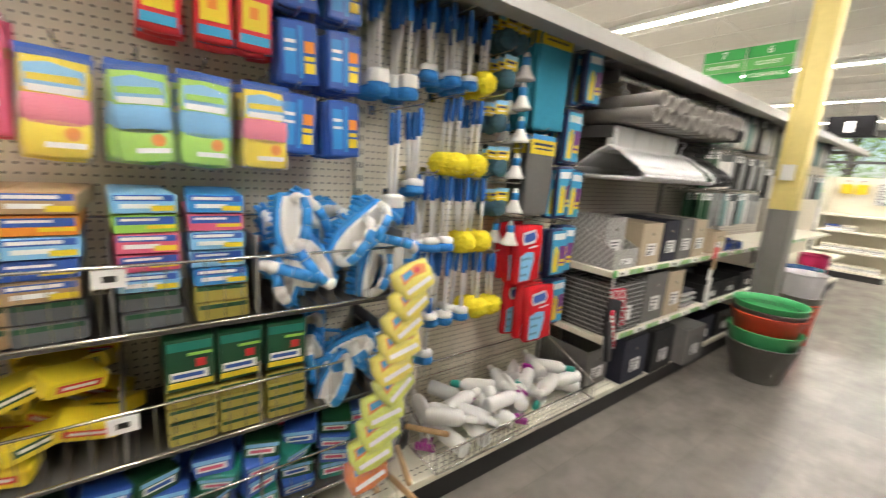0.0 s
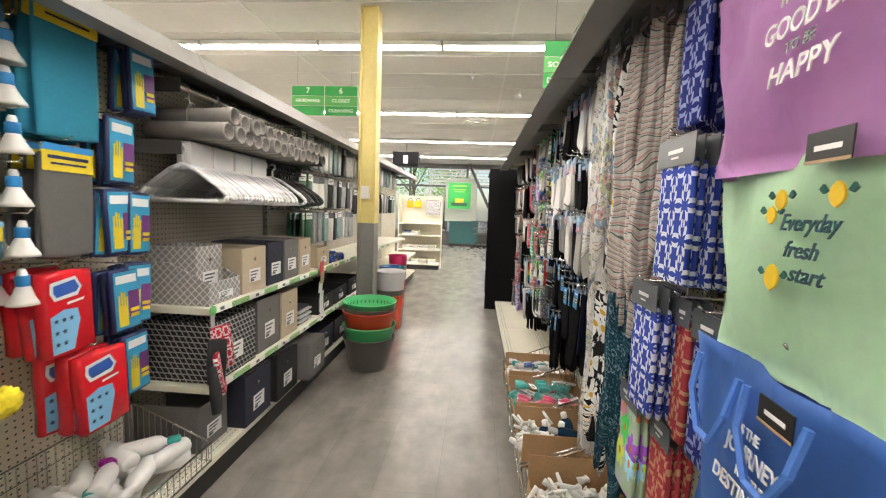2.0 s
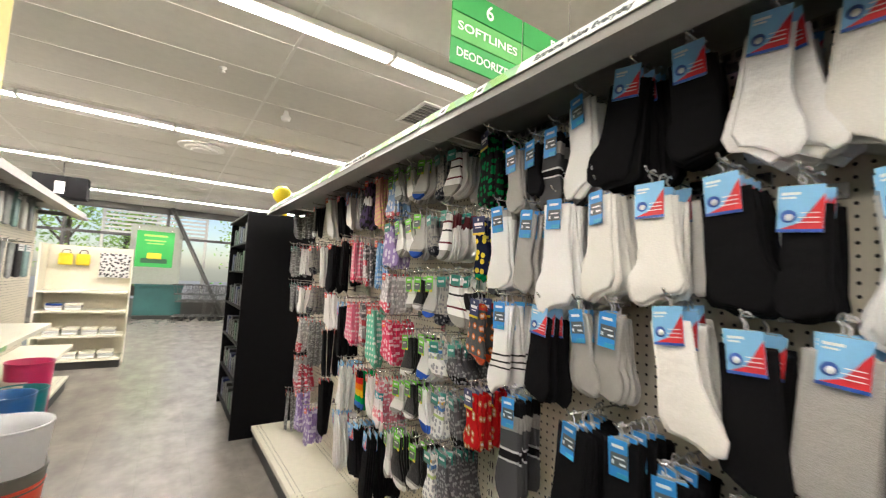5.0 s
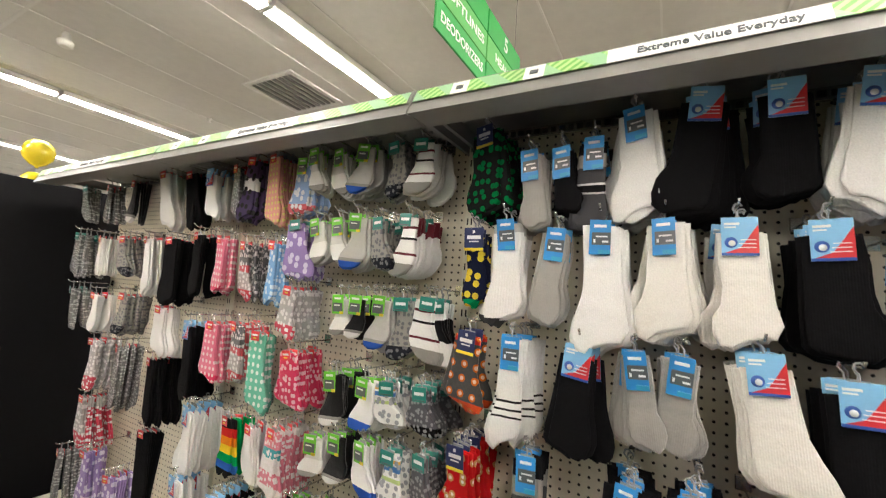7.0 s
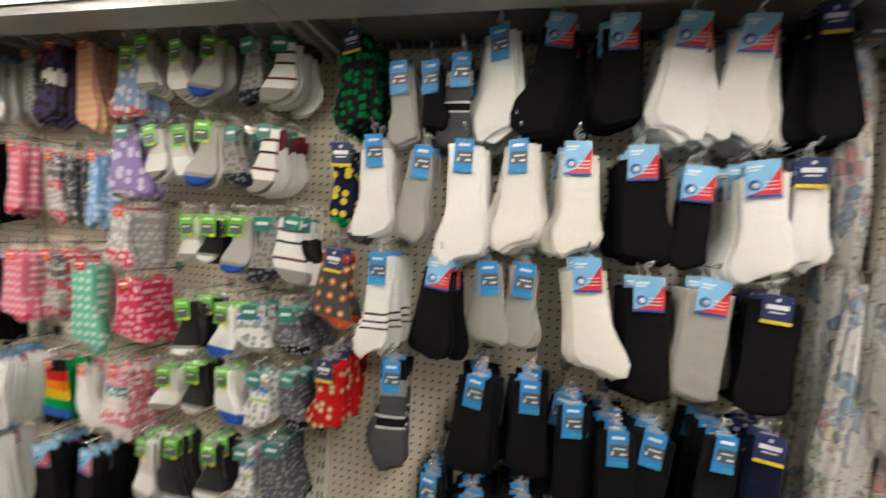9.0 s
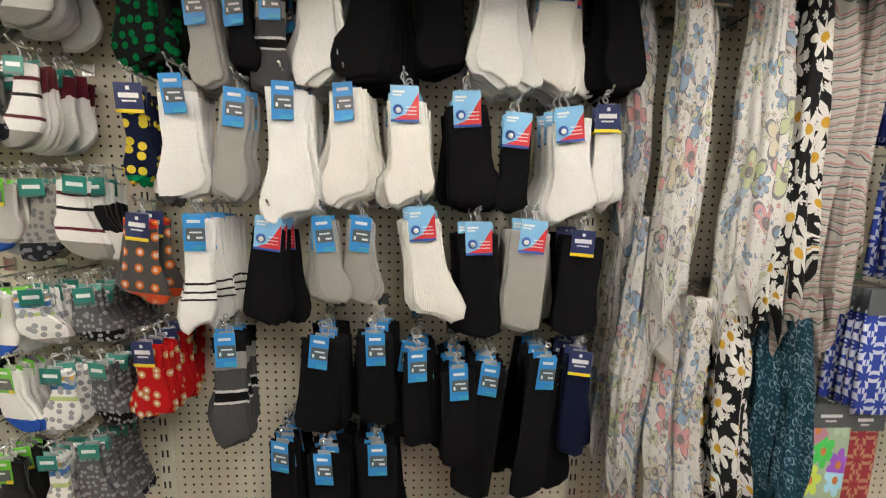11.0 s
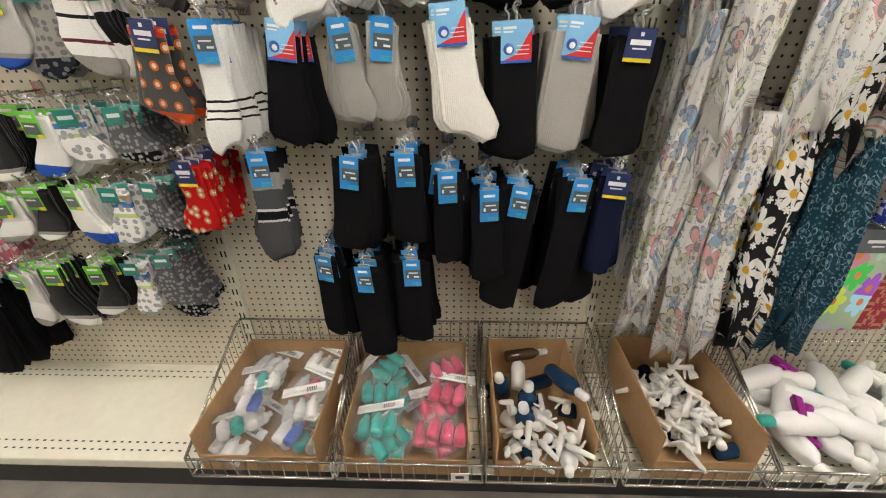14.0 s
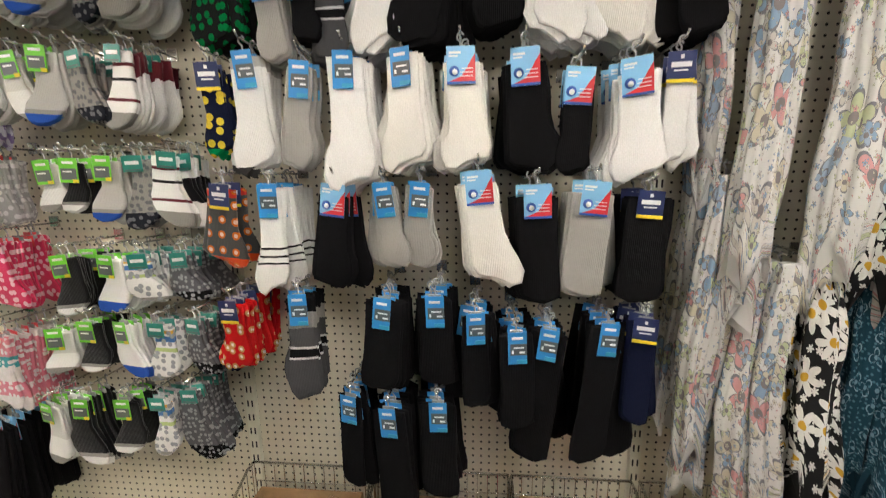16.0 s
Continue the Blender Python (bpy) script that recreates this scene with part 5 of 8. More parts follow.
def capped_bottle(r, h, body, head, m, label):
    o = thing("bottle", label, "bottle", "loose bottles in the baskets")
    part("bottle_body", bottle_mesh(r, h, body), body, o)
    bm = bmesh.new()
    lathe(bm, [(r * 0.5, h * 0.9), (r * 0.55, h * 0.92), (r * 0.5, h * 1.12), (r * 0.2, h * 1.15)], 10)
    part("cap", bm, head, o)
    o.matrix_basis = m
    return o


def travel_pack(colors, m, label, shape="row", header=True):
    """A clear pouch with small bottles under a white card."""
    o = thing("travel_pack", label, "travel pack", "small packs in the cartons")
    for k, c in enumerate(colors):
        bm = bmesh.new()
        lathe(bm, [(0.001, 0), (0.017, 0.001), (0.018, 0.008), (0.018, 0.05), (0.009, 0.058), (0.009, 0.07), (0.001, 0.071)], 10)
        bmesh.ops.rotate(bm, verts=bm.verts, cent=(0, 0, 0), matrix=Matrix.Rotation(radians(90), 3, "Y"))
        bmesh.ops.translate(bm, verts=bm.verts, vec=(-0.04, (k - (len(colors) - 1) / 2) * 0.038, 0.02))
        part("small_bottle", bm, c, o)
    w = 0.02 * len(colors) + 0.012
    bm = bmesh.new()
    loops = pillow(bm, [(-w, -0.05), (0, -0.052), (w, -0.05), (w + .003, 0), (w, 0.05), (0, 0.052), (-w, 0.05), (-w - .003, 0)], 0.043, x0=0.0)
    bmesh.ops.rotate(bm, verts=bm.verts, cent=(0, 0, 0), matrix=Matrix.Rotation(radians(-90), 3, "Y"))
    bmesh.ops.translate(bm, verts=bm.verts, vec=(0, 0, 0.0))
    for v in bm.verts:
        v.co.z = abs(v.co.z)
    part("pouch", bm, FILM, o, "clear plastic pouch")
    if header:
        bm, slots = bmesh.new(), []
        box(bm, 0.045, 0.075, -w, w, 0.018, 0.020)
        for q in range(6):
            box(bm, 0.052, 0.066, -w * 0.6 + q * 0.006, -w * 0.6 + q * 0.006 + 0.003, 0.0195, 0.0206, mi=1)
        part("card_header", bm, [INK["white"], INK["black"]], o, "white card with bar code")
    o.matrix_basis = m
    return o


def lie(x, y, z, yaw, tip=90.0):
    """The pose of a bottle that lies down, pointing to yaw."""
    return Matrix.Translation((x, y, z)) @ Matrix.Rotation(radians(yaw), 4, "Z") @ Matrix.Rotation(radians(tip), 4, "Y")


# first carton: clear travel packs
for k in range(16):
    c = RB2.choice(([MILK, SILVER, SILVER], [FROST, TEAL_P, MILK], [MILK, MILK, MILK], [INK["royal"], MILK], [SILVER, INK["pink"], SILVER]))
    travel_pack(c, pose(1.05 + 0.085 * (k % 4) + RB2.uniform(-.015, .015), 3.275 + 0.19 * ((k // 4) % 2) + RB2.uniform(-.02, .02), 0.20 + 0.045 * (k // 8) + RB2.uniform(0, .015), RB2.uniform(-14, 14), RB2.uniform(-18, 18), RB2.uniform(-35, 35)),
                "clear pouch of small white travel bottles in a carton")
# second carton: teal and pink packs
for k in range(18):
    pink = (k // 3) % 2
    travel_pack([PINK_P] * 3 if pink else [TEAL_P] * 3, pose(1.05 + 0.12 * (k % 3) + RB2.uniform(-.015, .015), (2.86 if pink else 3.03) + RB2.uniform(-.025, .025), 0.195 + 0.04 * (k // 6) + RB2.uniform(0, .012), RB2.uniform(-16, 16), RB2.uniform(-16, 16), RB2.uniform(-60, 60)),
                "clear pouch of small %s travel bottles in a carton" % ("pink" if pink else "teal"), header=k % 2 == 0)
def spray_nozzle(m, label):
    """A slim white trigger sprayer without its bottle: collar, body, tapered spout and lever."""
    o = thing("spray_nozzle", label, "spray nozzle", "loose nozzles in the cartons")
    bm = bmesh.new()
    lathe(bm, [(0.001, 0), (0.0135, 0.0), (0.0135, 0.016), (0.010, 0.02), (0.0085, 0.036), (0.001, 0.037)], 10)
    part("collar", bm, WHITE_PLASTIC, o)
    bm = bmesh.new()
    rod(bm, (-0.008, 0, 0.034), (0.062, 0, 0.050), 0.0105, 8, 0, 0.006)
    part("spout", bm, WHITE_PLASTIC, o)
    bm = bmesh.new()
    rod(bm, (0.022, 0, 0.036), (0.034, 0, 0.006), 0.005, 6, 0, 0.003)
    part("trigger", bm, WHITE_PLASTIC, o)
    o.matrix_basis = m
    return o


def scatter_nozzles(n, x0, x1, y0, y1, z0, label):
    """Nozzles strewn over a rectangle, the later ones on top of the earlier."""
    first = spray_nozzle(pose((x0 + x1) / 2, (y0 + y1) / 2, z0 + 0.02, 60, 20, 40), label)
    for k in range(1, n):
        copy_thing(first, pose(RB2.uniform(x0, x1), RB2.uniform(y0, y1), z0 + 0.045 * k / n + RB2.uniform(0, .02), RB2.uniform(40, 140), RB2.uniform(-50, 50), RB2.uniform(0, 360)))


# third carton: dark blue bottles, two of them upright with white caps, and white nozzles in front
for x, y, z, tip, yaw in ((1.17, 2.585, 0.20, 8, 0), (1.11, 2.59, 0.19, 10, 80), (1.25, 2.655, 0.21, 20, 150)):
    capped_bottle(0.030, 0.115, NAVY_P, WHITE_PLASTIC, lie(x, y, z, yaw, tip), "dark blue plastic bottle with a white cap standing in a carton")
for k in range(9):
    capped_bottle(0.024, 0.11, NAVY_P if k % 3 else FROST, WHITE_PLASTIC, lie(1.04 + 0.035 * k + RB2.uniform(-.01, .01), 2.48 + 0.06 * (k % 4), 0.205 + RB2.uniform(0, .02), RB2.uniform(0, 360), RB2.uniform(60, 95)), "small dark blue plastic bottle lying in a carton")
capped_bottle(0.027, 0.17, NAVY_P, SILVER, lie(1.27, 2.50, 0.30, 200, 70), "dark blue plastic bottle lying in a carton")
capped_bottle(0.02, 0.13, mat("brown_glass", (0.06, 0.03, 0.015), 0.1, vary=0.1), FROST, lie(1.33, 2.64, 0.30, -80, 88), "brown bottle lying in a carton")
scatter_nozzles(20, 1.01, 1.15, 2.46, 2.67, 0.235, "slim white spray nozzle lying in a carton of dark bottles")
# fourth carton: white nozzles over a few dark bottles
for k in range(7):
    capped_bottle(0.022, 0.10, NAVY_P, WHITE_PLASTIC, lie(1.05 + 0.045 * k, 2.05 + 0.05 * (k % 4), 0.20, RB2.uniform(0, 360), 88), "small dark blue plastic bottle under white nozzles")
scatter_nozzles(52, 1.02, 1.34, 2.015, 2.23, 0.225, "slim white spray nozzle in a carton of nozzles")
# wide basket: large milky bottles in a loose heap
def milk_bottle(k, cx, cy, z, rng):
    """One milky bottle of the heap, its middle at cx, cy."""
    yaw = rng.uniform(0, 360)
    head = (WHITE_PLASTIC, MAGENTA, WHITE_PLASTIC, WHITE_PLASTIC, GREENISH)[k % 5]
    base = (cx - 0.10 * math.cos(radians(yaw)), cy - 0.10 * math.sin(radians(yaw)))
    (spray_bottle if k % 5 == 1 else capped_bottle)(0.034, 0.19, MILK, head, lie(*base, z, yaw, rng.uniform(80, 97)),
                                                    "milky white plastic %s in a wire basket" % ("spray bottle with magenta head" if k % 5 == 1 else "bottle"))


for k in range(42):
    milk_bottle(k, 1.085 + 0.085 * (k % 3) + RB2.uniform(-.02, .02), 1.25 + 0.092 * ((k // 3) % 7) + RB2.uniform(-.02, .02), 0.205 + 0.062 * (k // 21) + RB2.uniform(0, .02), RB2)
# price tickets on the basket fronts
for y in (2.80, 1.72):
    o = thing("price_ticket", "small white price ticket clipped to the basket rim", "price ticket", "price tickets", (0.962, y, 0.185))
    bm = bmesh.new()
    box(bm, -0.002, 0, -0.025, 0.025, 0, 0.032)
    part("ticket", bm, INK["white"], o)
    bm = bmesh.new()
    box(bm, -0.003, -0.0019, -0.012, 0.012, 0.01, 0.022)
    part("print", bm, INK["black"], o, "dark printed price")

# ---- canopy strip and hanging signs ----
GREEN_STRIPES = mat("green_pattern", (0.2, 0.45, 0.12), 0.5, vary=0)
gb, gn, gl = base_socket(GREEN_STRIPES)
gtc, gsep = gn.new("ShaderNodeTexCoord"), gn.new("ShaderNodeSeparateXYZ")
gl.new(gtc.outputs["Object"], gsep.inputs[0])
gf = math_node(gn, gl, "FRACT", math_node(gn, gl, "MULTIPLY", math_node(gn, gl, "ADD", gsep.outputs["Y"], gsep.outputs["Z"]), 45.0))
gg = math_node(gn, gl, "FRACT", math_node(gn, gl, "MULTIPLY", math_node(gn, gl, "SUBTRACT", gsep.outputs["Y"], gsep.outputs["Z"]), 9.0))
ga = mix_color(gn, gl, math_node(gn, gl, "GREATER_THAN", gf, 0.5), (0.16, 0.42, 0.10), (0.42, 0.62, 0.25))
gl.new(mix_color(gn, gl, math_node(gn, gl, "GREATER_THAN", gg, 0.55), ga, (0.30, 0.52, 0.30)), gb.inputs["Base Color"])
for k in range(-2, 3):
    y0 = 2.35 + 1.22 * k
    o = thing("canopy_strip", "white and green paper strip along the canopy edge", "sign strip", "canopy strips", (1.012, y0, 1.887))
    o.rotation_euler = (0, radians(27), 0)
    for a, b, material, nm in ((0.01, 0.42, GREEN_STRIPES, "green_panel"), (0.42, 0.755, WHITE_INK, "white_panel"), (0.755, 0.88, GREEN_STRIPES, "green_panel"), (0.88, 0.925, WHITE_INK, "white_panel"), (0.925, 1.06, GREEN_STRIPES, "green_panel"), (1.06, 1.105, WHITE_INK, "white_panel"), (1.105, 1.21, GREEN_STRIPES, "green_panel")):
        bm = bmesh.new()
        box(bm, -0.002, 0, a, b, 0, 0.042)
        part(nm, bm, material, o)
    lettering("lettering", "Extreme Value Everyday", 0.028, INK["grey"], o, Matrix.Translation((-0.0026, 0.578, 0.021)) @ FACE_W, 0.247)
    for a in (0.89, 1.07):
        bm = bmesh.new()
        box(bm, -0.0035, -0.0015, a + 0.004, a + 0.022, 0.014, 0.026)
        part("emblem", bm, INK["grey"], o, "small grey emblem")


def aisle_sign(x, y, z, left, right):
    """A double hanging aisle sign, three green panels on each side."""
    o = thing("aisle_sign", "green hanging aisle sign with white lettering", "sign", "hanging aisle signs", (x, y, z))
    for s, words in ((-1, left), (1, right)):
        for k, wd in enumerate(words):
            bm = bmesh.new()
            z1 = 0.31 - 0.105 * k
            box(bm, s * 0.185 - 0.18, s * 0.185 + 0.18, -0.004, 0.004, z1 - 0.10, z1, 0.001)
            pnl = part("sign_panel", bm, SIGN_GREEN if k != 1 else SIGN_GREEN2, o)
            if wd:
                lettering("lettering", wd, 0.085 if k == 0 else 0.048, WHITE_INK, pnl, Matrix.Translation((s * 0.185, -0.0052, z1 - 0.05)) @ FACE_S, None if len(wd) < 2 else min(0.31, 0.034 * len(wd)), 0, "white lettering")
    for s in (-1, 1):
        bm = bmesh.new()
        rod(bm, (s * 0.3, 0, 0.31), (s * 0.3, 0, CEIL - z), 0.0015, 5)
        part("hanging_wire", bm, STEEL_GREY, o)
    return o


aisle_sign(1.51, 3.6, 2.185, ("6", "SOFTLINES", "DEODORIZERS"), ("5", "HEALTH", "BEAUTY"))
aisle_sign(-0.975, 5.1, 2.305, ("7", "HARDWARE", ""), ("6", "CLOSET", "CLEANING"))

# ---- west side: cleaning tools on hooks ----
BLUE_P = mat("blue_plastic", (0.015, 0.12, 0.42), 0.3, vary=0.06)
SKY_P = mat("bright_blue_plastic", (0.03, 0.24, 0.62), 0.35, vary=0.08)
WHITE_P = mat("white_moulded_plastic", (0.76, 0.75, 0.73), 0.32, vary=0.04)
YELLOW_SP = mat("yellow_mesh_sponge", (0.80, 0.66, 0.02), 0.8, vary=0.25, scale=60, bump=0.8, bscale=220)
TEAL_NET = mat("dark_teal_net", (0.03, 0.10, 0.14), 0.6, vary=0.4, scale=90, bump=0.6, bscale=260)
BRISTLE = mat("blue_bristles", (0.02, 0.20, 0.55), 0.7, vary=0.3, scale=120, bump=0.8, bscale=300)
L = random.Random(33)


def west(thing_ob, x, y, z, rx=0.0, rz=0.0):
    """Puts a thing that was built facing -x onto the west side, facing +x."""
    thing_ob.matrix_basis = pose(x, y, z, rx, 0, 180 + rz)
    return thing_ob


def stack(maker, n, x, y, z, gap=0.028, hook=True, dz=0.018):
    """A west hook with n alike things behind each other."""
    if hook:
        peg_hook(y, z + dz, x + 0.83 + 0.02, -0.83, -1)
    first = west(maker(), x, y, z, L.uniform(-3, 3), L.uniform(-6, 6))
    for k in range(1, n):
        copy_thing(first, pose(x - gap * k, y + L.uniform(-.008, .008), z + L.uniform(-.012, .002), L.uniform(-6, 6), 0, 180 + L.uniform(-12, 12)))
    return first


def dish_brush(kind="round", size=1.0):
    """A long-handled brush that hangs head down: blue grip, white stem, and a head of its kind."""
    lab = {"round": "blue and white dish brush with round bristle head", "cup": "blue and white toilet brush with a ribbed white head", "sponge": "blue-handled wand with a yellow mesh sponge"}[kind]
    o = thing("cleaning_brush", lab, "brush", "brushes on hooks")
    bm = bmesh.new()
    lathe(bm, [(0.001, 0.012), (0.010, 0.008), (0.0125, -0.02), (0.0125, -0.07 * size), (0.009, -0.092 * size), (0.001, -0.093 * size)], 10)
    part("grip", bm, BLUE_P, o, "blue plastic grip")
    bm = bmesh.new()
    lathe(bm, [(0.0075, -0.09 * size), (0.0065, -0.16 * size), (0.008, -0.25 * size)], 8)
    part("stem", bm, WHITE_P, o)
    bm = bmesh.new()
    z = -0.25 * size
    if kind == "cup":
        lathe(bm, [(0.012, z), (0.034, z - 0.006), (0.038, z - 0.014), (0.035, z - 0.020), (0.039, z - 0.026), (0.036, z - 0.033), (0.039, z - 0.040), (0.034, z - 0.052)], 14)
        part("head", bm, WHITE_P, o, "ribbed white head")
        bm = bmesh.new()
        lathe(bm, [(0.036, z - 0.048), (0.041, z - 0.062), (0.036, z - 0.082), (0.001, z - 0.088)], 14)
        part("bristles", bm, BRISTLE, o, "bright blue bristles")
    elif kind == "round":
        lathe(bm, [(0.012, z), (0.030, z - 0.006), (0.033, z - 0.018), (0.030, z - 0.028)], 14)
        part("head", bm, WHITE_P, o, "white head")
        bm = bmesh.new()
        lathe(bm, [(0.031, z - 0.026), (0.038, z - 0.045), (0.033, z - 0.056), (0.001, z - 0.058)], 14)
        part("bristles", bm, BRISTLE, o, "bright blue bristles")
    else:
        bmesh.ops.create_icosphere(bm, subdivisions=4, radius=0.048)
        for v in bm.verts:
            p = v.co.normalized()
            k = 1 + 0.22 * noise.noise(p * 5.5) + 0.10 * noise.noise(p * 13)
            v.co = Vector((p.x * 0.044 * k, p.y * 0.052 * k, p.z * 0.045 * k + z - 0.03))
        part("sponge", bm, YELLOW_SP, o, "yellow gathered mesh sponge", True)
    return o


for kind, size, n, y, z in (("cup", 1.05, 3, 1.08, 1.885), ("cup", 1.05, 4, 1.19, 1.885), ("round", 0.85, 4, 1.285, 1.885), ("round", 0.85, 4, 1.37, 1.885), ("round", 0.85, 4, 1.45, 1.88), ("sponge", 0.82, 4, 1.545, 1.885),
                            ("cup", 1.1, 2, 1.16, 1.49), ("round", 0.95, 3, 1.25, 1.51), ("sponge", 0.85, 3, 1.43, 1.575), ("sponge", 0.85, 4, 1.535, 1.575),
                            ("round", 0.9, 4, 1.32, 1.275), ("round", 0.9, 4, 1.41, 1.275), ("sponge", 0.9, 3, 1.50, 1.275), ("sponge", 0.9, 3, 1.58, 1.275), ("round", 0.85, 2, 1.235, 1.18),
                            ("round", 0.95, 4, 1.335, 0.975), ("round", 0.95, 4, 1.42, 0.97), ("round", 0.95, 3, 1.51, 0.975), ("sponge", 0.85, 3, 1.60, 0.96), ("sponge", 0.8, 2, 1.68, 0.95), ("round", 0.85, 2, 1.345, 0.79), ("round", 0.85, 1, 1.20, 0.86)):
    stack(lambda: dish_brush(kind, size), n, -0.625, y, z, 0.04)


def net_scrubber():
    o = thing("net_scrubber", "dark teal net scrubber with a yellow card label", "scrubber", "net scrubbers on hooks")
    bm = bmesh.new()
    bmesh.ops.create_icosphere(bm, subdivisions=3, radius=0.04)
    for v in bm.verts:
        p = v.co.normalized()
        k = 1 + 0.12 * noise.noise(p * 6)
        v.co = Vector((p.x * 0.024 * k, p.y * 0.046 * k, p.z * 0.040 * k - 0.085))
    part("net", bm, TEAL_NET, o, "", True)
    bm, slots = bmesh.new(), []
    card(bm, slots, 0.07, 0.055, "yellow", [(0, 1, 0, 0.3, "sky"), (0.15, 0.85, 0.4, 0.55, "navy"), (0.2, 0.8, 0.7, 0.78, "white")], 0.0015, -0.012)
    part("card_label", bm, [INK[c] for c in slots], o, "yellow and blue card")
    return o


def sink_plunger():
    o = thing("sink_plunger", "small white plastic sink plunger with a blue label", "plunger", "small plungers on hooks")
    bm = bmesh.new()
    lathe(bm, [(0.008, 0.0), (0.012, -0.012), (0.011, -0.045), (0.016, -0.052), (0.026, -0.075), (0.040, -0.098), (0.043, -0.108), (0.030, -0.109)], 16)
    part("cup", bm, WHITE_P, o)
    bm = bmesh.new()
    lathe(bm, [(0.0168, -0.020), (0.0178, -0.026), (0.0178, -0.050), (0.0160, -0.052)], 14)
    part("band_label", bm, INK["blue"], o, "blue band label")
    return o


for y, z in ((1.645, 1.925), (1.72, 1.92), (1.66, 1.775), (1.63, 1.60), (1.66, 1.42), (1.68, 1.25)):
    stack(net_scrubber, 3, -0.62, y, z, 0.045)
for y, z in ((1.76, 1.81), (1.755, 1.69), (1.765, 1.555), (1.76, 1.40), (1.775, 1.25), (1.765, 1.105)):
    stack(sink_plunger, 2, -0.62, y, z, 0.085)


def wrapped_pack(name, label, category, group, w, h, t, base, prints, body=None):
    """A soft film-wrapped pack with a printed front."""
    o = thing(name, label, category, group)
    bm = bmesh.new()
    pillow(bm, [(-w / 2, 0), (0, .004), (w / 2, 0), (w / 2 + .003, -h * .3), (w / 2, -h * .7), (w / 2 + .002, -h), (0, -h - .004), (-w / 2 - .002, -h), (-w / 2, -h * .7), (-w / 2 - .003, -h * .3)], t)
    part("wrapped_body", bm, body or INK[base], o)
    bm, slots = bmesh.new(), []
    card(bm, slots, w * 0.86, h * 0.92, base, prints, 0.001, -t - 0.0005)
    for v in bm.verts:
        v.co.z -= h * 0.04
    part("printed_front", bm, [INK[c] for c in slots], o, "printed label")
    return o


CLOTH_BLUE, CLOTH_GREY = mat("blue_microfibre", (0.03, 0.26, 0.40), 0.9, vary=0.08, bump=0.4, bscale=300), mat("grey_microfibre", (0.12, 0.12, 0.115), 0.9, vary=0.08, bump=0.4, bscale=300)


def cloth_pack(material, w, h, word):
    o = thing("microfibre_cloth", "%s microfibre cloth hanging under a yellow card header" % word, "cloth", "cloths on hooks")
    bm = bmesh.new()
    pillow(bm, [(-w / 2, -.03), (0, -.03), (w / 2, -.03), (w / 2 + .003, -h * .5), (w / 2 - .004, -h), (0, -h - .006), (-w / 2 + .002, -h + .004), (-w / 2 - .003, -h * .5)], 0.016)
    part("folded_cloth", bm, material, o)
    bm, slots = bmesh.new(), []
    card(bm, slots, w * 0.96, 0.085, "yellow", [(0, 1, 0, 0.25, "blue"), (0.1, 0.9, 0.42, 0.55, "navy"), (0.15, 0.85, 0.68, 0.76, "navy")], 0.0015, -0.0175)
    part("card_header", bm, [INK[c] for c in slots], o, "yellow and blue card header")
    return o


stack(lambda: cloth_pack(CLOTH_BLUE, 0.20, 0.43, "bright blue"), 7, -0.62, 1.93, 1.945, 0.027)
stack(lambda: cloth_pack(CLOTH_GREY, 0.17, 0.36, "dark grey"), 4, -0.62, 1.91, 1.49, 0.03)
RED_FILM = mat("glossy_red_film", (0.60, 0.015, 0.025), 0.12, vary=0.08, bump=1.0, bscale=20)


def sheet(bm, pts, x, mi):
    """A thin printed patch of any outline (y, z) that faces -x."""
    bm.faces.new([bm.verts.new((x, y, z)) for y, z in pts]).material_index = mi


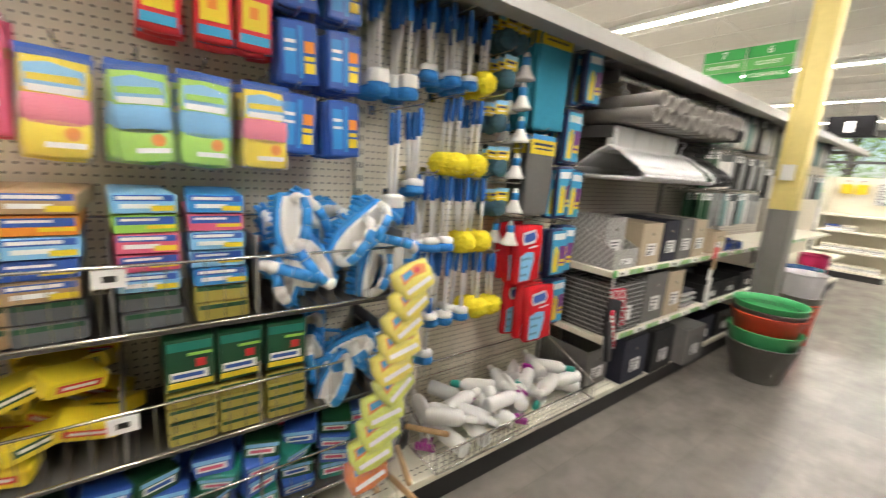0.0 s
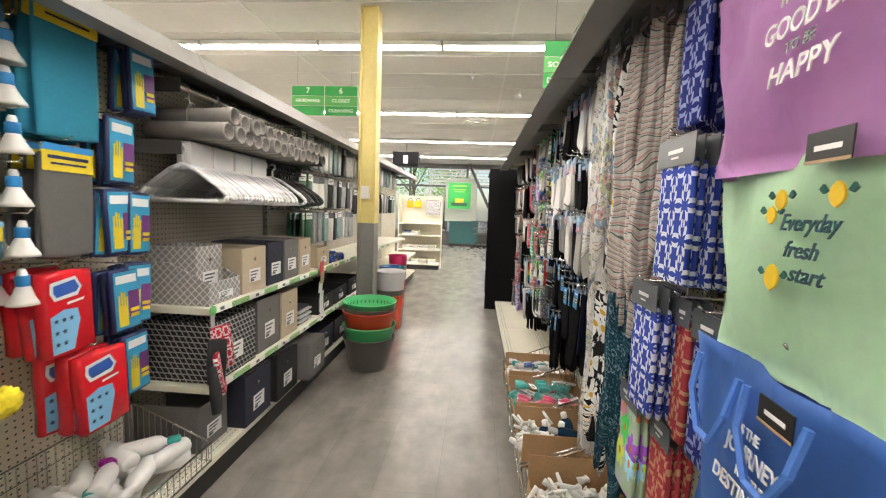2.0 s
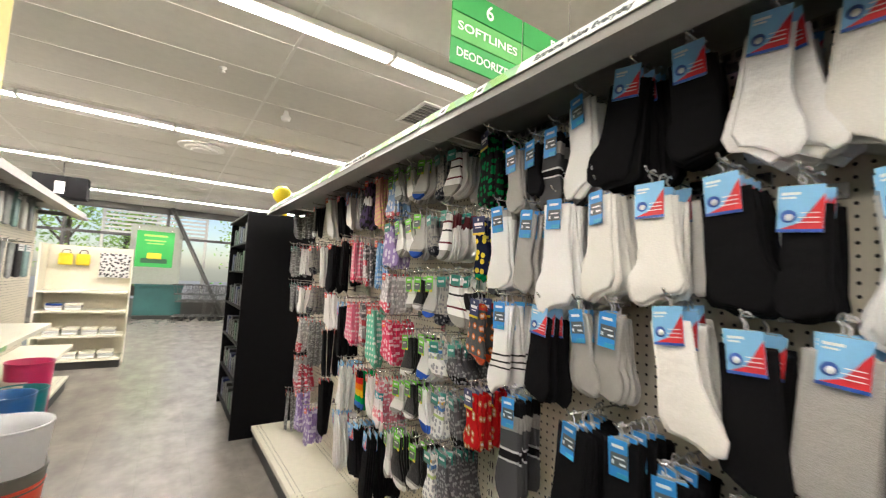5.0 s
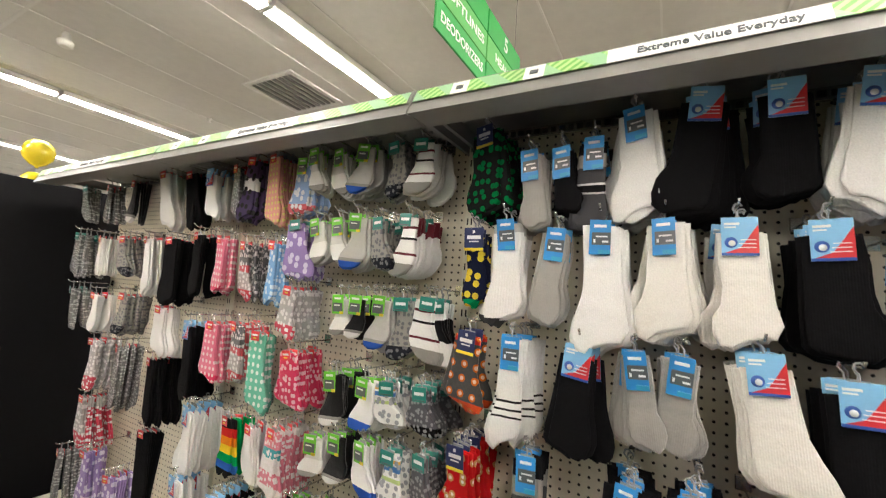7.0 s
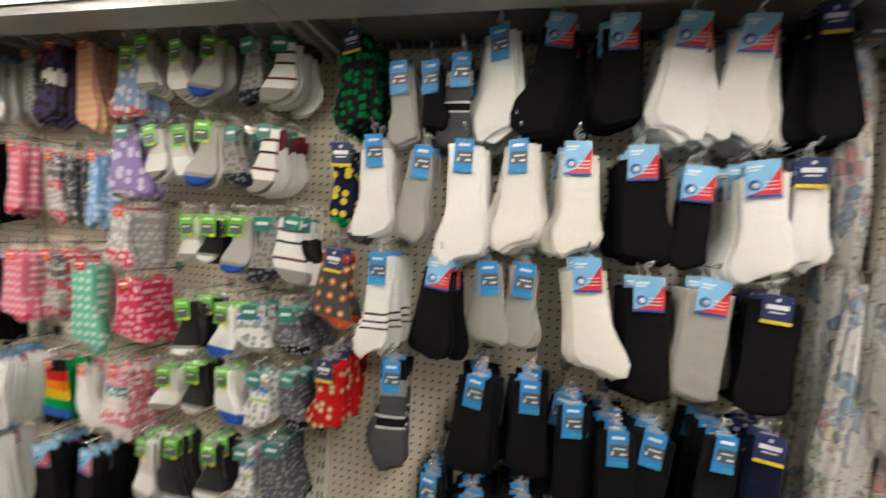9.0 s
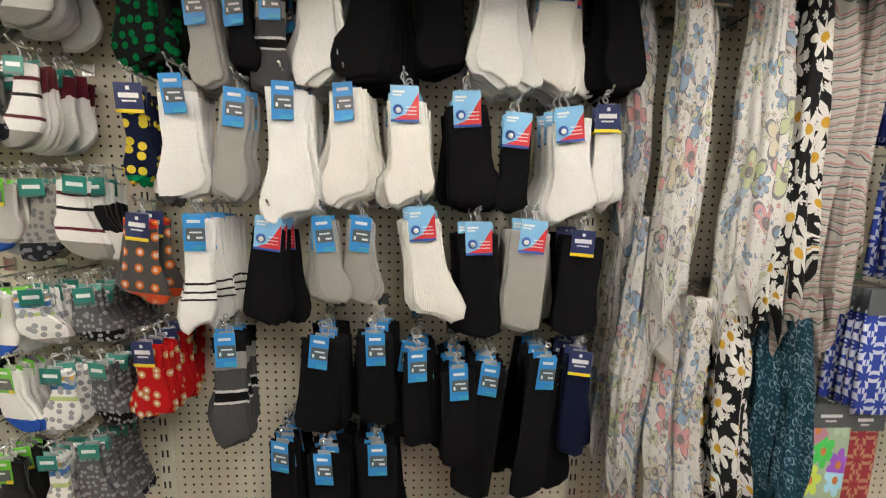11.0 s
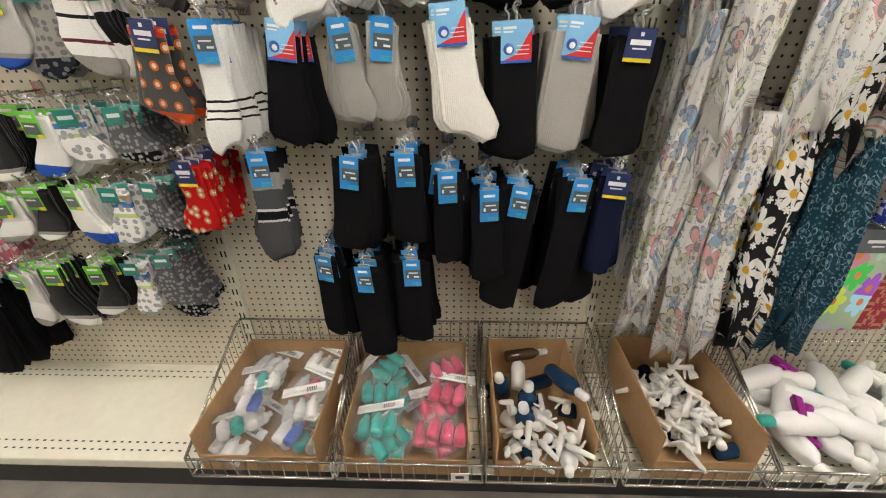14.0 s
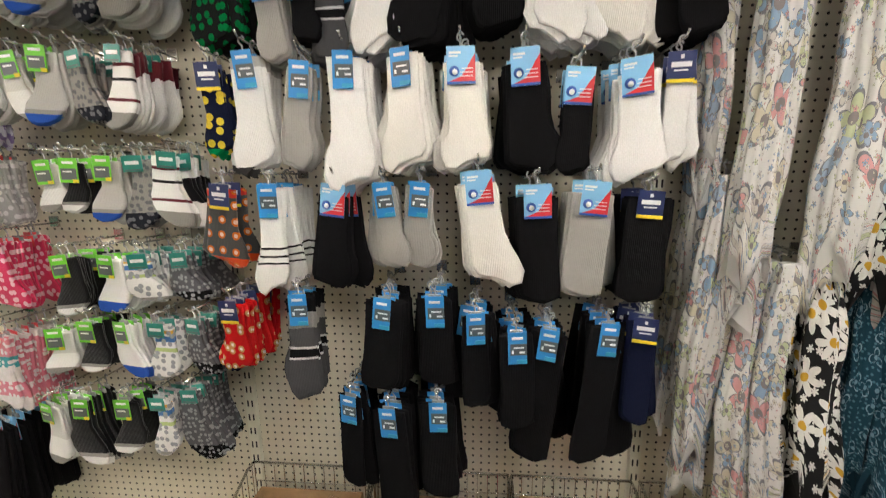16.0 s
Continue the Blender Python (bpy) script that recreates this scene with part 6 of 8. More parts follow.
def red_pack():
    """A glossy film pack: red, with a light blue field of dark stars cut off aslant, over purple pads."""
    o = thing("scouring_pad_pack", "glossy red and blue film pack of scouring pads", "scouring pads", "red pad packs on hooks")
    w, h, t = 0.17, 0.27, 0.05
    bm = bmesh.new()
    pillow(bm, [(-w / 2, 0), (0, .006), (w / 2, 0), (w / 2 + .004, -h * .3), (w / 2 - .002, -h * .7), (w / 2 + .002, -h), (0, -h - .005), (-w / 2 - .002, -h), (-w / 2 + .002, -h * .7), (-w / 2 - .004, -h * .3)], t)
    part("wrapped_body", bm, RED_FILM, o)
    bm = bmesh.new()
    x = -t - 0.0012
    sheet(bm, [(w * .44, -h * .50), (w * .18, -h * .44), (-w * .10, -h * .46), (-w * .14, -h * .60), (w * .02, -h * .95), (w * .44, -h * .95)], x, 0)
    sheet(bm, [(w * .40, -h * .10), (-w * .10, -h * .06), (-w * .22, -h * .20), (-w * .12, -h * .30), (w * .34, -h * .32), (w * .42, -h * .22)], x, 1)
    sheet(bm, [(w * .35, -h * .14), (-w * .08, -h * .10), (-w * .16, -h * .20), (-w * .10, -h * .25), (w * .30, -h * .28), (w * .36, -h * .22)], x - 0.0008, 2)
    for k in range(9):
        cy, cz = w * (0.34 - 0.15 * (k % 3)), -h * (0.56 + 0.14 * (k // 3))
        if cy > w * 0.10 - 0.2 * w * (0.95 + cz / h):
            pts = [(cy + (0.010 if q % 2 == 0 else 0.0045) * math.sin(q * math.pi / 5), cz + (0.010 if q % 2 == 0 else 0.0045) * math.cos(q * math.pi / 5)) for q in range(10)]
            sheet(bm, pts, x - 0.0008, 3)
    sheet(bm, [(w * .1, -h * .36), (-w * .25, -h * .34), (-w * .25, -h * .37), (w * .1, -h * .39)], x, 1)
    part("printed_front", bm, [INK["sky"], INK["white"], INK["royal"], INK["navy"]], o, "light blue field with dark stars")
    return o


stack(red_pack, 3, -0.62, 1.86, 1.085, 0.06)
stack(red_pack, 3, -0.575, 1.93, 0.80, 0.06)
GLOVE_PRINT = [(0.08, 0.92, 0.06, 0.2, "white"), (0.55, 1.0, 0.35, 0.8, "purple"), (0.12, 0.50, 0.58, 0.95, "yellow"), (0.14, 0.2, 0.40, 0.6, "yellow"), (0.24, 0.3, 0.34, 0.6, "yellow"), (0.34, 0.4, 0.36, 0.6, "yellow"), (0.44, 0.5, 0.44, 0.64, "yellow"), (0.6, 0.95, 0.66, 0.72, "yellow"), (0.6, 0.95, 0.76, 0.82, "yellow")]


def glove_pack():
    return wrapped_pack("glove_pack", "blue and purple pack of yellow rubber gloves", "gloves", "glove packs on hooks", 0.12, 0.24, 0.022, "cyan", GLOVE_PRINT, INK["navy"])


for y, z in ((2.20, 1.90), (2.10, 1.62), (2.08, 1.36), (2.17, 1.35), (2.16, 1.075), (2.09, 1.06), (2.13, 0.80)):
    stack(glove_pack, 3, -0.61, y, z, 0.035)

# hooks section nearest the start: sponge cloths, pads and scrub brushes
SP = [("yellow", "pink", "blue"), ("lime", "sky", "teal"), ("lime", "sky", "blue"), ("yellow", "pink", "blue")]
def sponge_cloth_pack(a, b):
    """A clear pack under a blue header: a printed panel above two soft sponge cloths, with a round sticker."""
    o = thing("sponge_cloth_pack", "clear pack of %s and %s sponge cloths" % (a, b), "sponge cloths", "sponge cloth packs on hooks")
    for z0, hh, c, nm in ((-0.022, 0.085, a, "printed_panel"), (-0.098, 0.062, b, "sponge_cloth"), (-0.150, 0.076, a, "sponge_cloth")):
        bm = bmesh.new()
        pillow(bm, [(-.056, z0), (0, z0 + .003), (.056, z0), (.059, z0 - hh * .5), (.054, z0 - hh), (0, z0 - hh - .003), (-.054, z0 - hh), (-.059, z0 - hh * .5)], 0.03 if nm == "sponge_cloth" else 0.024)
        part(nm, bm, SPONGE[c], o)
    bm, slots = bmesh.new(), []
    card(bm, slots, 0.124, 0.022, "royal", [], 0.006, -0.010)
    part("header", bm, [INK["royal"]], o, "dark blue header")
    bm = bmesh.new()
    sheet(bm, [(.050, -.040), (.010, -.030), (-.050, -.042), (-.050, -.088), (.050, -.088)], -0.0252, 0)
    sheet(bm, [(.045, -.058), (-.040, -.054), (-.046, -.070), (.045, -.072)], -0.026, 1)
    sheet(bm, [(.045, -.080), (-.046, -.078), (-.046, -.094), (.045, -.094)], -0.026, 2)
    sheet(bm, [(-.026 + .015 * math.cos(q * math.pi / 6), -.176 + .015 * math.sin(q * math.pi / 6)) for q in range(12)], -0.0312, 3)
    sheet(bm, [(.020, -.196), (-.048, -.194), (-.048, -.206), (.020, -.208)], -0.0312, 2)
    part("print", bm, [INK["sky"], INK["lime" if a == "lime" else "yellow"], INK["white"], INK["orange"]], o, "printed label")
    bm = bmesh.new()
    pillow(bm, [(-.063, -.01), (0, -.008), (.063, -.01), (.066, -.12), (.063, -.232), (0, -.235), (-.063, -.232), (-.066, -.12)], 0.036, x0=0.002)
    part("film", bm, FILM, o, "clear glossy film")
    return o


SPONGE = {k: mat("sponge_" + k, c, 0.7, vary=0.08, scale=30, bump=0.5, bscale=160) for k, c in (("yellow", (0.80, 0.62, 0.03)), ("lime", (0.36, 0.66, 0.10)), ("pink", (0.78, 0.20, 0.30)), ("sky", (0.16, 0.44, 0.74)))}
for y, (a, b, c) in zip((0.296, 0.439, 0.577, 0.725), SP):
    stack(lambda: sponge_cloth_pack(a, b), 4, -0.62, y, 1.51, 0.036)
for y in (0.12, 0.18):
    stack(lambda: wrapped_pack("cloth_roll_pack", "pink and red film pack of cloths", "cloths", "cloth packs on hooks", 0.09, 0.24, 0.03, "pink", [(0, 1, 0.2, 0.3, "lime"), (0.1, 0.9, 0.45, 0.6, "red"), (0.1, 0.9, 0.7, 0.78, "white")]), 2, -0.62, y, 1.56, 0.04)
for y in (0.50, 0.60, 0.70):
    stack(lambda: wrapped_pack("scrubber_pack", "bright film pack of coloured scrubbers", "scrubbers", "scrubber packs on hooks", 0.085, 0.30, 0.04, "red",
          [(0, 1, 0.08, 0.24, "lime"), (0, 0.45, 0.26, 0.44, "yellow"), (0.5, 1, 0.28, 0.5, "orange"), (0.05, 0.5, 0.46, 0.58, "green"), (0.08, 0.92, 0.62, 0.88, "yellow"), (0, 1, 0.92, 1, "cyan"), (0.3, 0.6, 0.68, 0.78, "orange")]), 3, -0.62, y, 1.885, 0.045)
for y in (0.81, 0.945):
    for z in (1.885, 1.69, 1.495):
        stack(lambda: wrapped_pack("pad_pack", "blue carded pack of sponge pads", "sponge pads", "blue pad packs on hooks", 0.105, 0.165, 0.028, "royal",
              [(0.04, 0.40, 0.12, 0.9, "blue"), (0.06, 0.38, 0.3, 0.36, "white"), (0.06, 0.38, 0.45, 0.5, "white"), (0.48, 0.60, 0.05, 0.95, "blue"), (0.64, 0.96, 0.3, 0.5, "orange"), (0.64, 0.96, 0.56, 0.64, "yellow"), (0.64, 0.96, 0.68, 0.86, "yellow")]), 4, -0.62, y, z, 0.034)

# wire bins in three tiers
def wire_bin(z0, z1, y0=-0.10, y1=1.10, xf=-0.45, bx=-0.82):
    o = thing("wire_bin", "long chrome wire bin clipped to the pegboard", "wire bin", "wire bins", (0, 0, 0))
    bm = bmesh.new()
    for z in (z0, z1):
        wire(bm, [(bx, y0, z), (xf, y0, z), (xf, y1, z), (bx, y1, z)], 0.0042, 6)
    wire(bm, [(bx, y0, z1 + 0.06), (bx, y1, z1 + 0.06)], 0.0042, 6)
    part("rim", bm, CHROME, o, "thick chrome rim wire")
    bm = bmesh.new()
    for k in range(31):
        y = y0 + (y1 - y0) * k / 30
        wire(bm, [(xf, y, z1), (xf, y, z0), (bx, y, z0)], 0.0014, 4)
    part("wire_grid", bm, CHROME, o)
    # solid dark sheet added below the wires, to keep light off the goods beneath
    bm = bmesh.new()
    box(bm, bx, xf - 0.004, y0 + 0.002, y1 - 0.002, z0 - 0.014, z0 - 0.005, 0.001)
    part("floor_pan", bm, STEEL_DARK, o, "dark sheet added under the bin to block light")
    for y in (0.36, 0.66, y1):
        bm = bmesh.new()
        box(bm, bx, xf - 0.01, y - 0.002, y + 0.002, z0, z1 + 0.05, 0.0008)
        part("divider", bm, STEEL_GREY, o, "grey steel divider")
    bm = bmesh.new()
    box(bm, xf + 0.003, xf + 0.006, 0.33, 0.39, z1 - 0.045, z1 - 0.005)
    box(bm, xf + 0.0055, xf + 0.0068, 0.348, 0.372, z1 - 0.032, z1 - 0.018, mi=1)
    part("price_card", bm, [INK["white"], INK["black"]], o, "white price card")
    return o


for z0, z1 in ((0.90, 1.06), (0.575, 0.71), (0.28, 0.42)):
    wire_bin(z0, z1)


def block_pack(label, w, h, d, base, prints, m):
    """A boxy film-wrapped pack that lies or stands, printed on the face towards -x."""
    o = thing("sponge_pack", label, "sponge pack", "sponge packs in the bins")
    bm = bmesh.new()
    box(bm, 0.0, d, -w / 2, w / 2, 0, h, 0.006)
    part("wrapped_body", bm, INK[base], o)
    bm, slots = bmesh.new(), []
    card(bm, slots, w * 0.9, h * 0.9, base, prints, 0.001, -0.0005)
    for v in bm.verts:
        v.co.z += h * 0.95
    part("printed_front", bm, [INK[c] for c in slots], o, "printed label")
    o.matrix_basis = m
    return o


PB = [(0, 1, 0.1, 0.55, "royal"), (0.08, 0.7, 0.2, 0.34, "white"), (0.5, 1, 0.6, 0.8, "yellow")]
for y, cols in ((0.04, ("kraft", "sky", "yellow", "kraft")), (0.14, ("royal", "yellow", "kraft", "royal")), (0.255, ("sky", "orange", "kraft", "royal")), (0.43, ("pink", "lime", "sky", "pink")), (0.575, ("sky", "pink", "blue", "sky"))):
    for k in range(7):
        c = cols[k % 4] if k > 1 else ("olive", "grey", "kraft")[int(y * 100) % 3]
        prints = [(0, 1, 0.0, 0.28, "dgreen")] if k < 2 else (PB if k % 2 else [(0, 1, 0, 0.35, "royal"), (0.05, 0.8, 0.08, 0.26, "white"), (0.1, 0.7, 0.5, 0.75, "white"), (0.6, 1, 0.6, 0.9, "yellow")])
        block_pack("%s film-wrapped sponge pack stacked in a wire bin" % {"sky": "light blue", "kraft": "tan"}.get(c, c), 0.122, 0.044, 0.28, c, prints, pose(-0.470 - 0.008 * (k % 2), y + L.uniform(-.005, .005), 0.899 + 0.0455 * k, 0, 0, 180 + L.uniform(-4, 4)))


def scrub_brush(m):
    """A hand scrub brush like a small flat iron: blue sole with bristles, white deck, and a white closed handle with a blue grip."""
    o = thing("scrub_brush", "blue and white hand scrub brush in a wire bin", "brush", "scrub brushes in the bins")
    out = [(-.078, .016), (-.074, .030), (-.03, .036), (.03, .031), (.072, .014), (.084, 0), (.072, -.014), (.03, -.031), (-.03, -.036), (-.074, -.030), (-.078, -.016)]
    bm = bmesh.new()
    pillow(bm, out, 0.020)
    part("sole", bm, SKY_P, o, "blue brush sole")
    bm = bmesh.new()
    pillow(bm, [(y * 0.86, z * 0.80) for y, z in out], 0.012, x0=-0.018)
    part("deck", bm, WHITE_P, o, "white moulded deck")
    pts = [(-0.024, 0.066, 0), (-0.048, 0.064, 0), (-0.066, 0.046, 0), (-0.072, 0.015, 0), (-0.070, -0.025, 0), (-0.060, -0.052, 0), (-0.040, -0.064, 0), (-0.024, -0.060, 0)]
    bm = bmesh.new()
    for p_, q_ in zip(pts, pts[1:]):
        rod(bm, p_, q_, 0.0125, 10)
    for p_ in pts[1:-1]:
        g = bmesh.ops.create_icosphere(bm, subdivisions=2, radius=0.0126)
        bmesh.ops.translate(bm, verts=g["verts"], vec=p_)
    part("handle", bm, WHITE_P, o, "white arched handle", True)
    bm = bmesh.new()
    for p_, q_ in zip(pts[2:5], pts[3:6]):
        rod(bm, Vector(p_) + Vector((-0.004, 0, 0)), Vector(q_) + Vector((-0.004, 0, 0)), 0.0122, 10)
    part("grip", bm, SKY_P, o, "blue grip inlay")
    bm = bmesh.new()
    for a in range(10):
        for b in range(4):
            if abs(b - 1.5) * 0.016 < 0.034 - 0.0022 * max(0, a - 5) ** 1.6:
                rod(bm, (-0.002, -0.066 + 0.0150 * a, -0.021 + 0.014 * b), (0.026, -0.070 + 0.0160 * a, -0.0225 + 0.015 * b), 0.0068, 5)
    part("bristles", bm, SKY_P, o, "bright blue bristle tufts")
    o.matrix_basis = m
    return o


sb = scrub_brush(pose(-0.5, 0.75, 1.0, 20, 10, 180))
for c_ in sb.children:
    c_.data.transform(Matrix.Diagonal((1.2, 1.15, 1.25, 1)))
for k in range(20):
    copy_thing(sb, pose(-0.52 - 0.09 * (k % 3) + L.uniform(-.02, .02), 0.74 + 0.085 * (k % 5) + L.uniform(-.02, .02), 0.985 + 0.05 * (k // 5) + L.uniform(-.01, .01), L.uniform(0, 360), L.uniform(-30, 40), 180 + L.uniform(-40, 40)))
for k in range(10):
    copy_thing(sb, pose(-0.52 - 0.08 * (k % 3) + L.uniform(-.02, .02), 0.88 + 0.055 * (k % 4) + L.uniform(-.02, .02), 0.645 + 0.04 * (k // 4) + L.uniform(-.01, .01), L.uniform(0, 360), L.uniform(-30, 40), 180 + L.uniform(-40, 40)))
GP = [(0, 1, 0, 0.18, "teal"), (0.45, 1, 0.24, 0.3, "lime"), (0.62, 0.85, 0.38, 0.55, "red"), (0.05, 0.9, 0.62, 0.8, "white"), (0.1, 0.8, 0.66, 0.74, "royal"), (0, 1, 0.84, 0.95, "yellow")]
for y in (0.50, 0.615, 0.735):
    for k in range(4):
        block_pack("olive sponge pack stacked in a wire bin", 0.112, 0.033, 0.27, "olive", [(0, 1, 0.0, 0.30, "dgreen")], pose(-0.468 - 0.006 * (k % 2), y, 0.573 + 0.0345 * k, 0, 0, 180 + L.uniform(-3, 3)))
    for k in range(4):
        block_pack("dark green pack of scouring pads standing in a wire bin", 0.108, 0.15, 0.04, "dgreen", GP, pose(-0.480 - 0.052 * k, y, 0.716, 0, -8, 180 + L.uniform(-4, 4)))
for k in range(24):
    block_pack("yellow and green sponge pack lying in a wire bin", 0.12, 0.04, 0.075, "yellow", [(0.1, 0.9, 0.2, 0.7, "red" if k % 2 else "dgreen"), (0.2, 0.8, 0.35, 0.55, "white")],
               pose(-0.49 - 0.10 * (k % 3), 0.03 + 0.09 * ((k // 3) % 4) + L.uniform(-.02, .02), 0.585 + 0.06 * (k // 6), L.uniform(-14, 14), L.uniform(-20, 20), 180 + L.uniform(-40, 40)))
for k in range(72):
    c = ("royal", "royal", "teal", "dgreen")[(k + k // 18) % 4]
    block_pack("blue and green soap pad pack in a wire bin", 0.10, 0.055, 0.08, c, [(0, 1, 0.05, 0.3, "dgreen" if k % 2 else "sky"), (0.08, 0.9, 0.35, 0.75, "white"), (0.15, 0.8, 0.45, 0.65, "pink" if k % 3 else "royal")],
               pose(-0.48 - 0.10 * (k % 2), 0.08 + 0.115 * ((k // 2) % 9) + L.uniform(-.012, .012), 0.28 + 0.0555 * (k // 18), L.uniform(-8, 8), L.uniform(-25, 10), 180 + L.uniform(-25, 25)))

# clip strip of small yellow scrubber bags
o = thing("clip_strip", "clear clip strip hung with yellow bagged scrubbers", "clip strip", "clip strips", (-0.40, 1.05, 1.07))
bm = bmesh.new()
box(bm, -0.002, 0.001, -0.018, 0.018, -0.72, 0)
part("strip", bm, CLEAR, o, "clear plastic strip")
YBAG = mat("yellow_film_bag", (0.80, 0.70, 0.12), 0.2, vary=0.2, scale=14, bump=0.8, bscale=30)
LBAG = mat("lime_film_bag", (0.66, 0.74, 0.14), 0.2, vary=0.25, scale=14, bump=0.8, bscale=30)
RBAG = mat("orange_film_bag", (0.65, 0.18, 0.05), 0.2, vary=0.4, scale=14, bump=0.8, bscale=30)
for k in range(10):
    bm = bmesh.new()
    pillow(bm, [(-.062, 0), (0, .006), (.062, 0), (.070, -.04), (.060, -.088), (0, -.096), (-.060, -.088), (-.070, -.04)], 0.045)
    bg = part("bag", bm, RBAG if k > 8 else (LBAG if k > 4 else YBAG), o, "small yellow film bag")
    bg.matrix_basis = pose(0.006 + 0.002 * k, 0.02 - 0.015 * k + L.uniform(-.01, .01), -0.06 - 0.066 * k, L.uniform(-26, -8), 18, 180 + L.uniform(-14, 14))
    bm = bmesh.new()
    sheet(bm, [(.050, -.010), (-.020, -.004), (-.048, -.016), (-.040, -.040), (.010, -.034), (.052, -.044)], -0.0462, 0)
    sheet(bm, [(.044, -.014), (.010, -.010), (.004, -.026), (.044, -.034)], -0.0470, 1)
    sheet(bm, [(-.012 + .011 * math.cos(q * math.pi / 5), -.020 + .010 * math.sin(q * math.pi / 5)) for q in range(10)], -0.0470, 2)
    sheet(bm, [(.050, -.062), (-.048, -.056), (-.050, -.070), (.050, -.076)], -0.0462, 3)
    part("bag_label", bm, [INK["orange"], INK["cyan"], INK["red"], INK["white"]], bg, "orange and blue label")
    bm = bmesh.new()
    pillow(bm, [(-.070, .004), (0, .010), (.070, .004), (.078, -.04), (.068, -.096), (0, -.104), (-.068, -.096), (-.078, -.04)], 0.054, x0=0.004)
    part("film", bm, FILM, bg, "crumpled clear film")

# plungers with wooden handles lying on the deck
WOOD = mat("pale_wood_handle", (0.55, 0.36, 0.19), 0.5, vary=0.15, scale=20)
RUBBER = mat("black_rubber", (0.012, 0.012, 0.012), 0.4, vary=0.1)
for y, z, yaw, tip, ln in ((1.20, 0.23, -20, 84, 0.30), (1.13, 0.21, -40, 80, 0.34), (1.17, 0.30, 30, 82, 0.26), (1.02, 0.24, -10, 78, 0.30), (1.08, 0.19, 5, 86, 0.32)):
    o = thing("plunger", "black rubber plunger with a pale wooden handle", "plunger", "plungers on the deck")
    bm = bmesh.new()
    lathe(bm, [(0.060, 0.0), (0.066, 0.004), (0.060, 0.03), (0.035, 0.055), (0.016, 0.065), (0.014, 0.085), (0.001, 0.086)], 18)
    part("rubber_cup", bm, RUBBER, o)
    bm = bmesh.new()
    lathe(bm, [(0.011, 0.08), (0.011, ln), (0.008, ln + 0.006), (0.001, ln + 0.007)], 10)
    part("wooden_handle", bm, WOOD, o)
    o.matrix_basis = lie(-0.62, y, z, yaw, tip)

# basket of milky bottles
dump_basket(1.27, 2.31, 0.40, 0.25, -0.41, -0.80, -1)
for k in range(36):
    milk_bottle(k, -0.69 + 0.085 * (k % 3) + L.uniform(-.02, .02), 1.40 + 0.15 * ((k // 3) % 6) + L.uniform(-.03, .03), 0.205 + 0.062 * (k // 18) + L.uniform(0, .02), L)

# ---- west side: closet goods on shelves ----
def trellis(name, base, line, scale, hexa=False):
    m = mat(name, base, 0.8, vary=0, bump=0.3, bscale=400)
    b, n, l = base_socket(m)
    tc = n.new("ShaderNodeTexCoord")
    if hexa:
        v = n.new("ShaderNodeTexVoronoi")
        v.feature = "DISTANCE_TO_EDGE"
        v.inputs["Scale"].default_value, v.inputs["Randomness"].default_value = scale, 0.0
        sh, ad = n.new("ShaderNodeSeparateXYZ"), n.new("ShaderNodeCombineXYZ")
        l.new(tc.outputs["Object"], sh.inputs[0])
        s = math_node(n, l, "ADD", sh.outputs["Y"], sh.outputs["X"])
        l.new(math_node(n, l, "ADD", s, math_node(n, l, "MULTIPLY", sh.outputs["Z"], 0.577)), ad.inputs["X"])
        l.new(math_node(n, l, "MULTIPLY", sh.outputs["Z"], 1.155), ad.inputs["Y"])
        v.voronoi_dimensions = "2D"
        l.new(ad.outputs[0], v.inputs["Vector"])
        f = math_node(n, l, "LESS_THAN", v.outputs["Distance"], 0.09)
    else:
        sep = n.new("ShaderNodeSeparateXYZ")
        l.new(tc.outputs["Object"], sep.inputs[0])
        s = math_node(n, l, "ADD", sep.outputs["Y"], sep.outputs["X"])
        a = math_node(n, l, "ABSOLUTE", math_node(n, l, "SINE", math_node(n, l, "MULTIPLY", math_node(n, l, "ADD", s, sep.outputs["Z"]), scale)))
        c = math_node(n, l, "ABSOLUTE", math_node(n, l, "SINE", math_node(n, l, "MULTIPLY", math_node(n, l, "SUBTRACT", s, sep.outputs["Z"]), scale)))
        f = math_node(n, l, "LESS_THAN", math_node(n, l, "MINIMUM", a, c), 0.22)
    l.new(mix_color(n, l, f, base, line), b.inputs["Base Color"])
    return m


BIN = {"trellis": trellis("grey_white_trellis", (0.30, 0.29, 0.285), (0.68, 0.67, 0.65), 85), "hex": trellis("black_hexagon", (0.015, 0.015, 0.015), (0.42, 0.42, 0.42), 34, True),
       "tan": mat("tan_bin_cloth", (0.50, 0.42, 0.30), 0.85, vary=0.06, bump=0.3, bscale=400), "navy": mat("navy_bin_cloth", (0.02, 0.022, 0.04), 0.8, vary=0.1, bump=0.3, bscale=400),
       "grey": mat("grey_bin_cloth", (0.16, 0.155, 0.15), 0.8, vary=0.08, bump=0.3, bscale=400), "black": mat("black_bin_cloth", (0.012, 0.012, 0.014), 0.7, vary=0.1, bump=0.3, bscale=400)}


